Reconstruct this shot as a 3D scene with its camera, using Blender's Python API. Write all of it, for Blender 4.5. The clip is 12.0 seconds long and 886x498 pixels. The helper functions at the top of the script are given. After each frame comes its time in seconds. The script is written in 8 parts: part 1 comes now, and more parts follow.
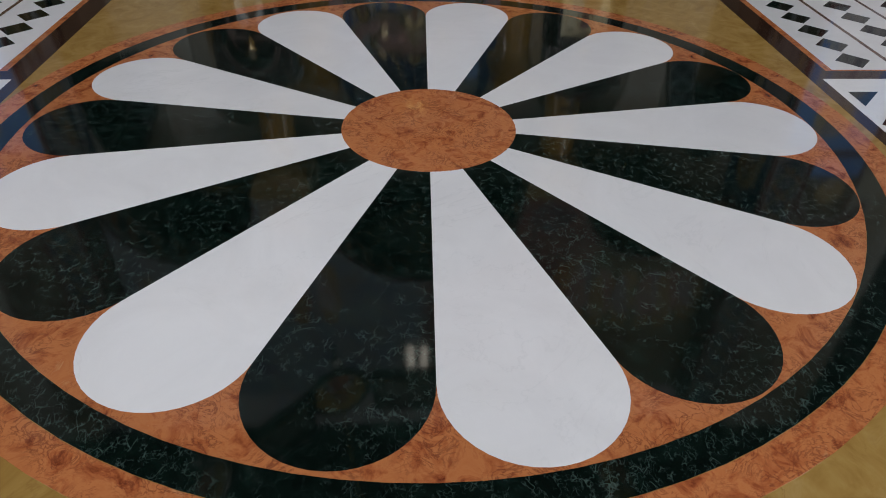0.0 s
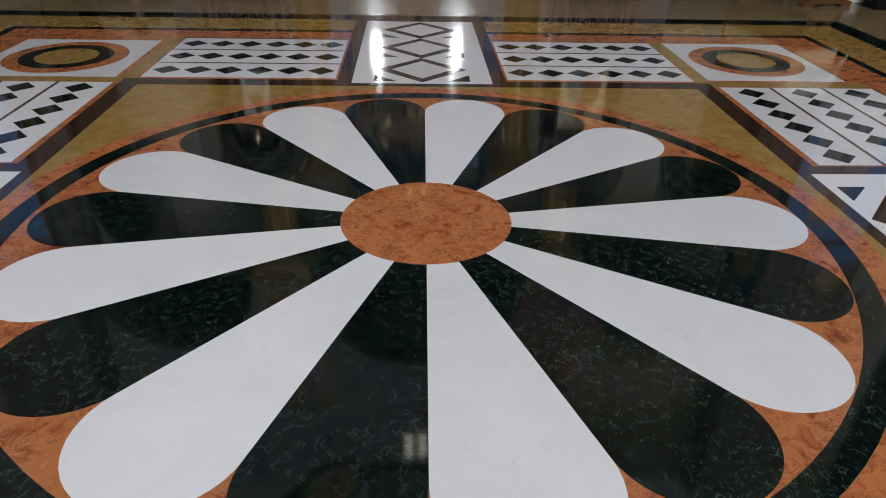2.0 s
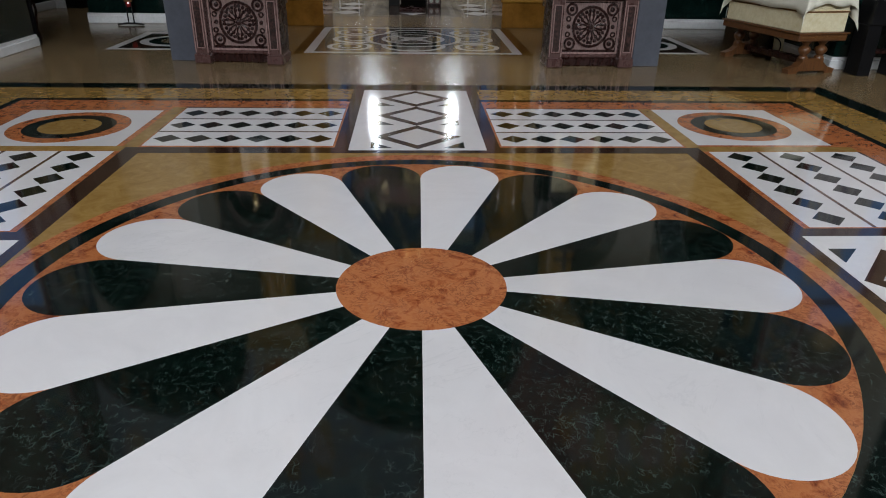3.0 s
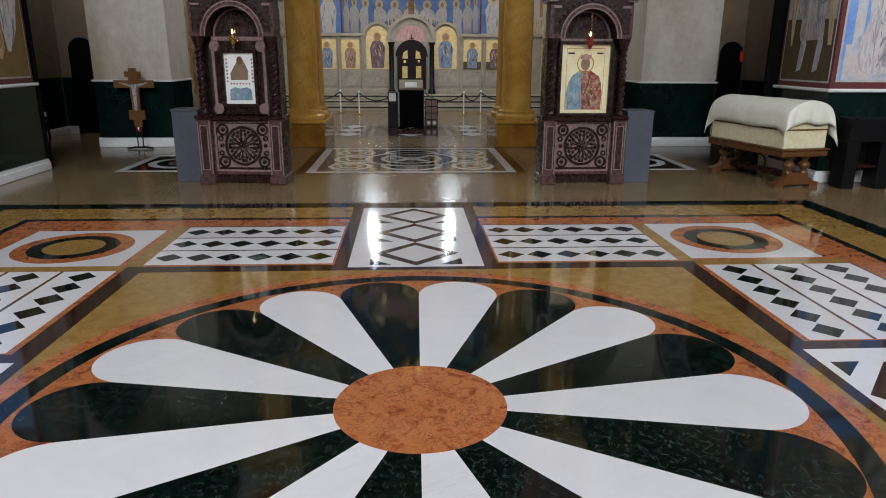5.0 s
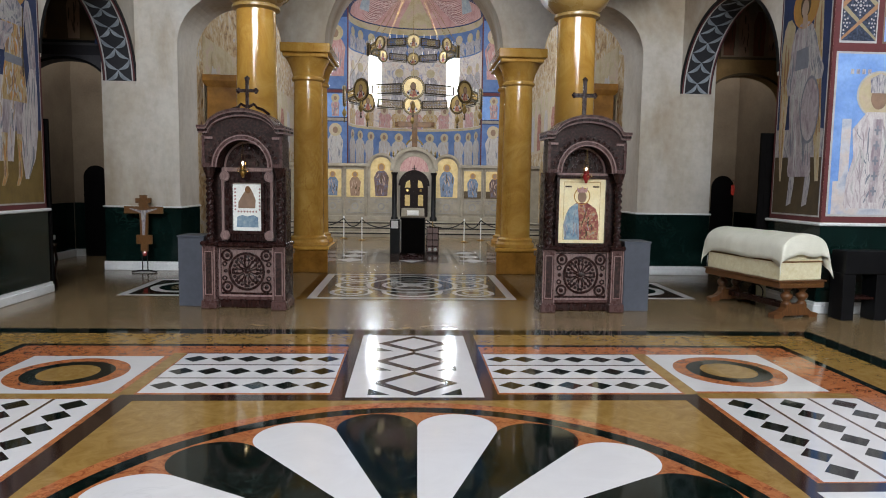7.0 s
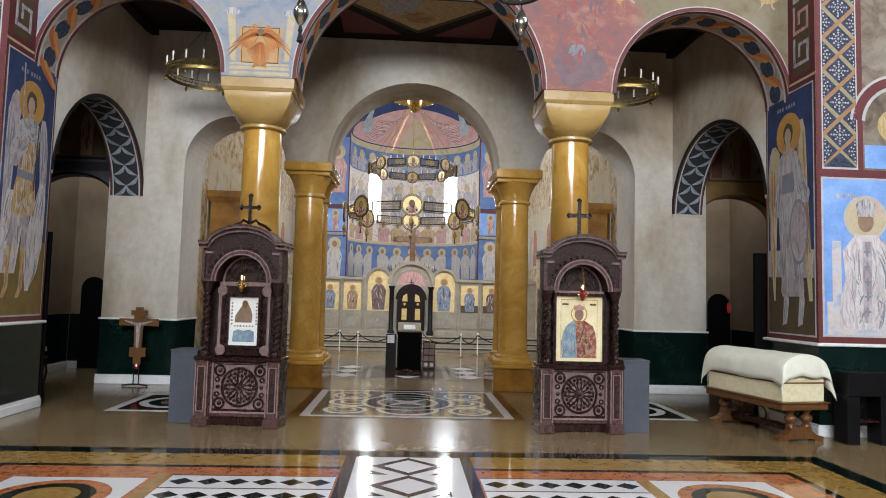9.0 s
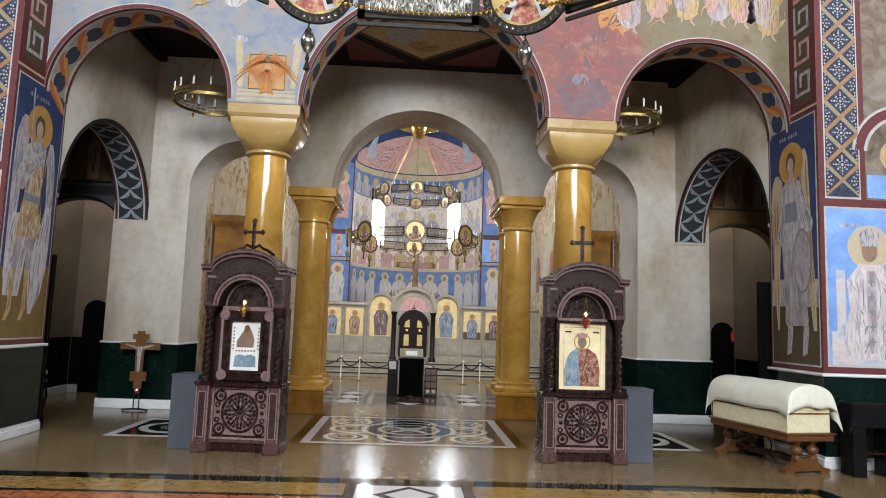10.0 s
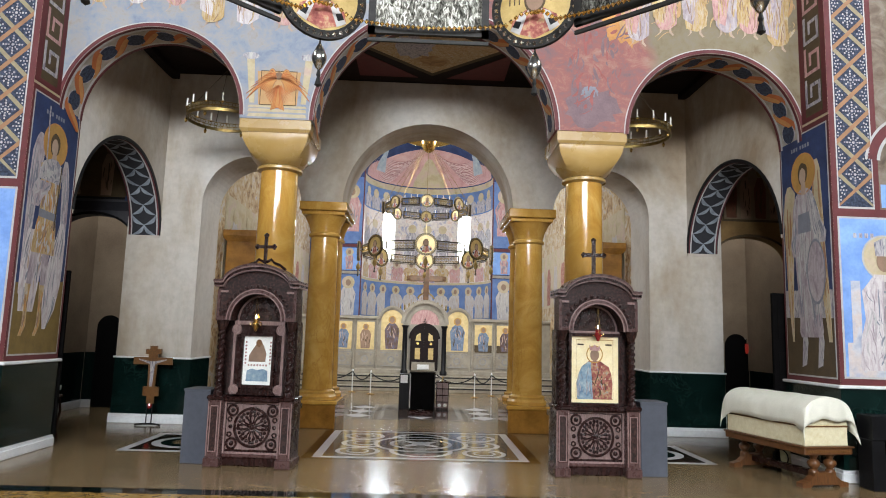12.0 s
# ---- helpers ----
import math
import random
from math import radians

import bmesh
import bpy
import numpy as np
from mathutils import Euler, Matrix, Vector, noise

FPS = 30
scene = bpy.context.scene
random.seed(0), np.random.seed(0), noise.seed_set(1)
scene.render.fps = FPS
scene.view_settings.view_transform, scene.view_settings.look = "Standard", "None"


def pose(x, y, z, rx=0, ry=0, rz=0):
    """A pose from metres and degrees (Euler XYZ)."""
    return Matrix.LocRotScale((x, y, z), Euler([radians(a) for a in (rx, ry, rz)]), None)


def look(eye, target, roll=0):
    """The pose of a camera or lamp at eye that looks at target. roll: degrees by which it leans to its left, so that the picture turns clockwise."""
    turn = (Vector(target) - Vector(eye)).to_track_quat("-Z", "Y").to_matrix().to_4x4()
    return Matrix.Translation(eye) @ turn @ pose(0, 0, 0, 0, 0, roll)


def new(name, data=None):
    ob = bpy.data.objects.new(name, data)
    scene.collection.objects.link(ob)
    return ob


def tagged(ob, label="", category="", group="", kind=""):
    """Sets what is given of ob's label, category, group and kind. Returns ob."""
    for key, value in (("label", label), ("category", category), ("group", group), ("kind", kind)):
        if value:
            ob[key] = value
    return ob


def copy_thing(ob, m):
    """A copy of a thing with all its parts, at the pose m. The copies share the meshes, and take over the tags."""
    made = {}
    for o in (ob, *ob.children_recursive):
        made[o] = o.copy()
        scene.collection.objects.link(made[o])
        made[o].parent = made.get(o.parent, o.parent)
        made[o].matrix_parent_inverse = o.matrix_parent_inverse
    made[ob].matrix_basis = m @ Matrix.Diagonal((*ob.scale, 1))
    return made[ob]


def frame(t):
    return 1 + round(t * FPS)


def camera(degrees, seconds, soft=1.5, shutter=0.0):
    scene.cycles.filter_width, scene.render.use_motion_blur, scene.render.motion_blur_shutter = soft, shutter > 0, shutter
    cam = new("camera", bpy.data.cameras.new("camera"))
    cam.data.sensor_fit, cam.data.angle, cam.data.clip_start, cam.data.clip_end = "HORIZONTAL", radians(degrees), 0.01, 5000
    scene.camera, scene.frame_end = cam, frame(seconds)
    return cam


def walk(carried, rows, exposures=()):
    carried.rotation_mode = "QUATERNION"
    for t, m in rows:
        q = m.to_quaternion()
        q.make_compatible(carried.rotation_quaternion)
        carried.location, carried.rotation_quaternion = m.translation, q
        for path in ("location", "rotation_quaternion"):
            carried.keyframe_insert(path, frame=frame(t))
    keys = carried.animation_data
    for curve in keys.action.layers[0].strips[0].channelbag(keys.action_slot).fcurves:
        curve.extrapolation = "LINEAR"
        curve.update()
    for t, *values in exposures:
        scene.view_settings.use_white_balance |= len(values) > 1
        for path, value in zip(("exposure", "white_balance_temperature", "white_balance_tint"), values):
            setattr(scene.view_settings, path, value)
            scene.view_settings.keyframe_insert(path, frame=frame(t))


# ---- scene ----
cam = camera(66.9, 12.0, soft=1.0)
PATH = [
    (0, (-0.1, -3.167, 1.657), (-0.011, -1.591, 0.428), 1.3),
    (0.5, (-0.095, -3.165, 1.658), (-0.008, -1.576, 0.446), 1.2),
    (1, (-0.089, -3.164, 1.673), (-0.002, -1.532, 0.519), 1.3),
    (1.5, (-0.085, -3.166, 1.688), (0.003, -1.495, 0.593), 1.5),
    (2, (-0.078, -3.158, 1.704), (0.01, -1.442, 0.679), 1.4),
    (2.5, (-0.071, -3.159, 1.716), (0.021, -1.4, 0.769), 1.1),
    (3, (-0.069, -3.161, 1.728), (0.028, -1.359, 0.865), 1.0),
    (5, (-0.064, -3.166, 1.766), (0.038, -1.246, 1.213), 0.3),
    (5.5, (-0.067, -3.166, 1.773), (0.037, -1.226, 1.3), 0.5),
    (6, (-0.068, -3.173, 1.788), (0.036, -1.213, 1.404), 0.7),
    (6.5, (-0.069, -3.158, 1.801), (0.034, -1.182, 1.511), 0.9),
    (7, (-0.068, -3.171, 1.817), (0.034, -1.183, 1.625), 0.9),
    (9, (-0.078, -3.187, 1.869), (0.027, -1.195, 2.012), 1.5),
    (9.5, (-0.069, -3.199, 1.877), (0.034, -1.212, 2.079), 2.0),
    (10, (-0.082, -3.193, 1.876), (0.012, -1.208, 2.095), 2.0),
    (10.5, (-0.086, -3.191, 1.873), (-0.001, -1.206, 2.104), 1.9),
    (11, (-0.095, -3.189, 1.866), (-0.021, -1.205, 2.112), 1.9),
    (11.5, (-0.087, -3.185, 1.876), (-0.022, -1.201, 2.116), 1.9),
    (12, (-0.091, -3.199, 1.876), (-0.029, -1.216, 2.133), 1.7),
]
walk(cam, [(t, look(eye, target, roll)) for t, eye, target, roll in PATH], [(0.0, -0.27), (3.0, -0.10), (5.0, 0.08), (5.5, 0.17), (7.0, 0.42), (9.5, 0.70), (12.0, 0.83)])
# ---- world, sun and windows' light ----
world = bpy.data.worlds.new("sky")
scene.world = world
world.use_nodes = True
wn = world.node_tree
sky = wn.nodes.new("ShaderNodeTexSky")
sky.sky_type, sky.sun_disc, sky.sun_elevation, sky.sun_rotation = "NISHITA", False, radians(48), radians(150)
wn.nodes["Background"].inputs[1].default_value = 0.12
wn.links.new(sky.outputs[0], wn.nodes["Background"].inputs[0])


def lamp(name, m, w, h, watts, colour):
    d = bpy.data.lights.new(name, "AREA")
    d.shape, d.size, d.size_y, d.energy, d.color = "RECTANGLE", w, h, watts, colour
    ob = new(name, d)
    ob.matrix_world = m
    return ob


DAY = (0.893, 0.945, 0.998)
# the high windows round the crossing, behind and beside the camera, and over the chancel
lamp("window_light_west", look((0, -14.6, 9.0), (0, 7, 1.5)), 12.0, 3.6, 4500, DAY)
# added fill lamp in each side chamber, with no window behind it
for s in (-1, 1):
    lamp("window_light_chamber", look((s * 7.1, 11.5, 6.0), (s * 7.1, 12.9, 1.5)), 1.0, 0.5, 34, DAY)
lamp("window_light_north", look((-9.3, 0.5, 9.5), (3, 5, 0)), 5.0, 3.0, 330, DAY)
lamp("window_light_south", look((9.3, 0.5, 9.5), (-5, 7, 2.5)), 5.0, 3.0, 800, DAY)
lamp("window_light_chancel_north", look((-4.4, 16.5, 7.4), (1.5, 20, 4.5)), 3.0, 1.8, 560, DAY)
lamp("window_light_chancel_south", look((4.4, 16.5, 7.4), (-1.5, 20, 4.5)), 3.0, 1.8, 560, DAY)

# ---- materials ----


def nodes(name):
    m = bpy.data.materials.new(name)
    m.use_nodes = True
    t = m.node_tree
    return m, t, t.nodes["Principled BSDF"]


def ramp(t, fac, stops):
    r = t.nodes.new("ShaderNodeValToRGB")
    e = r.color_ramp.elements
    while len(e) < len(stops):
        e.new(0.5)
    for k, (p, c) in zip(e, stops):
        k.position, k.color = p, (*c, 1)
    t.links.new(fac, r.inputs[0])
    return r.outputs[0]


def tex(t, scale, detail=6.0, rough=0.6, stretch=None, warp=0.0):
    g = t.nodes.new("ShaderNodeNewGeometry")
    v = g.outputs["Position"]
    if stretch:
        mp = t.nodes.new("ShaderNodeMapping")
        mp.inputs["Scale"].default_value = stretch
        mp.inputs["Rotation"].default_value = (0, 0, 0.6)
        t.links.new(v, mp.inputs[0])
        v = mp.outputs[0]
    n = t.nodes.new("ShaderNodeTexNoise")
    n.inputs["Scale"].default_value, n.inputs["Detail"].default_value, n.inputs["Roughness"].default_value = scale, detail, rough
    n.inputs["Distortion"].default_value = warp
    t.links.new(v, n.inputs["Vector"])
    return n.outputs[0]


def mixed(t, a, b, fac):
    m = t.nodes.new("ShaderNodeMix")
    m.data_type = "RGBA"
    for k, v in ((0, fac), (6, a), (7, b)):
        if isinstance(v, tuple):
            m.inputs[k].default_value = (*v, 1)
        elif isinstance(v, float):
            m.inputs[k].default_value = v
        else:
            t.links.new(v, m.inputs[k])
    return m.outputs[2]


def bumped(t, b, height, strength, distance=0.01):
    n = t.nodes.new("ShaderNodeBump")
    n.inputs["Strength"].default_value, n.inputs["Distance"].default_value = strength, distance
    t.links.new(height, n.inputs["Height"])
    t.links.new(n.outputs[0], b.inputs["Normal"])


def surface(name, stops, scale, rough=0.5, metal=0.0, bump=0.0, fine=None, stretch=None, warp=0.0, rough_var=0.08):
    """A base colour ramp over noise, grime at a second scale, and uneven gloss."""
    m, t, b = nodes(name)
    n = tex(t, scale, stretch=stretch, warp=warp)
    c = ramp(t, n, stops)
    g = tex(t, (fine or scale * 9), 3.0)
    dark = ramp(t, g, [(0.3, (0.80, 0.80, 0.80)), (0.62, (1, 1, 1))])
    mm = t.nodes.new("ShaderNodeMix")
    mm.data_type, mm.blend_type = "RGBA", "MULTIPLY"
    mm.inputs[0].default_value = 0.6
    t.links.new(c, mm.inputs[6])
    t.links.new(dark, mm.inputs[7])
    t.links.new(mm.outputs[2], b.inputs["Base Color"])
    r = t.nodes.new("ShaderNodeMapRange")
    r.inputs["To Min"].default_value, r.inputs["To Max"].default_value = max(0.02, rough - rough_var), rough + rough_var
    t.links.new(tex(t, scale * 2.3, 4.0), r.inputs[0])
    t.links.new(r.outputs[0], b.inputs["Roughness"])
    b.inputs["Metallic"].default_value = metal
    if bump:
        bumped(t, b, g, bump)
    return m


def marble(name, stops, scale, vein=None, vein_scale=3.0, rough=0.07, warp=1.5, width=0.035, vein_amount=0.8, patchy=0.45, stretch=None):
    """Polished stone: mottled ground, thin veins, and the slight waviness of a ground floor."""
    m, t, b = nodes(name)
    c = ramp(t, tex(t, scale, 8.0, 0.65, warp=warp), stops)
    if vein:
        v = tex(t, vein_scale, 6.0, 0.6, stretch=stretch, warp=2.5)
        d = t.nodes.new("ShaderNodeMath")
        d.operation = "SUBTRACT"
        d.inputs[1].default_value = 0.5
        t.links.new(v, d.inputs[0])
        a = t.nodes.new("ShaderNodeMath")
        a.operation = "ABSOLUTE"
        t.links.new(d.outputs[0], a.inputs[0])
        f = ramp(t, a.outputs[0], [(0.0, (vein_amount,) * 3), (width, (0, 0, 0))])
        mask = ramp(t, tex(t, vein_scale * 0.5, 2.0), [(patchy, (0, 0, 0)), (patchy + 0.17, (1, 1, 1))])
        x = t.nodes.new("ShaderNodeMath")
        x.operation = "MULTIPLY"
        t.links.new(f, x.inputs[0])
        t.links.new(mask, x.inputs[1])
        c = mixed(t, c, vein, x.outputs[0])
    o = t.nodes.new("ShaderNodeObjectInfo")
    tone = ramp(t, o.outputs["Random"], [(0.0, (0.86, 0.86, 0.86)), (1.0, (1, 1, 1))])
    mm = t.nodes.new("ShaderNodeMix")
    mm.data_type, mm.blend_type = "RGBA", "MULTIPLY"
    mm.inputs[0].default_value = 1.0
    t.links.new(c, mm.inputs[6])
    t.links.new(tone, mm.inputs[7])
    t.links.new(mm.outputs[2], b.inputs["Base Color"])
    r = t.nodes.new("ShaderNodeMapRange")
    r.inputs["To Min"].default_value, r.inputs["To Max"].default_value = rough * 0.7, rough * 1.5
    t.links.new(tex(t, 1.3, 5.0), r.inputs[0])
    t.links.new(r.outputs[0], b.inputs["Roughness"])
    b.inputs["IOR"].default_value = 1.5
    bumped(t, b, tex(t, 1.6, 2.0), 0.06, 0.01)
    return m


def plain(name, colour, rough=0.5, metal=0.0):
    c = colour
    return surface(name, [(0.3, tuple(v * 0.82 for v in c)), (0.7, tuple(min(1, v * 1.12) for v in c))], 6.0, rough, metal, 0.03)


WHITE = marble("white_marble", [(0.3, (0.6510, 0.6278, 0.6324)), (0.7, (0.7068, 0.6835, 0.6882))], 2.0, (0.4650, 0.4557, 0.4650), 1.1, width=0.010, vein_amount=0.22)
def green_stone():
    """Black-green serpentine: a web of thin pale cracks, dense in places, over a mottled ground."""
    m, t, b = nodes("green_marble")
    c = ramp(t, tex(t, 6.0, 8.0, 0.65, warp=1.5), [(0.30, (0.0006, 0.0018, 0.0014)), (0.55, (0.0018, 0.0052, 0.0038)), (0.75, (0.006, 0.014, 0.011))])
    g = t.nodes.new("ShaderNodeNewGeometry")
    for scale, width, tone, low in ((22.0, 0.030, (0.050, 0.078, 0.068), 0.40), (50.0, 0.070, (0.030, 0.047, 0.041), 0.38)):
        n = t.nodes.new("ShaderNodeTexNoise")
        n.inputs["Scale"].default_value, n.inputs["Detail"].default_value = scale * 0.35, 4.0
        t.links.new(g.outputs["Position"], n.inputs["Vector"])
        mv = t.nodes.new("ShaderNodeVectorMath")
        mv.operation = "MULTIPLY_ADD"
        mv.inputs[1].default_value = (0.10, 0.16, 0.16)
        t.links.new(n.outputs["Color"], mv.inputs[0])
        t.links.new(g.outputs["Position"], mv.inputs[2])
        v = t.nodes.new("ShaderNodeTexVoronoi")
        v.feature = "DISTANCE_TO_EDGE"
        v.inputs["Scale"].default_value = scale
        mp = t.nodes.new("ShaderNodeMapping")
        mp.inputs["Rotation"].default_value = (0, 0, 0.5)
        mp.inputs["Scale"].default_value = (1.0, 0.45, 1.0)
        t.links.new(mv.outputs[0], mp.inputs[0])
        t.links.new(mp.outputs[0], v.inputs["Vector"])
        edge = ramp(t, v.outputs["Distance"], [(0.0, (0.9,) * 3), (width, (0, 0, 0))])
        mask = ramp(t, tex(t, 1.1, 5.0, 0.7), [(low, (0.12,) * 3), (low + 0.16, (1, 1, 1))])
        x = t.nodes.new("ShaderNodeMath")
        x.operation = "MULTIPLY"
        t.links.new(edge, x.inputs[0])
        t.links.new(mask, x.inputs[1])
        dash = t.nodes.new("ShaderNodeMath")
        dash.operation = "MULTIPLY"
        t.links.new(x.outputs[0], dash.inputs[0])
        t.links.new(ramp(t, tex(t, 24.0, 3.0), [(0.44, (0, 0, 0)), (0.58, (1, 1, 1))]), dash.inputs[1])
        c = mixed(t, c, tone, dash.outputs[0])
    t.links.new(c, b.inputs["Base Color"])
    r = t.nodes.new("ShaderNodeMapRange")
    r.inputs["To Min"].default_value, r.inputs["To Max"].default_value = 0.035, 0.085
    t.links.new(tex(t, 1.3, 5.0), r.inputs[0])
    t.links.new(r.outputs[0], b.inputs["Roughness"])
    bumped(t, b, tex(t, 1.6, 2.0), 0.06, 0.01)
    return m


GREEN = green_stone()
ORANGE = marble("red_orange_marble", [(0.30, (0.13, 0.024, 0.010)), (0.41, (0.33, 0.090, 0.030)), (0.52, (0.46, 0.160, 0.055)), (0.64, (0.42, 0.135, 0.045)), (0.78, (0.56, 0.29, 0.14))], 11.0, (0.13, 0.030, 0.016), 12.0, width=0.045, vein_amount=0.75, warp=0.8, patchy=0.38)
YELLOW = marble("yellow_marble", [(0.3, (0.2430, 0.1305, 0.0288)), (0.55, (0.3240, 0.1935, 0.0540)), (0.75, (0.3780, 0.2430, 0.0900))], 5.0, (0.1980, 0.0900, 0.0270), 5.0, width=0.03, vein_amount=0.5)
BROWN = marble("brown_marble", [(0.3, (0.014, 0.006, 0.004)), (0.6, (0.034, 0.016, 0.010)), (0.78, (0.06, 0.033, 0.021))], 6.0, (0.12, 0.075, 0.045), 7.0, width=0.02)
TAN = marble("beige_marble", [(0.3, (0.150, 0.098, 0.048)), (0.55, (0.200, 0.138, 0.070)), (0.75, (0.250, 0.180, 0.100))], 2.2, (0.12, 0.075, 0.035), 2.0, rough=0.17, width=0.02)
GREY_STONE = marble("grey_marble", [(0.3, (0.20, 0.19, 0.18)), (0.7, (0.33, 0.31, 0.29))], 4.0)
DADO = marble("green_dado_marble", [(0.3, (0.0015, 0.0055, 0.0045)), (0.7, (0.004, 0.015, 0.0125))], 2.2, (0.012, 0.028, 0.024), 3.0, rough=0.12)
PLASTER = surface("smoke_stained_plaster", [(0.34, (0.275, 0.205, 0.136)), (0.46, (0.39, 0.326, 0.252)), (0.58, (0.495, 0.452, 0.395)), (0.72, (0.555, 0.53, 0.485))], 0.40, 0.85, 0, 0.04, 7, stretch=(1.3, 1.3, 0.6), warp=0.4)
TRIM = surface("white_stone_trim", [(0.3, (0.62, 0.63, 0.64)), (0.7, (0.72, 0.72, 0.72))], 3.0, 0.35, 0, 0.03)
GOLD_STONE = marble("honey_marble", [(0.28, (0.36, 0.175, 0.028)), (0.5, (0.46, 0.250, 0.048)), (0.72, (0.56, 0.345, 0.095))], 1.6, (0.30, 0.13, 0.02), 1.6, rough=0.12, warp=1.2, vein_amount=0.5, stretch=(1.6, 1.6, 0.5))
CREAM_STONE = marble("pale_honey_marble", [(0.3, (0.3198, 0.1927, 0.0533)), (0.7, (0.3936, 0.2583, 0.0902))], 2.0, rough=0.25)
OAK = surface("honey_base_marble", [(0.3, (0.15, 0.062, 0.010)), (0.7, (0.30, 0.140, 0.026))], 3.0, 0.12)
WOOD = surface("dark_carved_walnut", [(0.3, (0.0086, 0.0026, 0.0022)), (0.55, (0.0216, 0.0068, 0.0056)), (0.75, (0.0432, 0.0151, 0.0122))], 4.0, 0.27, 0, 0.3, 60, stretch=(9, 9, 1.2))
# varnish highlights on the dark walnut mouldings, painted as a pale colour
WOOD_HIGHLIGHT = surface("walnut_highlight_mouldings", [(0.3, (0.1562, 0.0900, 0.0825)), (0.7, (0.3375, 0.2313, 0.2150))], 7.0, 0.33, 0, 0.1, 50, stretch=(9, 9, 1.2))
# brown walnut lightened in its colour to carry the reflected sheen
WOOD_MID = surface("walnut_panel_with_sheen", [(0.3, (0.1437, 0.0897, 0.0805)), (0.7, (0.2818, 0.1955, 0.1817))], 9.0, 0.38, 0, 0.15, 55, stretch=(9, 9, 1.2))
WOOD_CARVED = surface("carved_walnut_ground", [(0.36, (0.0062, 0.0021, 0.0017)), (0.5, (0.0223, 0.0077, 0.0062)), (0.68, (0.0682, 0.0298, 0.0242))], 30.0, 0.36, 0, 1.0, 48)
OCHRE_WOOD = surface("golden_wood", [(0.3, (0.085, 0.034, 0.010)), (0.7, (0.185, 0.085, 0.026))], 5.0, 0.30, 0, 0.1, 50, stretch=(9, 1.2, 9))
CEILING_WOOD = surface("black_stained_ceiling", [(0.3, (0.005, 0.003, 0.0025)), (0.7, (0.012, 0.007, 0.0055))], 3.0, 0.6, 0, 0.1)
BLACK = surface("black_paint", [(0.3, (0.003, 0.003, 0.0035)), (0.7, (0.007, 0.007, 0.008))], 5.0, 0.4)
GREY_PAINT = surface("grey_painted_box", [(0.3, (0.0600, 0.0645, 0.0810)), (0.7, (0.0840, 0.0900, 0.1095))], 1.5, 0.5)
GOLD = surface("gilt_metal", [(0.3, (0.55, 0.36, 0.10)), (0.7, (0.80, 0.56, 0.20))], 8.0, 0.25, 1.0)
IRON = surface("blackened_iron", [(0.3, (0.008, 0.007, 0.006)), (0.7, (0.018, 0.016, 0.014))], 14.0, 0.55, 0.0)
BRONZE = surface("dark_bronze", [(0.3, (0.05, 0.042, 0.03)), (0.7, (0.11, 0.09, 0.06))], 12.0, 0.38, 1.0)
SILVER = surface("silver_filigree", [(0.3, (0.3300, 0.3180, 0.2700)), (0.7, (0.5100, 0.4980, 0.4560))], 12.0, 0.22, 1.0)
# gold leaf, its colour raised to include the window glare on the icon
GOLD_GROUND = surface("gold_leaf_with_glare", [(0.3, (0.82, 0.66, 0.34)), (0.7, (0.92, 0.82, 0.55))], 5.0, 0.30, 0.0)
CLOTH = surface("white_satin_cloth", [(0.3, (0.60, 0.58, 0.48)), (0.7, (0.72, 0.70, 0.60))], 3.0, 0.6, 0, 0.1, 90)
CLOTH_GOLD = surface("cream_brocade", [(0.3, (0.58, 0.50, 0.30)), (0.7, (0.70, 0.64, 0.45))], 14.0, 0.55, 0, 0.1, 90)
RED_LINE = plain("dark_red_border_paint", (0.1000, 0.0160, 0.0176), 0.7)
WHITE_LINE = plain("white_border_paint", (0.4067, 0.3936, 0.3805), 0.7)
BLUE = surface("ultramarine_fresco", [(0.3, (0.0119, 0.0221, 0.0723)), (0.7, (0.0255, 0.0493, 0.1445))], 2.5, 0.8, 0, 0.05, 25)
SKYBLUE = surface("sky_blue_fresco", [(0.3, (0.1170, 0.2340, 0.5460)), (0.7, (0.2340, 0.3900, 0.7020))], 1.8, 0.8, 0, 0.05, 25)
FRESCO_PALE = surface("pale_fresco", [(0.30, (0.2880, 0.3200, 0.4160)), (0.45, (0.4640, 0.4640, 0.4960)), (0.55, (0.5120, 0.4400, 0.4000)), (0.7, (0.3520, 0.3680, 0.4640))], 2.8, 0.8, 0, 0.05, 18, warp=0.4)
FRESCO_SAND = surface("sand_fresco", [(0.30, (0.3600, 0.2736, 0.1440)), (0.5, (0.4464, 0.3744, 0.2376)), (0.7, (0.4608, 0.3312, 0.2736))], 2.6, 0.8, 0, 0.05, 18, warp=0.4)
SILVER_EMBOSS = surface("embossed_silver", [(0.36, (0.016, 0.015, 0.012)), (0.5, (0.105, 0.100, 0.085)), (0.62, (0.36, 0.35, 0.31))], 30.0, 0.36, 1.0, 0.9, 60, stretch=(1, 1, 0.4), warp=1.5)
BLUE_APSE = surface("soft_blue_fresco", [(0.3, (0.065, 0.12, 0.28)), (0.7, (0.13, 0.21, 0.40))], 2.5, 0.8, 0, 0.05, 25)
GOLD_MEDAL = surface("dull_gold_ground", [(0.3, (0.34, 0.23, 0.07)), (0.7, (0.50, 0.36, 0.14))], 9.0, 0.35, 0.2)
GOLD_SCREEN = surface("shaded_gold_ground", [(0.3, (0.46, 0.33, 0.13)), (0.7, (0.66, 0.50, 0.23))], 7.0, 0.35)
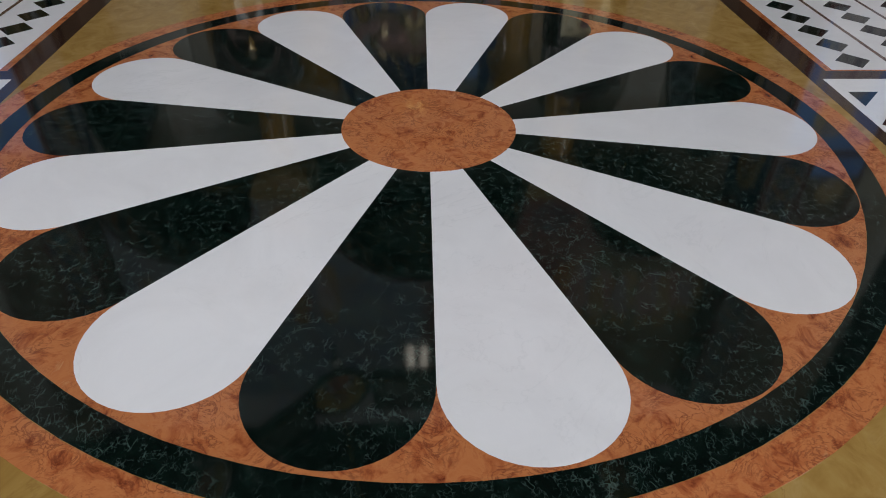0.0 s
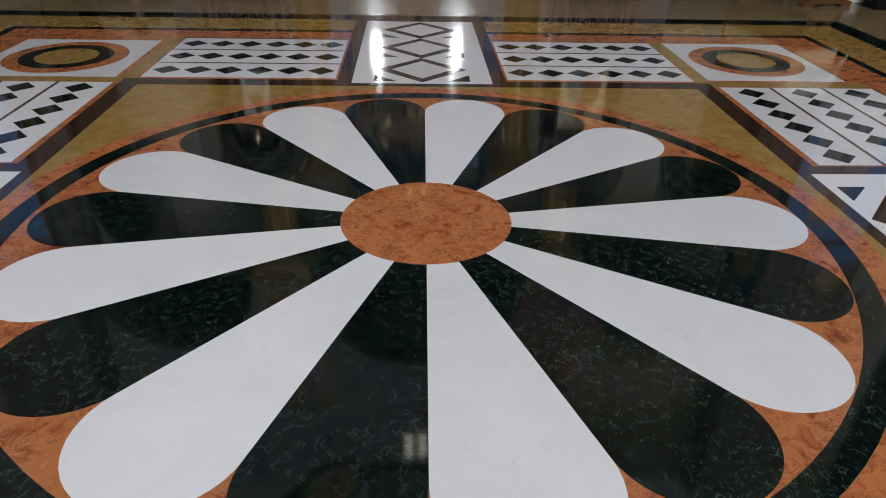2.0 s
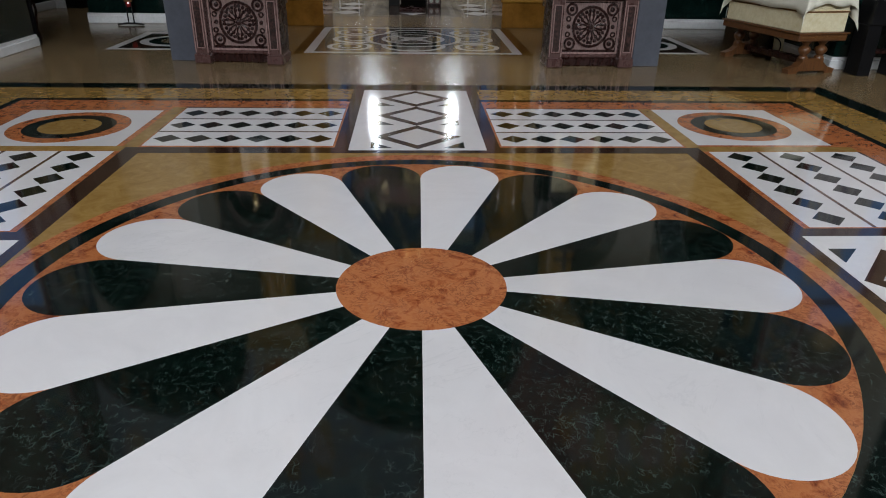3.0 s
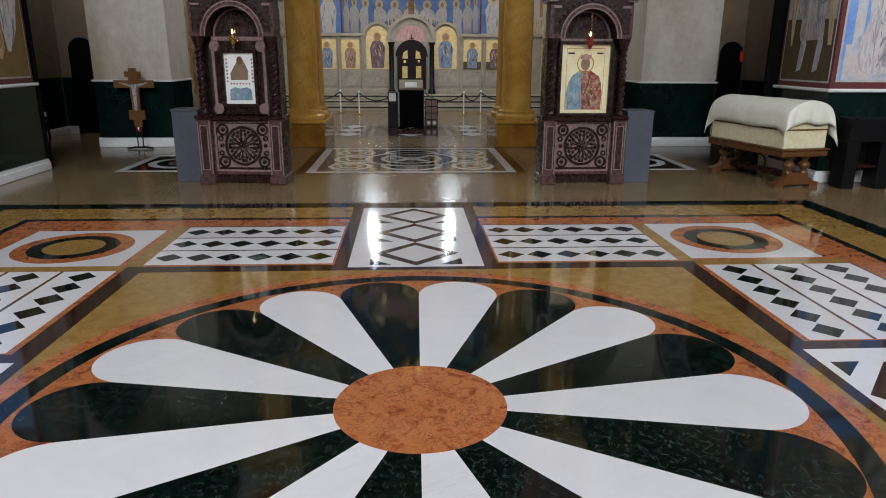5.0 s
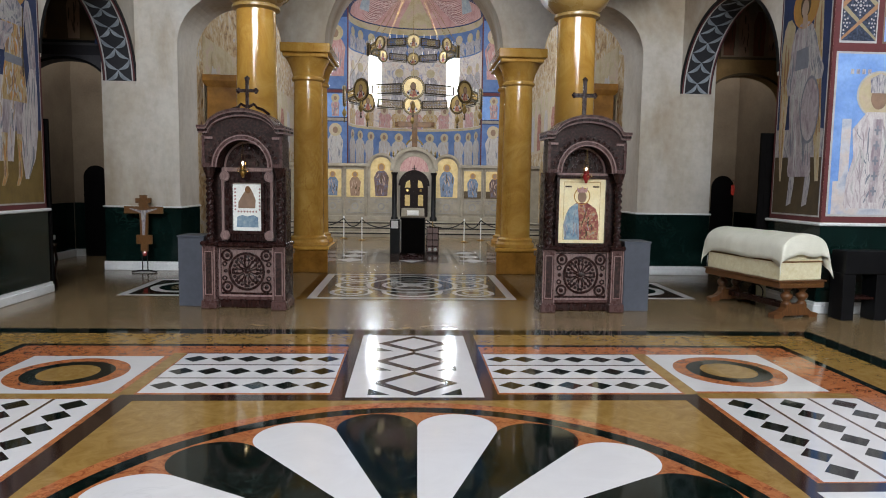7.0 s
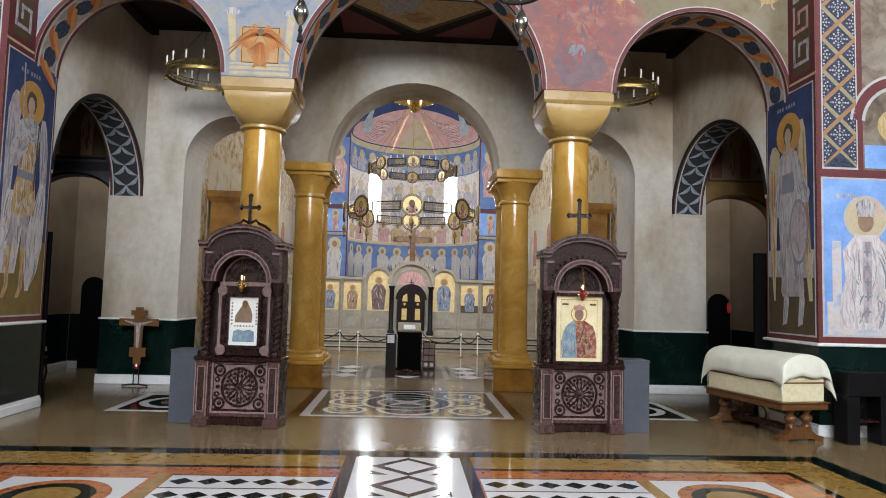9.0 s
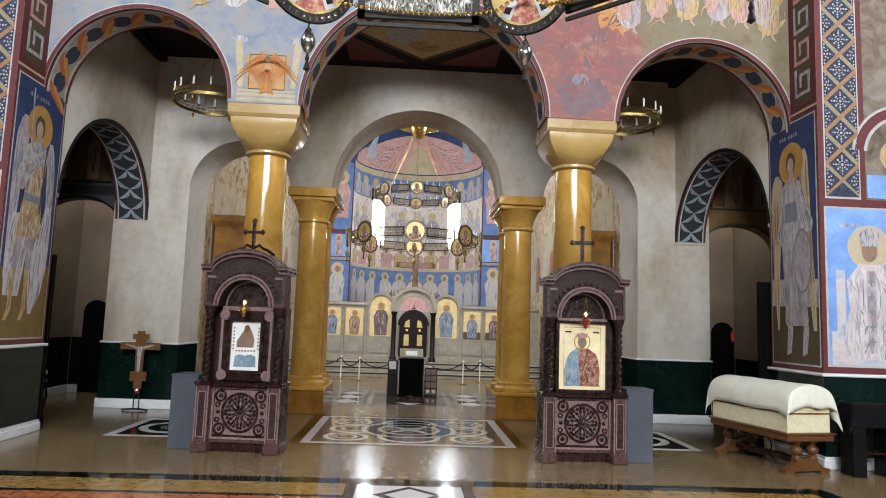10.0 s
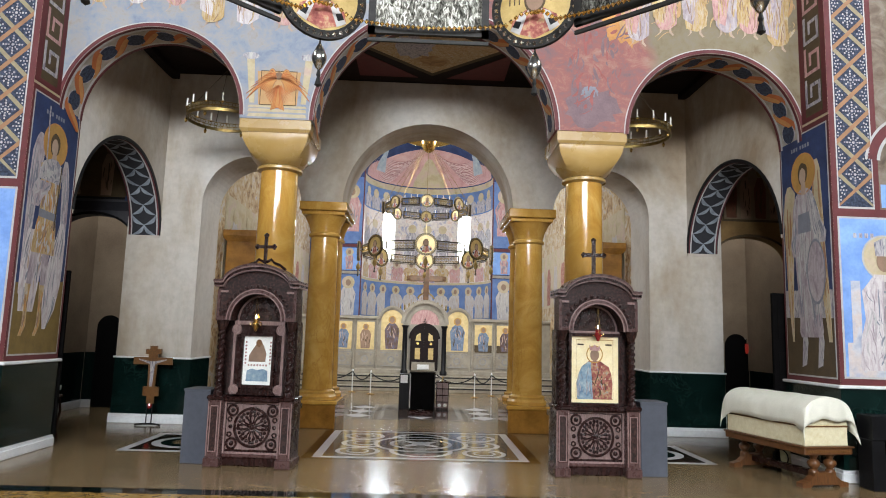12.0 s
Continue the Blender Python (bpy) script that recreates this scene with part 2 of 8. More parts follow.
BRASS = surface("aged_brass", [(0.3, (0.18, 0.12, 0.04)), (0.7, (0.34, 0.24, 0.09))], 10.0, 0.42, 1.0)
SILVER_ICON = surface("bright_silver_cover", [(0.3, (0.84, 0.84, 0.79)), (0.7, (0.92, 0.92, 0.88))], 9.0, 0.25, 0.0, 0.1)
# brown chamber plaster, with some of the chambers' shade put into its colour
CHAMBER = surface("shaded_brown_plaster", [(0.3, (0.1500, 0.1050, 0.0660)), (0.7, (0.2250, 0.1650, 0.1080))], 1.0, 0.85, 0, 0.1, 25)
# kept very dark so the unseen crossing walls reflect little in the floor
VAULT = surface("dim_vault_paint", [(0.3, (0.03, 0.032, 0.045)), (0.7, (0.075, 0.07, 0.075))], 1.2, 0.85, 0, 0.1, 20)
FRESCO_DIM = surface("brown_fresco", [(0.30, (0.126, 0.056, 0.028)), (0.5, (0.322, 0.189, 0.070)), (0.7, (0.378, 0.266, 0.140))], 2.4, 0.8, 0, 0.05, 18, warp=1.5)


def arcade_paint():
    """Three fields along the wall: pale blue, rose, sand, with soft uneven seams."""
    m, t, b = nodes("arcade_fresco")
    pale = ramp(t, tex(t, 2.6, 12.0, 0.72, warp=0.3), [(0.32, (0.146, 0.179, 0.256)), (0.46, (0.222, 0.247, 0.298)), (0.56, (0.281, 0.272, 0.272)), (0.68, (0.264, 0.213, 0.171))])
    rose = ramp(t, tex(t, 1.9, 12.0, 0.78, stretch=(1, 1, 1.5), warp=0.5), [(0.32, (0.112, 0.094, 0.105)), (0.43, (0.194, 0.101, 0.101)), (0.50, (0.242, 0.094, 0.081)), (0.58, (0.278, 0.137, 0.112)), (0.70, (0.302, 0.209, 0.177))])
    sand = ramp(t, tex(t, 3.0, 12.0, 0.72, warp=0.3), [(0.32, (0.141, 0.100, 0.053)), (0.5, (0.188, 0.153, 0.094)), (0.68, (0.194, 0.164, 0.134))])
    g = t.nodes.new("ShaderNodeNewGeometry")
    sp = t.nodes.new("ShaderNodeSeparateXYZ")
    t.links.new(g.outputs["Position"], sp.inputs[0])
    n = t.nodes.new("ShaderNodeMath")
    n.operation = "MULTIPLY_ADD"
    n.inputs[1].default_value = 0.9
    t.links.new(tex(t, 1.1, 3.0), n.inputs[0])
    t.links.new(sp.outputs[0], n.inputs[2])

    def seam(x0, x1):
        r = t.nodes.new("ShaderNodeMapRange")
        r.inputs["From Min"].default_value, r.inputs["From Max"].default_value = x0, x1
        t.links.new(n.outputs[0], r.inputs[0])
        return r.outputs[0]
    c = mixed(t, mixed(t, pale, rose, seam(0.4, 0.7)), sand, seam(3.75, 4.05))
    t.links.new(c, b.inputs["Base Color"])
    b.inputs["Roughness"].default_value = 0.85
    bumped(t, b, tex(t, 25, 4.0), 0.05)
    return m


FRESCO_ARCADE = arcade_paint()
OCHRE = plain("ochre_paint", (0.4250, 0.2295, 0.0510), 0.75)
ROBE_PALE = surface("pale_robe_paint", [(0.34, (0.1312, 0.1230, 0.1640)), (0.5, (0.3444, 0.3198, 0.3362)), (0.66, (0.4756, 0.4428, 0.4100))], 7.0, 0.8, 0, 0, stretch=(3, 3, 0.7), warp=1.5)
ROBE_ROSE = surface("rose_robe_paint", [(0.3, (0.2788, 0.1312, 0.1312)), (0.5, (0.4428, 0.2460, 0.2296)), (0.7, (0.5084, 0.3444, 0.3116))], 6.0, 0.8, 0, 0, stretch=(3, 3, 0.7), warp=1.5)
ROBE_GOLD = surface("gold_robe_paint", [(0.3, (0.2460, 0.1394, 0.0492)), (0.5, (0.4264, 0.2952, 0.1312)), (0.7, (0.4592, 0.4100, 0.3444))], 6.0, 0.8, 0, 0, stretch=(3, 3, 0.7), warp=1.5)
ROBE_BLUE = surface("blue_robe_paint", [(0.3, (0.10, 0.17, 0.26)), (0.5, (0.20, 0.29, 0.36)), (0.7, (0.36, 0.42, 0.44))], 16.0, 0.8, 0, 0)
ROBE_RED = surface("red_robe_paint", [(0.34, (0.16, 0.035, 0.03)), (0.5, (0.30, 0.09, 0.07)), (0.62, (0.42, 0.26, 0.14)), (0.72, (0.22, 0.26, 0.26))], 18.0, 0.8, 0, 0)
EARTH = plain("brown_earth_paint", (0.07, 0.045, 0.018), 0.8)
OLIVE = plain("olive_earth_paint", (0.17, 0.11, 0.025), 0.8)
FLESH = plain("umber_paint", (0.24, 0.15, 0.10), 0.8)
PAPER = plain("white_paper", (0.75, 0.75, 0.74), 0.7)
FLAME_GLASS = plain("ruby_glass", (0.25, 0.02, 0.02), 0.1)
WAX = plain("white_wax", (0.75, 0.72, 0.66), 0.5)
STUCCO_WHITE = surface("pale_carved_stone", [(0.3, (0.205, 0.172, 0.125)), (0.7, (0.30, 0.26, 0.20))], 4.0, 0.45, 0, 0.1, 40)
WAVE = plain("burnt_orange_paint", (0.40, 0.115, 0.030), 0.8)
OCHRE_PALE = plain("pale_orange_paint", (0.4675, 0.2210, 0.0680), 0.8)
OCHRE_DIM = plain("dull_orange_paint", (0.29, 0.150, 0.075), 0.8)
ROBE_MAUVE = surface("mauve_grey_paint", [(0.32, (0.2288, 0.1760, 0.2024)), (0.5, (0.3520, 0.2992, 0.3168)), (0.68, (0.4576, 0.4136, 0.4136))], 5.0, 0.8, 0, 0, stretch=(2, 2, 0.7), warp=1.0)
FLESH_PALE = plain("pale_umber_paint", (0.40, 0.29, 0.22), 0.8)
OLIVE_PALE = plain("pale_olive_paint", (0.27, 0.225, 0.135), 0.8)
STEEL = plain("slate_grey_paint", (0.19, 0.20, 0.235), 0.8)
# near-black: lectern drape, door leaf, and the painted shade of the doorways
VELVET_SHADE = plain("dark_velvet_and_shade", (0.004, 0.0035, 0.0035), 0.9)


def glow(name, colour, strength):
    m, t, b = nodes(name)
    b.inputs["Base Color"].default_value = (0, 0, 0, 1)
    b.inputs["Emission Color"].default_value = (*colour, 1)
    b.inputs["Emission Strength"].default_value = strength
    return m


SKY_GLOW = glow("bright_sky", (0.78, 0.90, 1.0), 34.0)
BULB = glow("lit_lamp", (1.0, 0.80, 0.50), 12.0)

WOOD_EDGE = surface("polished_walnut_moulding", [(0.3, (0.0400, 0.0160, 0.0140)), (0.7, (0.1050, 0.0550, 0.0500))], 7.0, 0.28, 0, 0.1, 50, stretch=(9, 9, 1.2))
TRESTLE = surface("red_brown_turned_wood", [(0.3, (0.0594, 0.0216, 0.0076)), (0.7, (0.1566, 0.0648, 0.0216))], 6.0, 0.35, 0, 0.1, 50, stretch=(9, 9, 1.2))
CROSS_WOOD = surface("brown_gilt_wood", [(0.3, (0.060, 0.028, 0.012)), (0.7, (0.15, 0.075, 0.030))], 6.0, 0.4, 0.2)
for mt, k in ((WOOD, 0.32), (WOOD_CARVED, 0.25), (WOOD_MID, 0.30), (WOOD_HIGHLIGHT, 0.40), (VELVET_SHADE, 0.05), (BLACK, 0.2), (CEILING_WOOD, 0.1), (IRON, 0.2), (DADO, 0.35), (GREEN, 0.34), (BROWN, 0.4), (GREY_PAINT, 0.25)):
    mt.node_tree.nodes["Principled BSDF"].inputs["Specular IOR Level"].default_value = k

# ---- mesh helpers ----


def bm_new():
    return bmesh.new()


def obj(name, bm, material, m=None, smooth=False):
    me = bpy.data.meshes.new(name)
    if len(bm.verts) < 4000:
        bmesh.ops.remove_doubles(bm, verts=bm.verts, dist=1e-5)
    bmesh.ops.recalc_face_normals(bm, faces=bm.faces)
    if smooth:
        for f in bm.faces:
            f.smooth = True
    bm.to_mesh(me)
    bm.free()
    me.materials.append(material)
    if smooth:
        me.set_sharp_from_angle(angle=radians(40))
    ob = new(name, me)
    if m is not None:
        ob.matrix_basis = m
    return ob


def part(name, bm, material, parent, label="", smooth=False, m=None):
    ob = obj(name, bm, material, m, smooth)
    ob.parent = parent
    if label:
        tagged(ob, label)
    return ob


def thing(name, label, category, m=None, group="", kind=""):
    e = new(name)
    e.empty_display_size = 0.2
    if m is not None:
        e.matrix_basis = m
    return tagged(e, label, category, group, kind)


I4 = Matrix.Identity(4)


def box(bm, x0, x1, y0, y1, z0, z1, m=I4, bevel=0.0):
    g = bmesh.ops.create_cube(bm, size=1)["verts"]
    bmesh.ops.transform(bm, matrix=m @ Matrix.Translation(((x0 + x1) / 2, (y0 + y1) / 2, (z0 + z1) / 2)) @ Matrix.Diagonal((x1 - x0, y1 - y0, z1 - z0, 1)), verts=g)
    if bevel:
        e = list({e for v in g for e in v.link_edges})
        bmesh.ops.bevel(bm, geom=e, offset=bevel, segments=1, affect="EDGES")
    return bm


def bx(*a, **k):
    return box(bm_new(), *a, **k)


def prism(bm, pts, h0, h1, m=I4):
    """A flat polygon in x, y, from height h0 to h1."""
    a = [bm.verts.new(m @ Vector((x, y, h0))) for x, y in pts]
    b = [bm.verts.new(m @ Vector((x, y, h1))) for x, y in pts]
    n = len(pts)
    bm.faces.new(b)
    bm.faces.new(a[::-1])
    for i in range(n):
        bm.faces.new((a[i], a[(i + 1) % n], b[(i + 1) % n], b[i]))
    return bm


def ring(bm, r0, r1, h0, h1, a0=0.0, a1=360.0, n=64, m=I4, ry=1.0):
    """A flat band between two radii, closed all round or from angle a0 to a1."""
    full = abs(a1 - a0) >= 359.99
    k = n if full else n + 1
    rows = []
    for i in range(k):
        a = radians(a0 + (a1 - a0) * i / n)
        c, s = math.cos(a), math.sin(a) * ry
        rows.append([bm.verts.new(m @ Vector((r * c, r * s, h))) for r, h in ((r0, h0), (r1, h0), (r1, h1), (r0, h1))])
    for i in range(n):
        p, q = rows[i], rows[(i + 1) % k]
        for j in range(4):
            bm.faces.new((p[j], q[j], q[(j + 1) % 4], p[(j + 1) % 4]))
    if not full:
        bm.faces.new(rows[0])
        bm.faces.new(rows[-1][::-1])
    return bm


def disc(bm, r, h0, h1, n=48, m=I4, cx=0.0, cy=0.0, ry=1.0):
    return prism(bm, [(cx + r * math.cos(2 * math.pi * i / n), cy + ry * r * math.sin(2 * math.pi * i / n)) for i in range(n)], h0, h1, m)


def lathe(bm, profile, n=24, m=I4, square=False):
    """A turned body round z from (radius, height) pairs; square: four-sided."""
    k = 4 if square else n
    rows = []
    for r, z in profile:
        if square:
            rows.append([bm.verts.new(m @ Vector((sx * r, sy * r, z))) for sx, sy in ((1, 1), (-1, 1), (-1, -1), (1, -1))])
        else:
            rows.append([bm.verts.new(m @ Vector((r * math.cos(2 * math.pi * i / k), r * math.sin(2 * math.pi * i / k), z))) for i in range(k)])
    for p, q in zip(rows, rows[1:]):
        for i in range(k):
            bm.faces.new((p[i], p[(i + 1) % k], q[(i + 1) % k], q[i]))
    bm.faces.new(rows[0][::-1])
    bm.faces.new(rows[-1])
    return bm


def tube(bm, pts, r, n=6, m=I4):
    pts = [Vector(p) for p in pts]
    rows = []
    for i, p in enumerate(pts):
        d = (pts[min(i + 1, len(pts) - 1)] - pts[max(i - 1, 0)]).normalized()
        u = d.cross(Vector((0.31, 0.17, 0.93))).normalized()
        v = d.cross(u)
        rows.append([bm.verts.new(m @ (p + (u * math.cos(2 * math.pi * j / n) + v * math.sin(2 * math.pi * j / n)) * r)) for j in range(n)])
    for a, b in zip(rows, rows[1:]):
        for j in range(n):
            bm.faces.new((a[j], a[(j + 1) % n], b[(j + 1) % n], b[j]))
    bm.faces.new(rows[0][::-1])
    bm.faces.new(rows[-1])
    return bm


def hoop(bm, r, wire, m=I4, n=12, k=5):
    """A round wire ring in the local x, y plane."""
    rows = []
    for i in range(n):
        a = 2 * math.pi * i / n
        c = Vector((math.cos(a), math.sin(a), 0))
        rows.append([bm.verts.new(m @ (c * (r + wire * math.cos(2 * math.pi * j / k)) + Vector((0, 0, wire * math.sin(2 * math.pi * j / k))))) for j in range(k)])
    for i in range(n):
        p, q = rows[i], rows[(i + 1) % n]
        for j in range(k):
            bm.faces.new((p[j], q[j], q[(j + 1) % k], p[(j + 1) % k]))
    return bm


def arcade(bm, x0, x1, ztop, openings, y0, y1, m=I4, n=28):
    """A wall along x from springing height up, with round arches (centre, radius, springing, jamb bottom) cut through."""
    edge = x0
    for xc, r, zs, zb in sorted(openings) + [(None, 0, 0, 0)]:
        right = x1 if xc is None else xc - r
        if right - edge > 1e-4:
            zlow = bottoms.get(round((edge + right) / 2, 2), 0.0)
            box(bm, edge, right, y0, y1, zlow, ztop, m)
        if xc is None:
            break
        pts = [(xc - r * math.cos(math.pi * i / n), zs + r * math.sin(math.pi * i / n)) for i in range(n + 1)]
        for (xa, za), (xb, zb2) in zip(pts, pts[1:]):
            v = [bm.verts.new(m @ Vector(p)) for p in ((xa, y0, za), (xb, y0, zb2), (xb, y0, ztop), (xa, y0, ztop), (xa, y1, za), (xb, y1, zb2), (xb, y1, ztop), (xa, y1, ztop))]
            for f in ((0, 1, 2, 3), (4, 7, 6, 5), (0, 4, 5, 1), (3, 2, 6, 7)):
                bm.faces.new([v[j] for j in f])
        edge = xc + r
    return bm


bottoms = {}
FRONT = pose(0, 0, 0, 90, 0, 0)      # local x, y, z -> right, up, out of a wall that faces the camera


def on_wall(x, y, z, side=0):
    """The pose of a picture plane: side 0 faces -y, 1 faces +x, -1 faces -x."""
    return pose(x, y, z, 90, 0, 90 * side)

def stroke(bm, pts, w, h0, h1, m):
    """A tapering brush stroke along a line of points."""
    n = len(pts)
    a, b = [], []
    for i, (x, z) in enumerate(pts):
        (xa, za), (xb, zb) = pts[max(0, i - 1)], pts[min(n - 1, i + 1)]
        d = math.hypot(xb - xa, zb - za) or 1.0
        k = w * (0.25 + 0.75 * math.sin(math.pi * (i + 0.35) / (n - 0.3)))
        a.append((x + (zb - za) / d * k, z - (xb - xa) / d * k))
        b.append((x - (zb - za) / d * k, z + (xb - xa) / d * k))
    return prism(bm, a + b[::-1], h0, h1, m)


def robe(parent, m, rows, base, seed, tones, lift=0.0, count=16, w=0.012, swing=0.12, name="painted_robe"):
    """A draped shape between left and right edges, row by row from the hem up, with brushed folds."""
    rnd = random.Random(seed)
    ob = part(name, prism(bm_new(), [(r[2], r[0]) for r in rows] + [(r[1], r[0]) for r in rows[::-1]], lift, lift + 0.003, m), base, parent)
    zs = [r[0] for r in rows]

    def at(z, f):
        return (np.interp(z, zs, [r[1] for r in rows]) * (1 - f) + np.interp(z, zs, [r[2] for r in rows]) * f, z)
    for q, mt in enumerate(tones):
        b = bm_new()
        for i in range(count):
            span = zs[-1] - zs[0]
            z0 = zs[0] + span * rnd.uniform(0.0, 0.72)
            z1 = min(zs[-1] - 0.02 * span, z0 + span * rnd.uniform(0.10, 0.34))
            f0 = rnd.uniform(0.06, 0.94)
            f1 = min(0.96, max(0.04, f0 + rnd.uniform(-swing, swing)))
            bend = rnd.uniform(-0.05, 0.05)
            pts = [at(z0 + (z1 - z0) * u, min(0.98, max(0.02, f0 + (f1 - f0) * u + bend * math.sin(math.pi * u)))) for u in np.linspace(0, 1, 6)]
            stroke(b, pts, w * rnd.uniform(0.5, 1.5), lift + 0.003, lift + 0.0042 + 0.0008 * q + 0.00003 * i, m)
        tagged(part("painted_fold", b, mt, parent), "fine brushed fold lines", kind="stuff")
    return ob
# ---- floor ----
floor = tagged(obj("floor", bx(-9.5, 9.5, -15.0, 20.2, -0.2, 0.0), TAN), "polished beige marble church floor with inlaid patterns", "floor", kind="structure")
LIFT = 0.0012


def inlay(name, bm, material, m=None):
    return part(name, bm, material, floor, m=m)


def slab(x0, x1, y0, y1, level):
    return bx(x0, x1, y0, y1, (level - 1) * LIFT, level * LIFT)


def frame_slabs(name, r0, r1, level, material):
    """Four strips of a square border between half-widths r0 and r1, mitred at the corners."""
    z0, z1 = (level - 1) * LIFT, level * LIFT
    for k in range(4):
        inlay(name, prism(bm_new(), [(-r1, r1), (-r0, r0), (r0, r0), (r1, r1)], z0, z1), material, pose(0, 0, 0, 0, 0, -90 * k))


STRIP = marble("rose_brown_marble", [(0.3, (0.085, 0.042, 0.028)), (0.7, (0.185, 0.105, 0.075))], 6.0, (0.25, 0.16, 0.12), 7.0, width=0.02)
frame_slabs("dark_border_strip", 4.82, 5.08, 1, GREEN)
frame_slabs("beige_border_strip", 4.30, 4.82, 1, YELLOW)
frame_slabs("thin_dark_strip", 4.21, 4.30, 1, GREEN)
frame_slabs("orange_border_strip", 2.33, 4.21, 1, ORANGE)
inlay("yellow_field", slab(-2.33, 2.33, -2.33, 2.33, 1), YELLOW)
frame_slabs("brown_border_strip", 2.33, 2.49, 2, BROWN)
for k in range(4):
    q = pose(0, 0, 0, 0, 0, -90 * k)
    # the square with rings at each corner
    cq = q @ pose(3.14, 3.24, 0)
    inlay("white_corner_square", bx(-0.62, 0.62, -0.66, 0.64, LIFT, 2 * LIFT), WHITE, cq)
    inlay("orange_ring_disc", disc(bm_new(), 0.53, 2 * LIFT, 3 * LIFT), ORANGE, cq)
    inlay("dark_ring_disc", disc(bm_new(), 0.40, 3 * LIFT, 4 * LIFT), GREEN, cq)
    inlay("yellow_centre_disc", disc(bm_new(), 0.27, 4 * LIFT, 5 * LIFT), YELLOW, cq)
    inlay("yellow_corner_strip", bx(2.39, 2.52, 2.49, 3.90, LIFT, 2 * LIFT), YELLOW, q)
    inlay("yellow_corner_strip", bx(-2.52, -2.39, 2.49, 3.90, LIFT, 2 * LIFT), YELLOW, q)
    # the panel in the middle of each side
    far = 4.75 if k == 0 else 3.90
    inlay("brown_panel_border", bx(-0.72, 0.72, 2.49, far + 0.06, LIFT, 2 * LIFT), BROWN, q)
    inlay("white_panel", bx(-0.596, 0.596, 2.41, far, 2 * LIFT, 3 * LIFT), WHITE, q)
    count = 3 if k == 0 else 2
    step = (far - 2.47) / count
    for i in range(count):
        c = q @ pose(0, 2.44 + step * (i + 0.5), 0)
        inlay("brown_lozenge", prism(bm_new(), [(-0.40, 0), (0, -step / 2), (0.40, 0), (0, step / 2)], 3 * LIFT, 4 * LIFT), BROWN, c)
        inlay("white_lozenge", prism(bm_new(), [(-0.27, 0), (0, -step / 2 + 0.11), (0.27, 0), (0, step / 2 - 0.11)], 4 * LIFT, 5 * LIFT), WHITE, c)
        for s in (-1, 1):
            inlay("dark_triangle", prism(bm_new(), [(s * 0.41, -step / 2 + 0.03), (s * 0.41, -step / 2 + 0.21), (s * 0.22, -step / 2 + 0.03)][::s], 3 * LIFT, 4 * LIFT), GREEN, c)
    # strips of black lozenges on white
    for s in (-1, 1):
        for row in range(3):
            y = 2.54 + row * 0.455
            inlay("white_strip", bx(min(s * 0.74, s * 2.375), max(s * 0.74, s * 2.375), y, y + 0.425, LIFT, 2 * LIFT), WHITE, q)
            inlay("brown_strip", bx(min(s * 0.74, s * 2.375), max(s * 0.74, s * 2.375), y + 0.425, y + 0.455, LIFT, 2 * LIFT), STRIP, q)
            for i in range(6):
                inlay("black_lozenge", prism(bm_new(), [(-0.122, 0), (0, -0.115), (0.122, 0), (0, 0.115)], 2 * LIFT, 3 * LIFT), GREEN, q @ pose(s * (0.885 + 0.268 * i), y + 0.2125, 0))

# the great rosette
RC = pose(-0.01, 0.0, 0.0)
RR = pose(-0.028, -0.034, 0.0)
for i in range(12):
    inlay("orange_ring_piece", ring(bm_new(), 2.190, 2.31, LIFT, 2 * LIFT, i * 30, i * 30 + 30, 8), ORANGE, RR)
for i in range(12):
    inlay("dark_ring_piece", ring(bm_new(), 2.067, 2.188, LIFT, 2 * LIFT, i * 30 + 7, i * 30 + 37, 8), GREEN, RR)
inlay("orange_rosette_disc", disc(bm_new(), 2.066, LIFT, 2 * LIFT, 96), ORANGE, RR)
TIP, R_DISC = 2.055, 0.455
half = radians(10)
c0 = TIP / (1 + math.sin(half))
rho = c0 * math.sin(half)
outline = [(R_DISC * 0.9 * math.cos(half), -R_DISC * 0.9 * math.sin(half))]
for i in range(25):
    a = -(math.pi / 2 + half) + (math.pi + 2 * half) * i / 24
    outline.append((c0 + rho * math.cos(a + 0.0), rho * math.sin(a)))
outline.append((R_DISC * 0.9 * math.cos(half), R_DISC * 0.9 * math.sin(half)))
petal_white = inlay("petal", prism(bm_new(), outline, 2 * LIFT, 3 * LIFT), WHITE)
petal_dark = inlay("petal", prism(bm_new(), outline, 2 * LIFT, 3 * LIFT), GREEN)
for i in range(18):
    src = petal_white if i % 2 == 0 else petal_dark
    if i > 1:
        ob = new("petal", src.data)
        ob.parent = floor
    else:
        ob = src
    reach = 0.9980 + 0.0170 * math.cos(radians(-80.7 + 20 * i + 100))
    ob.matrix_basis = RC @ pose(0, 0, 0, 0, 0, -80.7 + 20 * i) @ Matrix.Diagonal((reach, reach, 1, 1))
inlay("rosette_centre_disc", disc(bm_new(), R_DISC, 3 * LIFT, 4 * LIFT, 64), ORANGE, RC)

PANEL_STONE = marble("brown_grey_marble", [(0.3, (0.085, 0.066, 0.050)), (0.7, (0.165, 0.132, 0.104))], 4.0, (0.24, 0.20, 0.16), 3.0, width=0.02)
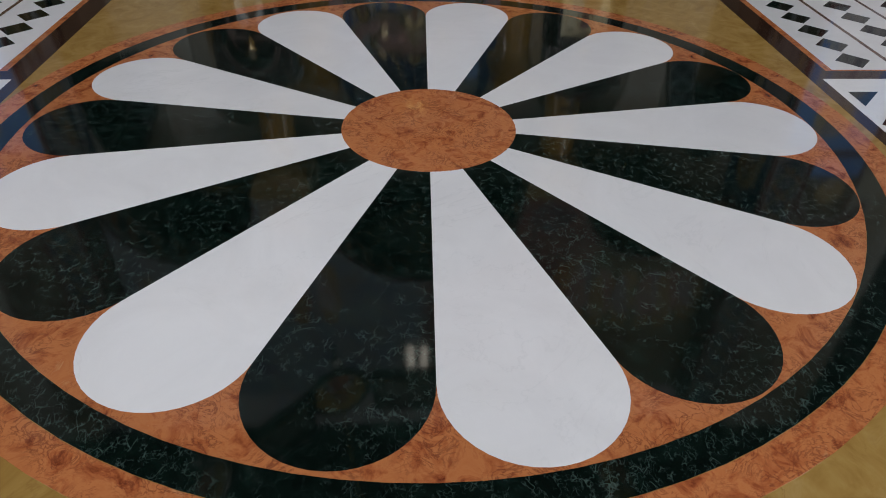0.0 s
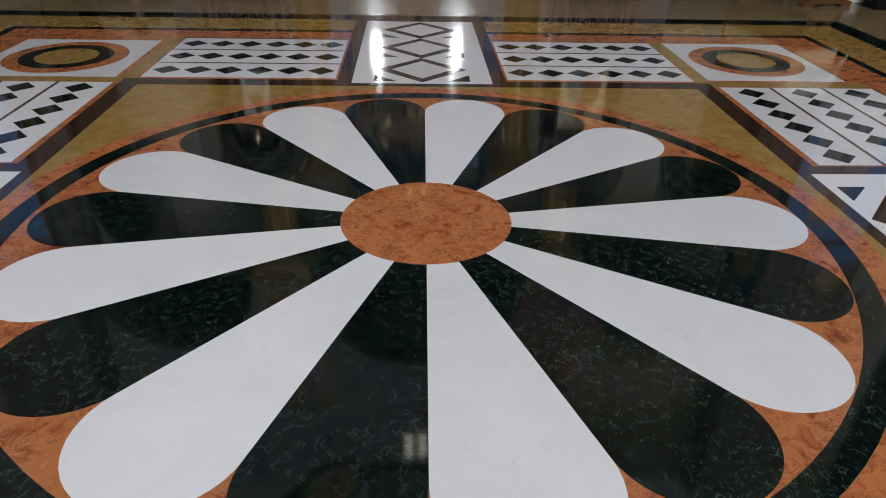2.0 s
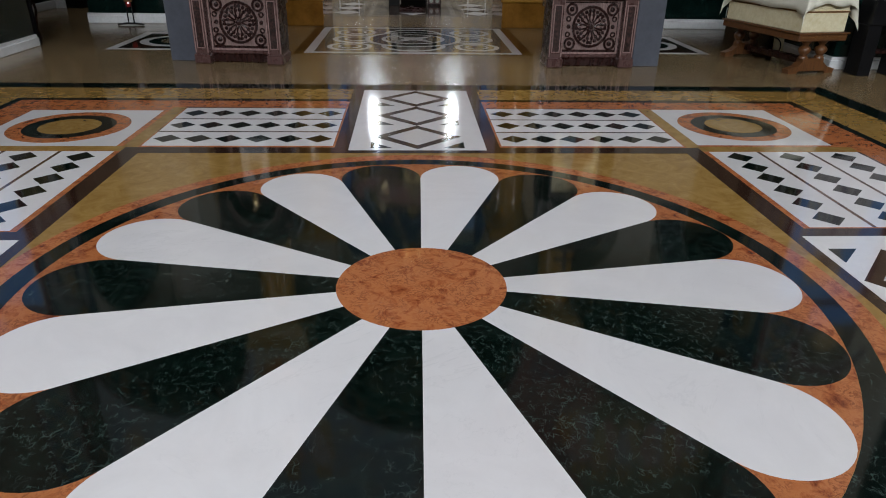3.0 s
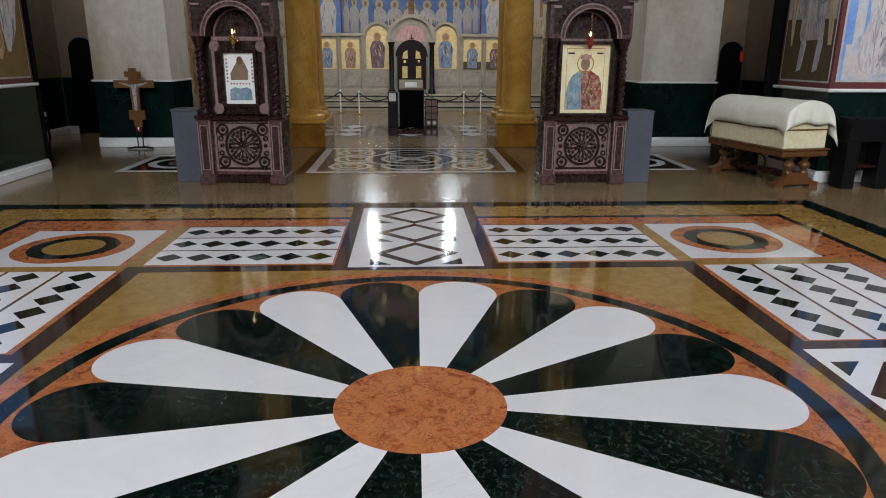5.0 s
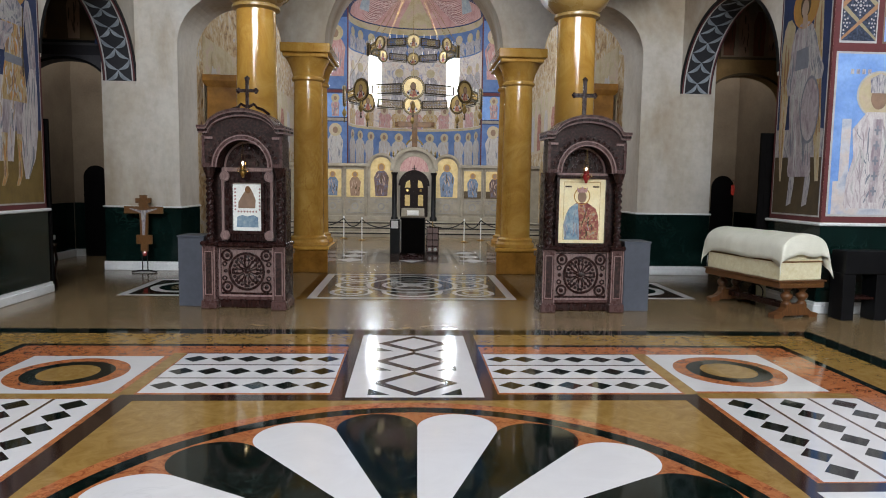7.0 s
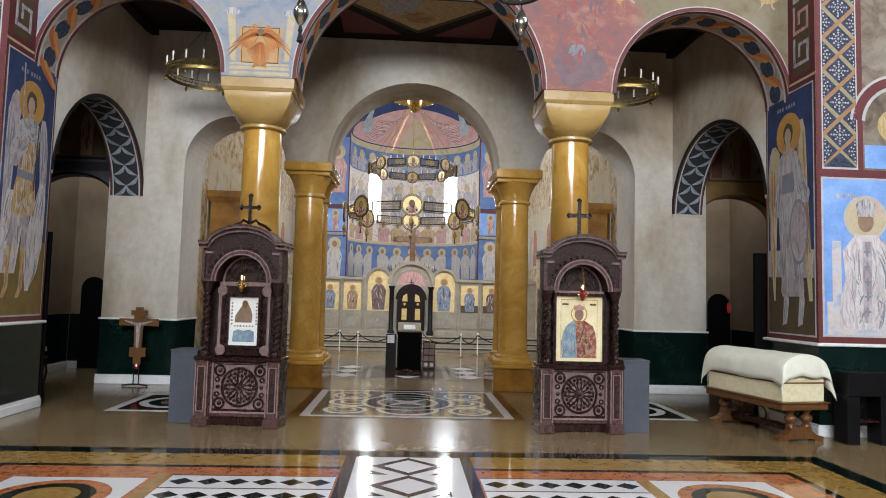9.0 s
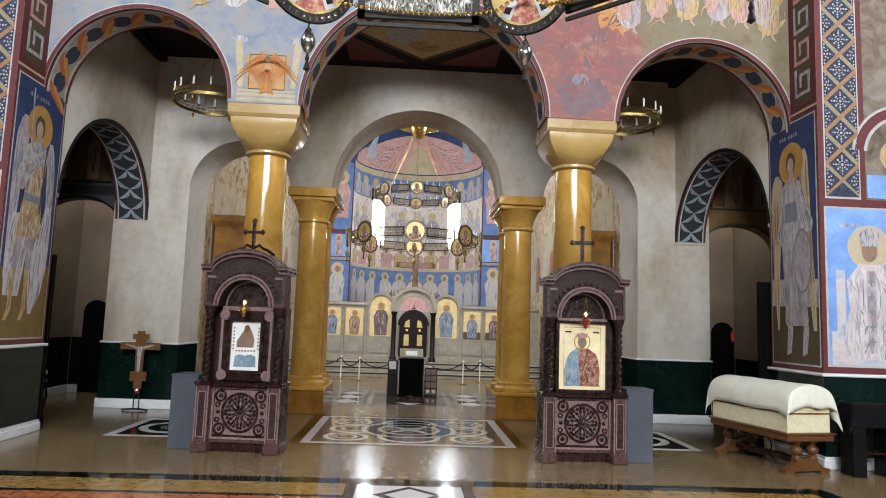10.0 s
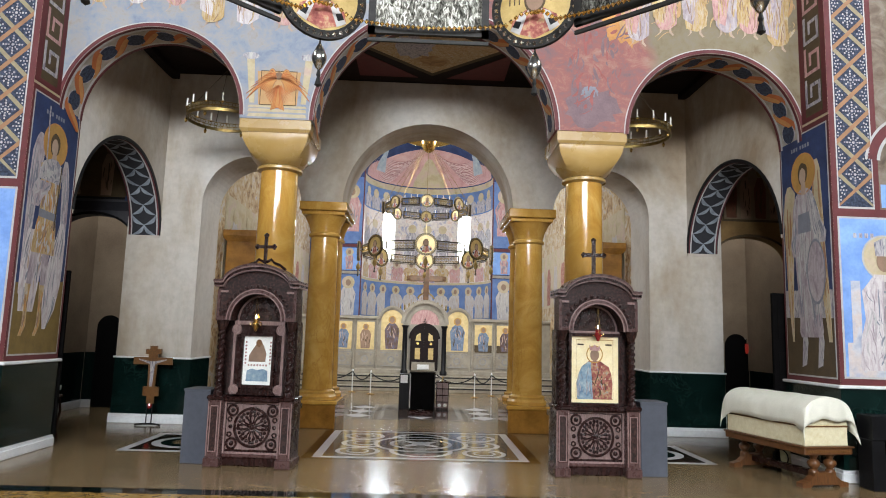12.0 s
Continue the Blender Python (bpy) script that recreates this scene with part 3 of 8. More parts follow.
# the long panel between the columns, and the one before the lectern
inlay("brown_panel_border", slab(-1.82, 1.82, 7.22, 10.35, 1), BROWN)
inlay("white_panel_border", slab(-1.66, 1.66, 7.33, 10.22, 2), WHITE)
inlay("brown_panel_field", slab(-1.52, 1.52, 7.45, 10.10, 3), PANEL_STONE)
for x, y, r, names in ((0, 8.05, 0.52, 1), (0, 9.40, 0.52, 1), (-1.02, 7.95, 0.36, 0), (1.02, 7.95, 0.36, 0), (-1.02, 9.55, 0.36, 0), (1.02, 9.55, 0.36, 0), (-0.95, 8.75, 0.42, 0), (0.95, 8.75, 0.42, 0)):
    c = pose(x, y, 0)
    inlay("white_ring_disc", disc(bm_new(), r, 3 * LIFT, 4 * LIFT), WHITE, c)
    inlay("dark_ring_disc", disc(bm_new(), r * (0.84 if names else 0.78), 4 * LIFT, 5 * LIFT), PANEL_STONE if not names else GREEN, c)
    if not names:
        inlay("white_ring_disc", disc(bm_new(), r * 0.52, 5 * LIFT, 6 * LIFT), WHITE, c)
        inlay("dark_centre_disc", disc(bm_new(), r * 0.40, 6 * LIFT, 7 * LIFT), GREEN, c)
c = pose(0, 8.74, 0)
for r, mt, lv in ((0.82, WHITE, 8), (0.74, GREEN, 9), (0.54, WHITE, 10), (0.47, PANEL_STONE, 11), (0.16, WHITE, 14)):
    inlay("centre_ring_disc", disc(bm_new(), r, (lv - 1) * LIFT, lv * LIFT), mt, c)
for i in range(8):
    inlay("white_star_ray", prism(bm_new(), [(0, 0), (0.20, -0.075), (0.44, 0), (0.20, 0.075)], 11 * LIFT, (12 + i % 2) * LIFT), WHITE if i % 2 else GREY_STONE, c @ pose(0, 0, 0, 0, 0, 45 * i))
inlay("brown_panel_border", slab(-1.9, 1.9, 12.05, 15.4, 1), BROWN)
for x0, x1 in ((-1.82, -1.08), (-0.98, 0.98), (1.08, 1.82)):
    inlay("grey_white_panel", slab(x0, x1, 12.15, 15.3, 2), GREY_STONE)
    inlay("brown_panel_field", slab(x0 + 0.12, x1 - 0.12, 12.3, 15.15, 3), BROWN)
    for y in (12.7, 13.6, 14.5):
        inlay("grey_lozenge", prism(bm_new(), [(-0.3, 0), (0, -0.4), (0.3, 0), (0, 0.4)], 3 * LIFT, 4 * LIFT), WHITE, pose((x0 + x1) / 2, y, 0))
# side panels in the bay, white edged with grey rings
for s in (-1, 1):
    inlay("white_panel_border", bx(min(s * 3.0, s * 4.66), max(s * 3.0, s * 4.66), 7.5, 9.3, 0, LIFT), WHITE)
    inlay("grey_panel_field", bx(min(s * 3.12, s * 4.52), max(s * 3.12, s * 4.52), 7.62, 9.18, LIFT, 2 * LIFT), BROWN)
    inlay("white_ring_disc", disc(bm_new(), 0.58, 2 * LIFT, 3 * LIFT), WHITE, pose(s * 3.85, 8.4, 0))
    inlay("dark_ring_disc", disc(bm_new(), 0.44, 3 * LIFT, 4 * LIFT), GREEN, pose(s * 3.85, 8.4, 0))
    inlay("beige_centre_disc", disc(bm_new(), 0.26, 4 * LIFT, 5 * LIFT), TAN, pose(s * 3.85, 8.4, 0))

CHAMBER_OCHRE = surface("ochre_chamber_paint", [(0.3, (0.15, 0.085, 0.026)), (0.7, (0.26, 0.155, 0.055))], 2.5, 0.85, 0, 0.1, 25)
ROBE_DIM = plain("dull_red_brown_paint", (0.13, 0.045, 0.022), 0.8)
SOFFIT_BLACK = plain("black_soffit_paint", (0.012, 0.012, 0.016), 0.8)
PETAL_PAINT = surface("pale_slate_paint", [(0.3, (0.12, 0.14, 0.17)), (0.7, (0.30, 0.33, 0.36))], 6.0, 0.8)
# ---- walls of the crossing ----
YA0, YA1, YP, ZS = 7.05, 7.75, 6.35, 5.17
JAMB = {-1: 5.80, 1: 5.95}           # the piers' inner faces
COLX = {-1: -2.46, 1: 2.55}          # the front columns
ARCHES = [(-4.41, 1.39, 5.22), (0.04, 1.92, ZS), (4.54, 1.41, 5.15)]   # centre, radius, springing


def structure(name, bm, material, label):
    return tagged(obj(name, bm, material), label, "wall", kind="structure")


bottoms = {round((a[0] + a[1] + b[0] - b[1]) / 2, 2): ZS for a, b in zip(ARCHES, ARCHES[1:])}
wall_arcade = structure("wall_arcade", arcade(bm_new(), -JAMB[-1], JAMB[1], 10.5, [(*a, 0) for a in ARCHES], YA0, YA1), FRESCO_ARCADE, "painted arcade wall carried on two honey marble columns")
for s, nm in ((-1, "west"), (1, "east")):
    XJ = JAMB[s]
    pier = structure("wall_pier_" + nm, bx(min(s * XJ, s * 7.6), max(s * XJ, s * 7.6), YP, YA1, 0, 10.5), FRESCO_SAND, "painted pier with green marble dado and frescoes")
    m = I4
    d0, d1 = sorted((s * (XJ - 0.012), s * 7.6))
    part("dado", bx(d0, d1, YP - 0.012, YA1 + 0.01, 0.17, 1.30), DADO, pier, "dark green marble dado")
    d0, d1 = sorted((s * (XJ - 0.06), s * 7.6))
    part("dado_rail", bx(d0, d1, YP - 0.06, YA1 + 0.05, 1.30, 1.345, bevel=0.012), TRIM, pier, "white stone dado rail")
    b = bx(d0, d1, YP - 0.05, YA1 + 0.04, 0, 0.13, bevel=0.01)
    box(b, d0 + 0.02 * (s > 0), d1 - 0.02 * (s < 0), YP - 0.035, YA1 + 0.03, 0.13, 0.17)
    part("baseboard", b, TRIM, pier, "white stone skirting")
# crossing side and back walls, ceiling: plain, unseen, added to close the place; dark to hold down floor reflections
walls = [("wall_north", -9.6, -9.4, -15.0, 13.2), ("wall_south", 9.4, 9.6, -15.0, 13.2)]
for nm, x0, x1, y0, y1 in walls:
    structure(nm, bx(x0, x1, y0, y1, 0, 12.0), VAULT, "unseen dark side wall added to close the crossing")
structure("wall_west", bx(-9.4, 9.4, -15.2, -15.0, 0, 12.0), VAULT, "unseen dark back wall added to close the crossing")
for s, nm in ((-1, "c"), (1, "d")):
    structure("wall_transept_" + nm, bx(min(s * 7.6, s * 9.4), max(s * 7.6, s * 9.4), YA0, YA1, 0, 12.0), PLASTER, "plain plaster wall beside the painted pier")
structure("wall_over_arcade", bx(-9.4, 9.4, YA1 - 0.4, YA1, 10.5, 12.0), FRESCO_PALE, "upper wall over the arcade")
tagged(obj("ceiling", bx(-9.6, 9.6, -15.2, YA1, 12.0, 12.2), VAULT), "unseen dark vault added over the crossing", "ceiling", kind="structure")

# ---- the bay behind the arcade ----
YB0, YB1, ZC = 10.55, 11.75, 7.2
bay_ceiling = tagged(obj("ceiling_bay", bx(-6.2, 6.2, YA1, YB0, ZC, ZC + 0.1), CEILING_WOOD), "dark stained wooden ceiling with a painted lozenge", "ceiling", kind="structure")
bottoms = {2.2: 4.52, -2.2: 4.52}
CO = 2.62
rear = [(-(4.65 + CO) / 2, (4.65 - CO) / 2, 4.45, 0), (0.0, 1.78, 4.53, 0), ((4.65 + CO) / 2, (4.65 - CO) / 2, 4.45, 0)]
wall_rear = structure("wall_rear", arcade(bm_new(), -6.12, 6.18, 10.2, rear, YB0, YB1), PLASTER, "grey plaster wall with three round arches")
for s in (-1, 1):
    def sx(a, b):
        return min(s * a, s * b), max(s * a, s * b)
    x0, x1 = sx(4.64, 6.19 if s > 0 else 6.13)
    part("dado", bx(x0, x1, YB0 - 0.012, YB1 + 0.01, 0.17, 1.26), DADO, wall_rear, "dark green marble dado")
    x0, x1 = sx(4.60, 6.22 if s > 0 else 6.16)
    part("dado_rail", bx(x0, x1, YB0 - 0.045, YB1, 1.26, 1.295, bevel=0.01), TRIM, wall_rear)
    b = bx(x0, x1, YB0 - 0.05, YB1, 0, 0.14, bevel=0.01)
    box(b, x0, x1, YB0 - 0.03, YB1, 0.14, 0.18)
    part("baseboard", b, TRIM, wall_rear, "white stone skirting")
# side walls of the bay: one wide arch each, its soffit painted with interlaced circles
for s, nm in ((-1, "north"), (1, "south")):
    A, B = Vector((s * (JAMB[s] - 0.01), YA1, 0)), Vector((s * 5.46, YB0, 0))
    dv = (B - A).normalized()
    nv = Vector((s, 0, 0))
    LEN, TH, R, ZSP = (B - A).length, 0.62, 1.40, 3.68
    TALL = 1.16
    UC = LEN / 2

    def wp(u, v, z):
        return A + dv * u + nv * v + Vector((0, 0, z))

    def arch_pt(a, r, v):
        return wp(UC + r * math.cos(radians(a)), v, ZSP + r * TALL * math.sin(radians(a)))

    def band_piece(a0, a1, v0, v1, r0, r1, n=30):
        bm = bm_new()
        rows = [[bm.verts.new(arch_pt(a, r, v)) for v, r in ((v0, r0), (v1, r0), (v1, r1), (v0, r1))] for a in np.linspace(a0, a1, n + 1)]
        for p, q in zip(rows, rows[1:]):
            for j in range(4):
                bm.faces.new((p[j], q[j], q[(j + 1) % 4], p[(j + 1) % 4]))
        bm.faces.new(rows[0])
        bm.faces.new(rows[-1][::-1])
        return bm
    bmw = bm_new()
    arc = [(UC + R * math.cos(math.pi * i / 32), ZSP + R * TALL * math.sin(math.pi * i / 32)) for i in range(33)]
    arc = [(LEN + 0.02, ZSP), *arc, (-0.02, ZSP)]
    for (ua, za), (ub, zb) in zip(arc, arc[1:]):
        v = [bmw.verts.new(wp(u, t, z)) for t in (0, TH) for u, z in ((ua, za), (ub, zb), (ub, ZC), (ua, ZC))]
        for f in ((0, 1, 2, 3), (4, 7, 6, 5), (0, 4, 5, 1), (3, 2, 6, 7)):
            bmw.faces.new([v[j] for j in f])
    wall_side = structure("wall_bay_" + nm, bmw, PLASTER, "grey plaster wall over a wide painted arch")
    part("painted_soffit", band_piece(2, 178, 0.0, TH, R - 0.002, R - 0.008), SOFFIT_BLACK, wall_side, "black soffit painted with pale pointed petals")
    for v0, mt in ((0.02, RED_LINE), (TH - 0.03, RED_LINE), (0.05, WHITE_LINE), (TH - 0.06, WHITE_LINE)):
        part("soffit_line", band_piece(2, 178, v0 - 0.012, v0 + 0.012, R - 0.008, R - 0.013), mt, wall_side)
    part("arch_rim", band_piece(2, 178, -0.012, 0.0, R - 0.004, R + 0.05), BLACK, wall_side, "black painted arch rim")
    cells = 12
    for i in range(cells):
        am, da = 2 + 176 * (i + 0.5) / cells, 176 / cells / 2
        vm, dw = TH / 2, TH / 2 - 0.07
        for qa in (-1, 1):
            for qv in (-1, 1):
                bm = bm_new()
                left, right = [], []
                for t in np.linspace(0, 1, 7):
                    bow = 0.16 * math.sin(math.pi * t) * qa * qv
                    for side_, off in ((left, bow - 0.11 * math.sin(math.pi * t) - 0.01), (right, bow + 0.11 * math.sin(math.pi * t) + 0.01)):
                        side_.append(bm.verts.new(arch_pt(am + da * (qa * t + off * -qv * qa), R - 0.012, vm + dw * (qv * t + off))))
                for j in range(6):
                    bm.faces.new((left[j], left[j + 1], right[j + 1], right[j]))
                part("painted_petal", bm, PETAL_PAINT, wall_side)
    # the side chamber beyond
    x0, x1 = sorted((s * 7.9, s * 8.1))
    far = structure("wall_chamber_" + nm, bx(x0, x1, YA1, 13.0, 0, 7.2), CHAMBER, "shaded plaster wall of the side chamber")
    e0, e1 = sorted((s * 7.88, s * 7.9))
    part("dado", bx(e0, e1, YA1, 12.9, 0.17, 1.26), DADO, far, "dark green marble dado")
    e0, e1 = sorted((s * 7.85, s * 7.9))
    part("baseboard", bx(e0, e1, YA1, 12.9, 0, 0.17, bevel=0.01), TRIM, far)
    # cross wall with a low arch, painted above
    cx, rx, rz, zs0 = s * 7.0, 0.82, 0.50, 3.70
    bmx = bm_new()
    pts = [(cx - rx * math.cos(math.pi * i / 24), zs0 + rz * math.sin(math.pi * i / 24)) for i in range(25)]
    for (xa, za), (xb, zb) in zip(pts, pts[1:]):
        v = [bmx.verts.new(p) for y in (10.9, 11.2) for p in ((xa, y, za), (xb, y, zb), (xb, y, 7.2), (xa, y, 7.2))]
        for f in ((0, 1, 2, 3), (4, 7, 6, 5), (0, 4, 5, 1), (3, 2, 6, 7)):
            bmx.faces.new([v[j] for j in f])
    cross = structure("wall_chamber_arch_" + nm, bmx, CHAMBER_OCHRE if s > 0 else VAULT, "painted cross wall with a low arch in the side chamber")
    cm = on_wall(cx, 10.899, 0, 0)
    rim = bm_new()
    for i in range(24):
        q = [(k * rx * math.cos(math.pi * j / 24), zs0 + k2 * rz * math.sin(math.pi * j / 24)) for j, k, k2 in ((i, 1, 1), (i + 1, 1, 1), (i + 1, 1.05, 1.10), (i, 1.05, 1.10))]
        prism(rim, q, 0.0, 0.004, cm)
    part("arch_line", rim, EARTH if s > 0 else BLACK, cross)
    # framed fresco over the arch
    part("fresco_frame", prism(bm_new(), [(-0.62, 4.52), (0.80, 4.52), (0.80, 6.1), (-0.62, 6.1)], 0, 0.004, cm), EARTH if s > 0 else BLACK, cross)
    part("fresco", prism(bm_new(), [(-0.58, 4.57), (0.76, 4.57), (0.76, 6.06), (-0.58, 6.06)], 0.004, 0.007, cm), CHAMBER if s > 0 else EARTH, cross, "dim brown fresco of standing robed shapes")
    for i in range(4):
        fx = -0.42 + 0.32 * i
        robe(cross, cm, [(4.60, fx - 0.11, fx + 0.11), (4.9, fx - 0.12, fx + 0.12), (5.25, fx - 0.13, fx + 0.13), (5.5, fx - 0.05, fx + 0.05)], ((ROBE_DIM, FLESH) if s > 0 else (FLESH, EARTH))[i % 2], 90 + i, (EARTH,), 0.007, 7, 0.012, name="painted_shape")
        part("painted_head", disc(bm_new(), 0.07, 0.0125, 0.0145, 14, cm, fx, 5.60, 1.2), OLIVE, cross)
    if s < 0:
        part("painted_band", prism(bm_new(), [(-0.82, 4.28), (0.82, 4.28), (0.82, 4.47), (-0.82, 4.47)], 0, 0.003, cm), SOFFIT_BLACK, cross)
        part("painted_spandrel", prism(bm_new(), [(0.62, 4.50), (0.82, 4.50), (0.82, 5.9), (0.70, 5.5)], 0.0075, 0.009, cm), BLUE, cross)
    xx0, xx1 = sorted((s * 5.8, s * 7.9))
    dc = 7.60 if s > 0 else 7.39
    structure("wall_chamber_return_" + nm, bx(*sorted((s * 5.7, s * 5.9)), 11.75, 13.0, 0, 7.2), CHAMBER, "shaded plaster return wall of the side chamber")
    end = structure("wall_chamber_end_" + nm, bx(xx0, xx1, 13.0, 13.2, 0, 7.2), CHAMBER, "shaded plaster end wall with a dark arched doorway, its shade a flat black panel")
    mm = on_wall(s * dc, 12.99, 0, 0)
    pts = [(-0.28, 0.0), (0.28, 0.0), (0.28, 1.85)] + [(0.28 * math.cos(a), 1.85 + 0.28 * math.sin(a)) for a in np.linspace(0.2, math.pi - 0.2, 12)] + [(-0.28, 1.85)]
    # flat black panel paints the shade inside the doorway; no opening is cut
    part("doorway", prism(bm_new(), pts, 0, 0.02, mm), VELVET_SHADE, end, "dark arched doorway, its shade a flat black panel")
    for a, b2 in ((5.9, dc - 0.29), (dc + 0.28, 7.9)):
        part("dado", bx(*sorted((s * a, s * b2)), 12.98, 13.0, 0.17, 1.26), DADO, end)
        part("baseboard", bx(*sorted((s * a, s * b2)), 12.94, 13.0, 0, 0.17), TRIM, end)
    tagged(obj("ceiling_chamber_" + nm, bx(*sorted((s * 6.2, s * 8.1)), YA1, 13.2, 7.2, 7.3), PLASTER), "plain ceiling over the side chamber", "ceiling", kind="structure")
    # dark leaf standing open behind the pier
    leaf = thing("open_door", "tall dark wooden door leaf standing open behind the pier", "door", pose(s * 6.06, YA1 + 0.08, 0))
    part("door_leaf", bx(-0.28, 0.28, 0, 0.06, 0.01, 2.75, bevel=0.008), VELVET_SHADE, leaf)
    for z0 in (0.25, 1.15, 2.0):
        part("door_panel", bx(-0.2, 0.2, -0.012, 0, z0, z0 + 0.62, bevel=0.005), VELVET_SHADE, leaf)

# ---- columns ----


def column(x, y, r, z_base, z_cap, z_top, aw, ped):
    t = thing("column", "polished honey-coloured marble column on a square pedestal", "column", pose(x, y, 0), "marble columns")
    if ped:
        part("pedestal", lathe(bm_new(), [(ped, 0), (ped, z_base - 0.10), (ped + 0.03, z_base - 0.08), (ped + 0.03, z_base)], square=True), OAK, t, "warm brown marble pedestal")
    part("base", lathe(bm_new(), [(r * 1.42, z_base), (r * 1.45, z_base + 0.05), (r * 1.38, z_base + 0.10), (r * 1.2, z_base + 0.13), (r * 1.24, z_base + 0.17), (r * 1.08, z_base + 0.2)], 36), GOLD_STONE, t, smooth=True)
    part("shaft", lathe(bm_new(), [(r * 1.04, z_base + 0.2), (r * 1.02, z_base + 0.6), (r, (z_base + z_cap) / 2), (r * 0.96, z_cap)], 40), GOLD_STONE, t, smooth=True)
    return t


for s in (-1, 1):
    t = column(COLX[s], 7.62, 0.31, 0.72, 4.47, ZS, 0.56, 0.46)
    part("neck_ring", lathe(bm_new(), [(0.30, 4.42), (0.36, 4.45), (0.36, 4.49), (0.31, 4.52)], 40), CREAM_STONE, t, smooth=True)
    # cushion capital: round below, square above
    bmc = bm_new()
    n = 48
    rows = []
    for u in np.linspace(0, 1, 13):
        z = 4.52 + 0.45 * u
        rr = 0.315 + 0.20 * (1 - (1 - u) ** 2.3) ** 0.72
        row = []
        for i in range(n):
            a = 2 * math.pi * i / n
            c, sn = math.cos(a), math.sin(a)
            k = 1 / max(abs(c), abs(sn))
            w = 1 - (1 - u) ** 1.9
            row.append(bmc.verts.new((c * rr * (1 - w + w * k), sn * rr * (1 - w + w * k), z)))
        rows.append(row)
    for p, q in zip(rows, rows[1:]):
        for i in range(n):
            bmc.faces.new((p[i], p[(i + 1) % n], q[(i + 1) % n], q[i]))
    bmc.faces.new(rows[-1])
    part("capital", bmc, CREAM_STONE, t, "pale honey marble cushion capital", smooth=True)
    part("abacus", lathe(bm_new(), [(0.53, 4.97), (0.555, 5.02), (0.555, ZS)], square=True), CREAM_STONE, t)
    # the pair under the rear arch
    t = thing("rear_columns", "pair of honey marble columns under one long abacus", "column", pose(2.16 if s > 0 else -2.14, 0, 0), "marble columns")
    part("pedestal", bx(-0.44, 0.44, 10.38, 12.05, 0, 0.46, bevel=0.012), OAK, t, "warm brown marble pedestal")
    part("pedestal_moulding", bx(-0.47, 0.47, 10.34, 12.09, 0.46, 0.54, bevel=0.02), GOLD_STONE, t)
    for y in (10.82, 11.62):
        mm = pose(0, y, 0)
        part("base", lathe(bm_new(), [(0.40, 0.54), (0.41, 0.60), (0.36, 0.65), (0.37, 0.70), (0.31, 0.74)], 32, mm), GOLD_STONE, t, smooth=True)
        part("shaft", lathe(bm_new(), [(0.31, 0.74), (0.30, 1.4), (0.295, 2.6), (0.28, 3.86)], 36, mm), GOLD_STONE, t, smooth=True)
        part("neck_ring", lathe(bm_new(), [(0.29, 3.83), (0.33, 3.86), (0.33, 3.90), (0.30, 3.93)], 36, mm), GOLD_STONE, t, smooth=True)
        part("capital", lathe(bm_new(), [(0.30, 3.93), (0.34, 4.09), (0.40, 4.21), (0.43, 4.27)], 32, mm), GOLD_STONE, t, smooth=True)
    b = bx(-0.44, 0.44, 10.40, 12.02, 4.27, 4.35, bevel=0.015)
    box(b, -0.48, 0.49, 10.34, 12.08, 4.35, 4.53, bevel=0.015)
    part("abacus", b, GOLD_STONE, t)

# engaged piers seen through the side arches, and two small lit windows high over the arcade
for s in (-1, 1):
    t = thing("engaged_pier", "brown marble engaged pier with a moulded cap", "pier", pose(s * 4.22, 12.6, 0), "engaged piers")
    part("pier_shaft", bx(-0.36, 0.36, -0.4, 0.4, 0, 3.9, bevel=0.02), OAK, t)
    part("dado", bx(-0.375, 0.375, -0.415, 0.415, 0, 1.28), DADO, t)
    part("pier_cap", lathe(bm_new(), [(0.38, 3.9), (0.46, 4.02), (0.46, 4.15)], square=True), OAK, t)
PANE = glow("lit_pane", (1.0, 0.93, 0.80), 7.0)
for k, (z, rows_) in enumerate(((8.95, 3), (10.75, 2))):
    w = thing("window_%d" % (k + 3), "small lit window with square panes high over the arcade", "window", kind="structure")
    part("window_frame", bx(-0.40, 0.34, 7.02, 7.05, z - 0.06, z + 0.22 * rows_ + 0.04) if z < 10.4 else bx(-0.40, 0.34, 7.32, 7.35, z - 0.06, z + 0.22 * rows_ + 0.04), BLACK, w)
    y = 7.01 if z < 10.4 else 7.31
    for i in range(2):
        for j in range(rows_):
            part("pane", disc(bm_new(), 0.10, 0, 0.01, 12, on_wall(-0.19 + 0.30 * i, y, z + 0.10 + 0.22 * j, 0)), PANE, w)

st = thing("wooden_stand", "small dark wooden stand with curved legs behind the pier", "stand", pose(-6.28, 8.30, 0))
part("stand_top", bx(-0.25, 0.25, -0.2, 0.2, 0.68, 0.72, bevel=0.008), WOOD, st)
for x in (-0.21, 0.21):
    for y in (-0.16, 0.16):
        part("leg", tube(bm_new(), [(x, y, 0.68), (x * 1.12, y * 1.1, 0.45), (x * 0.92, y, 0.18), (x * 1.1, y * 1.05, 0.0)], 0.022, 6), WOOD, st, smooth=True)
for y, z in ((11.6, 0.62), (11.95, 0.52)):
    sw = thing("socket_plate", "small white socket plate on the dark dado", "socket", pose(-7.875, y, z), "socket plates")
    part("plate", bx(0, 0.015, -0.05, 0.05, -0.05, 0.05, bevel=0.004), PAPER, sw)
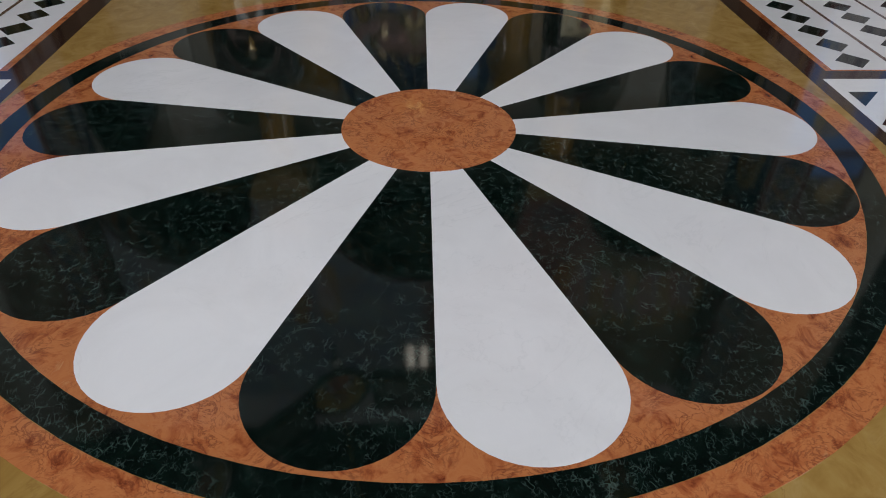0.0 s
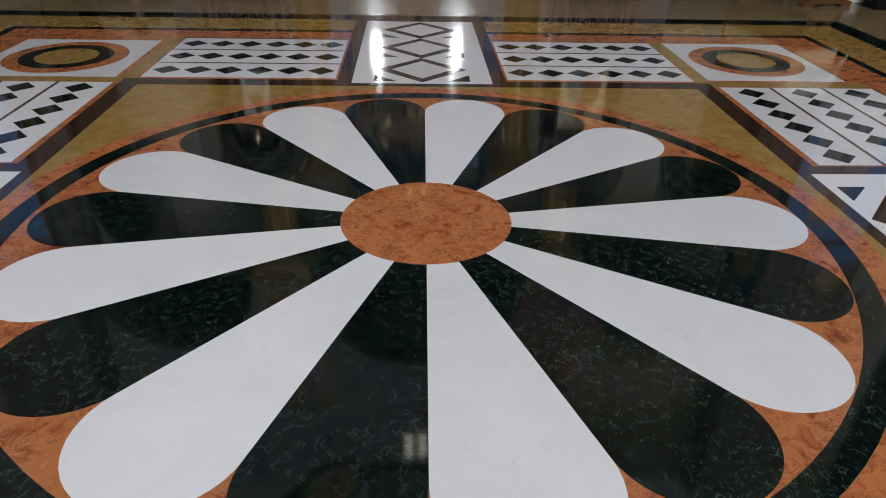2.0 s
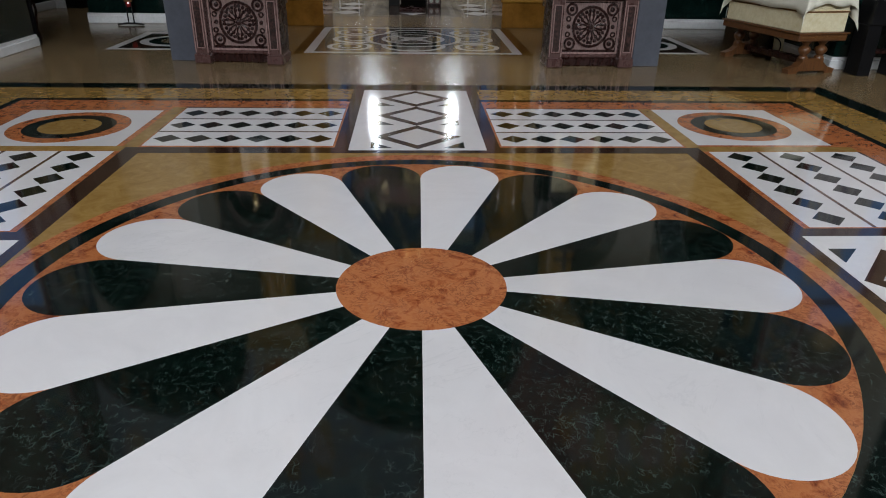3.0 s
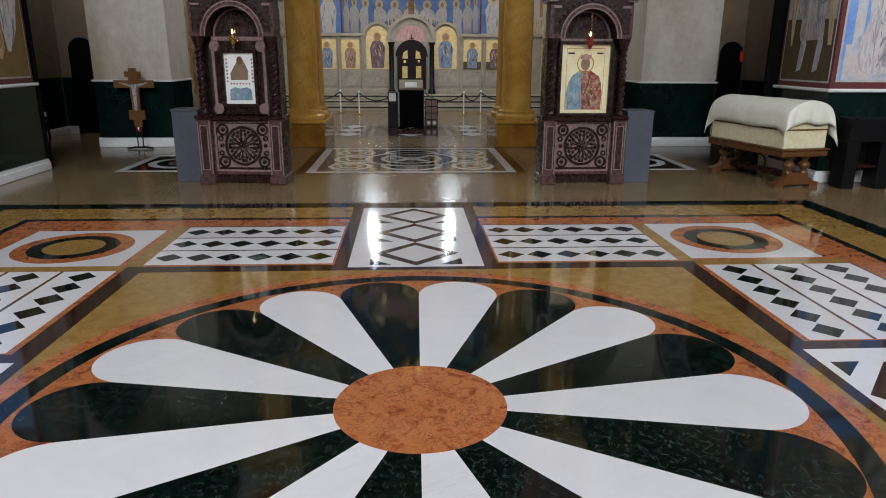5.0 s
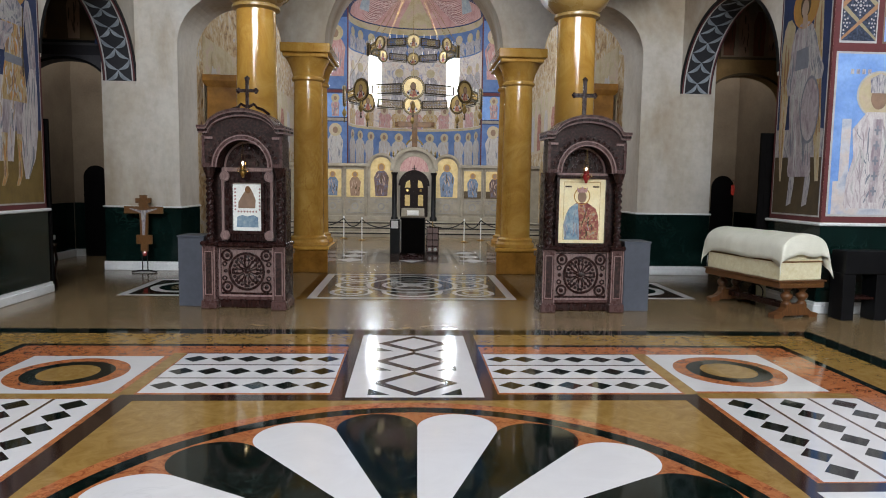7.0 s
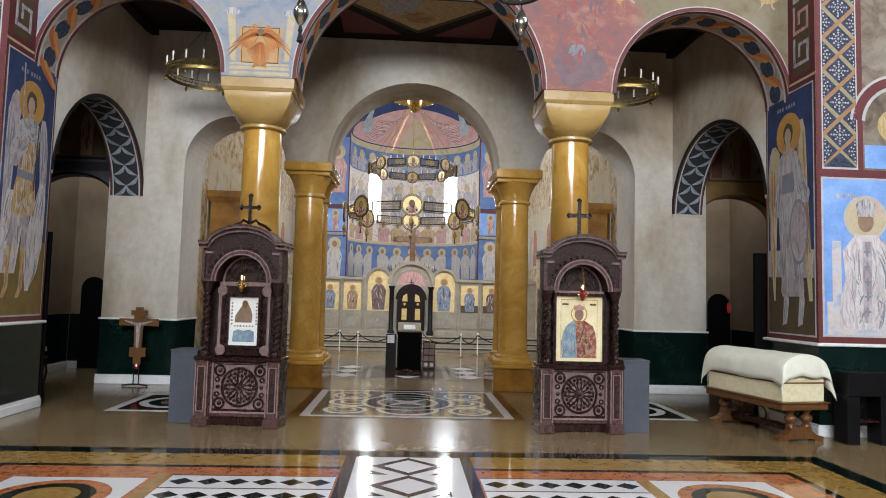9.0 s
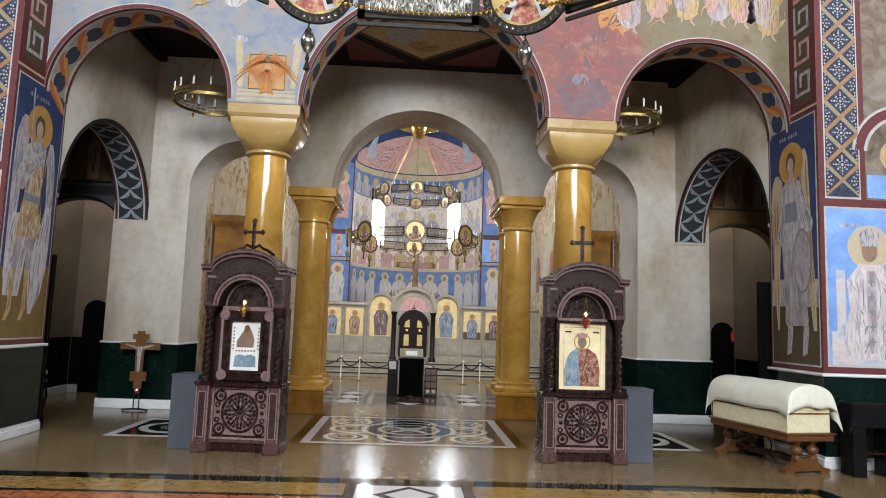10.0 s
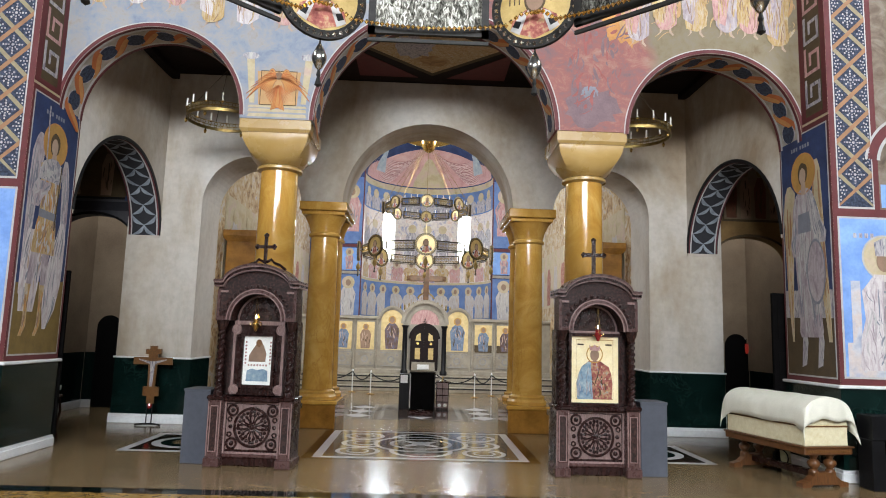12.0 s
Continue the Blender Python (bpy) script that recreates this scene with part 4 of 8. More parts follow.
# ---- chancel ----
ROBE_CREAM = surface("cream_robe_paint", [(0.3, (0.33, 0.30, 0.29)), (0.7, (0.50, 0.46, 0.42))], 5.0, 0.8, 0, 0, stretch=(3, 3, 0.7), warp=1.0)
FRESCO_SIDE = surface("ochre_brown_fresco", [(0.30, (0.10, 0.055, 0.035)), (0.42, (0.34, 0.215, 0.095)), (0.52, (0.46, 0.35, 0.20)), (0.62, (0.50, 0.44, 0.36)), (0.74, (0.13, 0.15, 0.24))], 3.0, 0.8, 0, 0.05, 20, warp=1.5)
FRESCO_APSE = surface("apse_fresco", [(0.30, (0.20, 0.24, 0.40)), (0.42, (0.50, 0.44, 0.42)), (0.52, (0.62, 0.56, 0.50)), (0.62, (0.54, 0.40, 0.33)), (0.74, (0.60, 0.58, 0.60))], 3.2, 0.8, 0, 0.05, 20, warp=1.5)
for s, nm in ((-1, "north"), (1, "south")):
    cw = structure("wall_chancel_" + nm, bx(*sorted((s * 4.65, s * 4.85)), YB1, 24.0, 0, 9.5), FRESCO_SIDE, "painted side wall of the chancel")
    part("fresco_band", bx(*sorted((s * 4.64, s * 4.65)), 12.2, 23.8, 3.0, 5.0), FRESCO_SAND, cw, "ochre fresco band of robed shapes")
    for i in range(9):
        mm = on_wall(s * 4.635, 13 + i * 1.2, 3.1, -s)
        part("painted_shape", prism(bm_new(), [(-0.26, 0), (0.26, 0), (0.3, 1.0), (0.14, 1.35), (-0.14, 1.35), (-0.3, 1.0)], 0, 0.006, mm), ROBE_RED if i % 2 else ROBE_CREAM, cw)
        part("halo", disc(bm_new(), 0.2, 0.002, 0.008, 20, mm, 0, 1.5), FRESCO_SAND, cw)
tagged(obj("ceiling_chancel", bx(-4.85, 4.85, YB1, 27.0, 11.6, 11.8), PLASTER), "plain vault over the chancel", "ceiling", kind="structure")
structure("wall_chancel_upper", bx(-6.2, 6.2, YB1 - 0.3, YB1, 10.2, 11.6), PLASTER, "upper wall over the rear arches")
MANTLE = surface("rose_mantle_paint", [(0.3, (0.40, 0.205, 0.19)), (0.5, (0.50, 0.285, 0.265)), (0.7, (0.54, 0.36, 0.33))], 2.2, 0.8, 0, 0, warp=1.0)
FOLD = plain("dark_rose_paint", (0.27, 0.125, 0.125), 0.8)
FOLD_PALE = plain("pale_rose_paint", (0.60, 0.43, 0.40), 0.8)
STEEL_PALE = surface("pale_slate_sleeve_paint", [(0.3, (0.22, 0.27, 0.33)), (0.7, (0.42, 0.46, 0.48))], 5.0, 0.8)
AC, AR, AZ, AY = 0.12, 2.64, 8.45, 24.0
for s, nm in ((-1, "north"), (1, "south")):
    ew = structure("wall_east_" + nm, bx(*sorted((AC + s * AR, s * 4.85)), AY, AY + 0.2, 0, 11.6), BLUE, "blue painted wall beside the apse with tiers of robed shapes")
    for z0, z1, mt in ((2.5, 4.25, BLUE_APSE), (4.25, 4.4, STUCCO_WHITE), (4.4, 5.35, SKYBLUE), (5.35, 5.5, RED_LINE), (5.5, 8.3, BLUE_APSE)):
        part("fresco_tier", bx(*sorted((AC + s * (AR + 0.01), s * 4.6)), AY - 0.02, AY, z0 + 0.02, z1 - 0.02), mt, ew)
    for xx in (3.15, 4.05):
        for z0, h, mt in ((2.6, 1.5, ROBE_CREAM), (4.45, 0.8, ROBE_ROSE), (6.0, 1.9, ROBE_ROSE)):
            mm = on_wall(AC + s * xx, AY - 0.022, z0, 0)
            k = h / 1.5
            robe(ew, mm, [(0, -0.24 * k, 0.26 * k), (h * 0.3, -0.26 * k, 0.27 * k), (h * 0.58, -0.32 * k, 0.31 * k), (h * 0.74, -0.2 * k, 0.2 * k), (h * 0.80, -0.08 * k, 0.08 * k)], mt, int(z0 * 10 + xx * 7), (STEEL, WHITE_LINE), 0.0, 9, 0.016, name="painted_shape")
            part("painted_head", disc(bm_new(), 0.055 * h + 0.02, 0.008, 0.011, 14, mm, 0, h * 0.87, 1.3), FLESH, ew)
            part("halo", disc(bm_new(), 0.13 * h + 0.06, 0.002, 0.008, 20, mm, 0, h * 0.88), FRESCO_SAND, ew)
    part("frame_line", bx(*sorted((AC + s * AR, AC + s * (AR + 0.05))), AY - 0.03, AY, 0, 11), RED_LINE, ew)
structure("wall_east_top", bx(AC - AR, AC + AR, AY + 0.0, AY + 0.2, AZ + AR, 11.6), BLUE, "blue painted wall over the apse")

# apse: half cylinder with two tall windows, and a painted half dome
N = 48
WIN = [(-1.70, 0.33), (1.62, 0.33)]
ANG = [(math.degrees(math.asin(x / AR)) , math.degrees(w / AR)) for x, w in WIN]


def apse_pt(a, z, r=AR):
    return Vector((AC + r * math.sin(radians(a)), AY + r * math.cos(radians(a)), z))


angles = sorted({-90 + 180 * i / N for i in range(N + 1)} | {a + s * h for a, h in ANG for s in (-1, 1)})
angles = [a for a in angles if not any(abs(a - c) < h - 0.01 for c, h in ANG)]


def apse_band(z0, z1, r, windows=False):
    bm = bm_new()
    for a, b in zip(angles, angles[1:]):
        if windows and any(abs((a + b) / 2 - c) < h for c, h in ANG):
            continue
        v = [bm.verts.new(apse_pt(x, z, q)) for q in (r, r + 0.02) for x, z in ((a, z0), (b, z0), (b, z1), (a, z1))]
        for f in ((0, 1, 2, 3), (4, 7, 6, 5), (0, 4, 5, 1), (3, 2, 6, 7), (0, 3, 7, 4), (1, 5, 6, 2)):
            bm.faces.new([v[j] for j in f])
    return bm


apse = thing("wall_apse", "curved apse wall with tiers of blue and pale frescoes", "wall", kind="structure")
part("curved_wall", apse_band(0, 2.6, AR), BLUE, apse)
part("fresco_tier", apse_band(2.6, 4.1, AR), BLUE_APSE, apse, "blue tier of robed shapes")
part("tier_line", apse_band(4.1, 4.2, AR - 0.01), FRESCO_SAND, apse)
part("fresco_tier", apse_band(4.2, 5.15, AR), FRESCO_APSE, apse, "pale tier of robed shapes")
part("fresco_tier", apse_band(5.15, 7.15, AR, True), FRESCO_APSE, apse, "pale tier round two tall windows")
part("fresco_tier", apse_band(7.15, 8.2, AR), BLUE_APSE, apse)
part("tier_line", apse_band(8.2, 8.45, AR - 0.01), FRESCO_SAND, apse, "ochre moulding under the half dome")
for i in range(11):
    a = -75 + 15 * i
    for z0, h, mt in ((2.65, 1.35, ROBE_CREAM), (4.22, 0.85, ROBE_ROSE if i % 2 else ROBE_GOLD), (5.2, 1.6, ROBE_PALE), (7.2, 0.8, ROBE_PALE)):
        if z0 > 5 and z0 < 7 and any(abs(a - c) < h2 + 7 for c, h2 in ANG):
            continue
        p = apse_pt(a, z0, AR - 0.02)
        mm = pose(p.x, p.y, p.z, 90, 0, -a)
        if z0 < 5:
            robe(apse, mm, [(0, -0.30, 0.31), (h * 0.3, -0.28, 0.28), (h * 0.52, -0.36, 0.37), (h * 0.68, -0.26, 0.27), (h * 0.78, -0.09, 0.09)], mt, i + int(z0 * 10), (FLESH_PALE, WHITE_LINE), 0.0, 8, 0.011, name="painted_shape")
            part("painted_head", disc(bm_new(), 0.08, 0.012, 0.014, 14, mm, 0, h * 0.85, 1.25), FLESH, apse)
        else:
            part("painted_shape", prism(bm_new(), [(-0.30, 0), (0.32, 0), (0.27, h * 0.3), (0.37, h * 0.52), (0.27, h * 0.68), (0.08, h * 0.78), (-0.08, h * 0.78), (-0.27, h * 0.66), (-0.35, h * 0.45), (-0.27, h * 0.25)], 0, 0.01, mm), mt, apse)
        part("halo", disc(bm_new(), 0.19, 0.002, 0.012, 16, mm, 0, h * 0.86), FRESCO_SAND, apse)
bmd = bm_new()
rows = []
for j in range(13):
    e = radians(90 * j / 12)
    rows.append([bmd.verts.new((AC + AR * math.cos(e) * math.sin(radians(a)), AY + AR * math.cos(e) * math.cos(radians(a)), AZ + AR * math.sin(e) * 1.0)) for a in range(-90, 91, 6)])
for p, q in zip(rows, rows[1:]):
    for i in range(len(p) - 1):
        bmd.faces.new((p[i], p[i + 1], q[i + 1], q[i]))
part("half_dome", bmd, BLUE, apse, "deep blue painted half dome", smooth=True)


def dome_patch(a0, a1, e0, e1, mt, lift, wave):
    bm = bm_new()
    rows = []
    for j in range(13):
        u = j / 12
        row = []
        for i in range(25):
            v = i / 24
            shrink = 1 - wave * u * u
            a = radians((a0 + a1) / 2 + (a1 - a0) * (v - 0.5) * shrink)
            e = radians(e0 + (e1 - e0) * u * (1 - 0.45 * (2 * v - 1) ** 2))
            r = AR - lift
            row.append(bm.verts.new((AC + r * math.cos(e) * math.sin(a), AY + r * math.cos(e) * math.cos(a), AZ + r * math.sin(e))))
        rows.append(row)
    for p, q in zip(rows, rows[1:]):
        for i in range(24):
            bm.faces.new((p[i], p[i + 1], q[i + 1], q[i]))
    return bm


part("painted_mantle", dome_patch(-84, 84, 1, 40, ROBE_ROSE, 0.03, 0.36), MANTLE, apse, "broad rose mantle shape", smooth=True)


def dome_stroke(bm, pts, w):
    n = len(pts)
    row = []
    for i, (a, e) in enumerate(pts):
        k = w * (0.2 + 0.8 * math.sin(math.pi * (i + 0.3) / (n - 0.4)))
        row.append([bm.verts.new((AC + (AR - 0.04) * math.cos(radians(q)) * math.sin(radians(a)), AY + (AR - 0.04) * math.cos(radians(q)) * math.cos(radians(a)), AZ + (AR - 0.04) * math.sin(radians(q)))) for q in (e - k, e + k)])
    for p, q in zip(row, row[1:]):
        bm.faces.new((p[0], q[0], q[1], p[1]))


rnd = random.Random(9)
for q, mt in enumerate((FOLD, FOLD_PALE)):
    b = bm_new()
    for s in (-1, 1):
        # folds hang from the shoulder in arcs, and fall straight beside the arms
        for i in range(15):
            u = (i + 0.5 * q + rnd.random() * 0.3) / 15
            a0, e0, a1, e1 = 6 + 20 * u, 37 - 18 * u, 46 + 14 * u, 24 - 19 * u
            sag = -5 - 5 * u
            dome_stroke(b, [(s * (a0 + (a1 - a0) * v), e0 + (e1 - e0) * v + sag * math.sin(math.pi * v)) for v in np.linspace(0, 1, 10)], rnd.uniform(0.28, 0.62))
        for i in range(8):
            a0 = 58 + 3.2 * i + q
            dome_stroke(b, [(s * (a0 + 2 * math.sin(3 * v)), 24 - 1.2 * i - (21 - i) * v) for v in np.linspace(0, 1, 8)], rnd.uniform(0.3, 0.6))
    tagged(part("painted_fold", b, mt, apse), "brushed fold lines of the rose mantle", kind="stuff")
part("painted_tunic", dome_patch(-16, 16, 1, 30, ROBE_GOLD, 0.05, 0.45), FRESCO_SAND, apse, smooth=True)
for s in (-1, 1):
    part("painted_sleeve", dome_patch(s * 57 - 7, s * 57 + 7, 10, 36, ROBE_BLUE, 0.05, 0.45), STEEL_PALE, apse, smooth=True)
    part("painted_arm", dome_patch(s * 57 - 3, s * 57 + 3, 33, 46, ROBE_GOLD, 0.055, 0.3), FRESCO_SAND, apse, smooth=True)
for k, (a, h) in enumerate(ANG):
    w = thing("window_" + str(k + 1), "tall bright apse window with a pale stone reveal", "window", kind="structure")
    p = apse_pt(a, 6.15, AR)
    mm = pose(p.x, p.y, p.z, 90, 0, -a)
    b = bx(-0.37, -0.33, -1.04, 1.04, -0.35, 0.0, m=mm)
    box(b, 0.33, 0.37, -1.04, 1.04, -0.35, 0.0, m=mm)
    part("window_reveal", b, STUCCO_WHITE, w)
    part("window_sill", bx(-0.37, 0.37, -1.04, -1.0, -0.35, 0.03, m=mm), STUCCO_WHITE, w)
    b = bm_new()
    for x in (-0.11, 0.11):
        box(b, x - 0.012, x + 0.012, -1.0, 1.0, -0.30, -0.27, m=mm)
    for z in (-0.6, -0.2, 0.2, 0.6):
        box(b, -0.33, 0.33, z - 0.012, z + 0.012, -0.30, -0.27, m=mm)
    part("glazing_bars", b, WHITE_LINE, w)
    tagged(obj("sky_outside", bx(-0.8, 0.8, -1.5, 1.5, -0.9, -0.88, m=mm), SKY_GLOW), "bright sky outside the apse window", "sky", kind="structure")
    lamp("window_light_apse", mm @ pose(0, 0, -0.2, 180, 0, 0) @ pose(0, 0, 0, 180, 0, 0), 0.6, 1.9, 230, (0.95, 0.98, 1.0))

# solea: three steps and the platform
steps = thing("solea_steps", "pale marble steps up to the icon screen", "steps", kind="structure")
for i in range(3):
    part("step", bx(-4.65, 4.65, 19.6 + 0.34 * i, 24.0, 0.16 * i, 0.16 * (i + 1), bevel=0.01), STUCCO_WHITE, steps)
    part("step_line", bx(-4.65, 4.65, 19.595 + 0.34 * i, 19.6 + 0.34 * i, 0.16 * i + 0.10, 0.16 * (i + 1) - 0.02), BLACK, steps)

# icon screen
YI, ZB = 21.2, 0.48


def icon_figure(parent, mm, h, w, robe_paint, ground=None):
    robe(parent, mm, [(0.0, -0.26 * w, 0.27 * w), (0.3 * h, -0.30 * w, 0.30 * w), (0.55 * h, -0.33 * w, 0.34 * w), (0.70 * h, -0.22 * w, 0.22 * w), (0.77 * h, -0.08 * w, 0.08 * w)], robe_paint, int(h * 100 + w * 37), (EARTH, FLESH_PALE), 0.003, 7, 0.012, name="painted_shape")
    part("halo", disc(bm_new(), 0.15 * w + 0.02, 0.002, 0.008, 20, mm, 0, h * 0.85), OCHRE, parent)
    part("painted_head", disc(bm_new(), 0.10 * w + 0.01, 0.008, 0.011, 14, mm, 0, h * 0.85, 1.25), FLESH, parent)


DOOR_WOOD = surface("black_brown_carved_wood", [(0.3, (0.0035, 0.0014, 0.0012)), (0.7, (0.012, 0.0045, 0.0035))], 14.0, 0.5, 0, 0.5, 40)
DOOR_WOOD.node_tree.nodes["Principled BSDF"].inputs["Specular IOR Level"].default_value = 0.15
ICON_UMBER = surface("umber_violet_paint", [(0.3, (0.055, 0.030, 0.040)), (0.5, (0.115, 0.065, 0.055)), (0.7, (0.10, 0.12, 0.19))], 9.0, 0.7, 0, 0, warp=1.0)
ICON_SLATE = surface("slate_blue_robe_paint", [(0.3, (0.075, 0.105, 0.17)), (0.7, (0.19, 0.24, 0.32))], 9.0, 0.7, 0, 0, warp=1.0)
screen = thing("icon_screen", "pale carved marble icon screen with gold-ground icons and arched dark doors", "icon screen", pose(0.1, 0, 0))
part("plinth", bx(-4.7, 4.6, YI - 0.06, YI + 0.25, ZB, ZB + 0.16, bevel=0.01), STUCCO_WHITE, screen)
bottoms = {}
XD, XA = 0.52, 1.18
bmi = bm_new()
for s in (-1, 1):
    box(bmi, *sorted((s * XD, s * 4.65)), YI, YI + 0.2, ZB + 0.16, 2.42)
    ring(bmi, 0.0, 0.46, -0.2, 0.0, 0, 180, 24, pose(s * XA, YI, 2.38, 90, 0, 0))
ring(bmi, XD, 0.80, -0.2, 0.0, 0, 180, 28, pose(0, YI, 2.28, 90, 0, 0))
part("screen_wall", bmi, STUCCO_WHITE, screen, "pale carved stone screen")
for s in (-1, 1):
    b = bx(*sorted((s * 1.66, s * 4.65)), YI - 0.07, YI + 0.22, 2.40, 2.52, bevel=0.02)
    part("cornice", b, STUCCO_WHITE, screen)
    part("arch_moulding", ring(bm_new(), 0.42, 0.50, 0, 0.08, 0, 180, 24, pose(s * XA, YI, 2.40, 90, 0, 0)), STUCCO_WHITE, screen)
    for x in (1.72, 2.52, 3.30, 4.1):
        part("pilaster", lathe(bm_new(), [(0.06, ZB + 0.16), (0.06, ZB + 0.24), (0.045, ZB + 0.28), (0.045, 2.28), (0.065, 2.36), (0.065, 2.40)], 12, pose(s * x, YI - 0.03, 0)), STUCCO_WHITE, screen, smooth=True)
    for i, (x, w, arch) in enumerate(((XA, 0.78, 1), (2.12, 0.62, 0), (2.92, 0.62, 0), (3.7, 0.62, 0))):
        mm = on_wall(s * x, YI - 0.002, 0, 0)
        pts = [(-w / 2, 1.32), (w / 2, 1.32), (w / 2, 2.30)]
        if arch:
            pts = [(-w / 2, 1.32), (w / 2, 1.32)] + [(w / 2 * math.cos(a), 2.36 + w / 2 * math.sin(a)) for a in np.linspace(0, math.pi, 16)]
        else:
            pts += [(-w / 2, 2.30)]
        ic = part("icon_panel", prism(bm_new(), pts, 0, 0.02, mm), GOLD_SCREEN, screen, "gold-ground icon with a robed shape")
        k = (ICON_UMBER if s < 0 else ICON_SLATE) if arch else (ICON_UMBER, FLESH, ICON_SLATE)[(i + (s > 0)) % 3]
        icon_figure(ic, mm @ pose(0, 1.36, 0.022), 1.22 if arch else 0.90, 0.80 if arch else 0.60, k)
        if not arch and s > 0:
            part("painted_ground", prism(bm_new(), [(-w / 2, 1.32), (w / 2, 1.32), (w / 2, 1.58), (-w / 2, 1.58)], 0.02, 0.024, mm), EARTH, ic)
        pan = part("carved_panel", prism(bm_new(), [(-w / 2, 0.74), (w / 2, 0.74), (w / 2, 1.24), (-w / 2, 1.24)], 0, 0.02, mm), STUCCO_WHITE, screen, "pale carved panel with a grey rosette")
        for q in (-1, 1):
            part("carved_band", bx(-w / 2, w / 2, 0.99 + q * 0.23 - 0.012, 0.99 + q * 0.23 + 0.012, 0.02, 0.032, m=mm), GREY_STONE, pan)
        part("rosette", ring(bm_new(), 0.08, 0.13, 0.02, 0.035, n=16, m=mm @ pose(0, 0.99, 0)), GREY_STONE, pan)
        for q in range(4):
            part("rosette_knot", disc(bm_new(), 0.035, 0.02, 0.035, 10, mm @ pose(0.21 * (1 if q % 2 else -1), 0.99 + 0.15 * (1 if q > 1 else -1), 0)), GREY_STONE, pan)
    part("black_column", lathe(bm_new(), [(0.13, ZB), (0.13, ZB + 0.12), (0.085, ZB + 0.18), (0.08, 2.10), (0.11, 2.16), (0.13, 2.22)], 20, pose(s * 0.70, YI - 0.16, 0)), BLACK, screen, "polished black marble column", smooth=True)
part("arch_moulding", ring(bm_new(), 0.74, 0.86, 0, 0.10, 0, 180, 32, pose(0, YI, 2.28, 90, 0, 0)), STUCCO_WHITE, screen)
part("lunette", ring(bm_new(), 0.0, 0.74, -0.1, -0.02, 0, 180, 28, pose(0, YI, 2.26, 90, 0, 0)), ROBE_ROSE, screen, "faded rose painted lunette")
dm = on_wall(0, YI - 0.01, 0, 0)
pts = [(-0.5, ZB), (0.5, ZB), (0.5, 1.75)] + [(0.5 * math.cos(a), 1.75 + 0.5 * math.sin(a)) for a in np.linspace(0.1, math.pi - 0.1, 18)] + [(-0.5, 1.75)]
door = part("royal_door", prism(bm_new(), pts, 0, 0.05, dm), DOOR_WOOD, screen, "dark carved arched double door")
part("door_reveal", bx(-XD, XD, YI + 0.04, YI + 0.16, ZB, 2.30), STUCCO_WHITE, screen)
part("door_frame", ring(bm_new(), 0.49, 0.56, 0.0, 0.07, 0, 180, 28, dm @ pose(0, 1.75, 0)), DOOR_WOOD, door)
part("meeting_rail", bx(-0.02, 0.02, YI - 0.09, YI - 0.06, ZB, 2.24), DOOR_WOOD, door)
for s in (-1, 1):
    part("icon_panel", prism(bm_new(), [(s * 0.15, 1.02), (s * 0.33, 1.02), (s * 0.33, 1.42), (s * 0.15, 1.42)][::s], 0.05, 0.06, dm), GOLD_MEDAL, door)
    part("icon_panel", prism(bm_new(), [(s * 0.13, 1.68), (s * 0.33, 1.68), (s * 0.28, 1.88), (s * 0.15, 1.96)][::s], 0.05, 0.06, dm), GOLD_MEDAL, door)
    part("door_boss", disc(bm_new(), 0.05, 0.05, 0.08, 12, dm @ pose(s * 0.24, 1.58, 0)), GOLD, door)
b = bx(-0.015, 0.015, YI - 0.05, YI - 0.02, 2.22, 2.48)
box(b, -0.08, 0.08, YI - 0.05, YI - 0.02, 2.34, 2.37)
part("door_cross", b, BLACK, screen)
# the gilt cresting and big cross over the doors
cr = thing("screen_cross", "large dark gilt crucifix cross over the icon screen", "cross", pose(0.1, YI + 0.1, 0))
b = bx(-0.10, 0.10, -0.03, 0.03, 3.08, 4.52, bevel=0.01)
box(b, -0.60, -0.10, -0.03, 0.03, 3.84, 4.04, bevel=0.01)
box(b, 0.10, 0.60, -0.03, 0.03, 3.84, 4.04, bevel=0.01)
part("cross", b, CROSS_WOOD, cr)
for s in (-1, 1):
    part("cross_end", lathe(bm_new(), [(0.02, -0.05), (0.13, 0), (0.02, 0.05)], 4, pose(s * 0.62, 0, 3.94, 90, 45, 0)), CROSS_WOOD, cr)
part("cross_end", lathe(bm_new(), [(0.02, -0.05), (0.14, 0), (0.02, 0.05)], 4, pose(0, 0, 4.54, 90, 45, 0)), CROSS_WOOD, cr)
part("crest_ring", ring(bm_new(), 0.28, 0.34, -0.02, 0.02, 20, 160, 20, pose(0, 0, 3.1, 90, 0, 0)), BRASS, cr)
for i in range(15):
    part("crest_finial", lathe(bm_new(), [(0.015, 0), (0.04, 0.06), (0.02, 0.1), (0.03, 0.15), (0.004, 0.22)], 8, pose(-1.05 + 0.15 * i, 0, 2.95 - 0.28 * abs(i - 7) ** 1.5 / 18)), BRASS, cr)

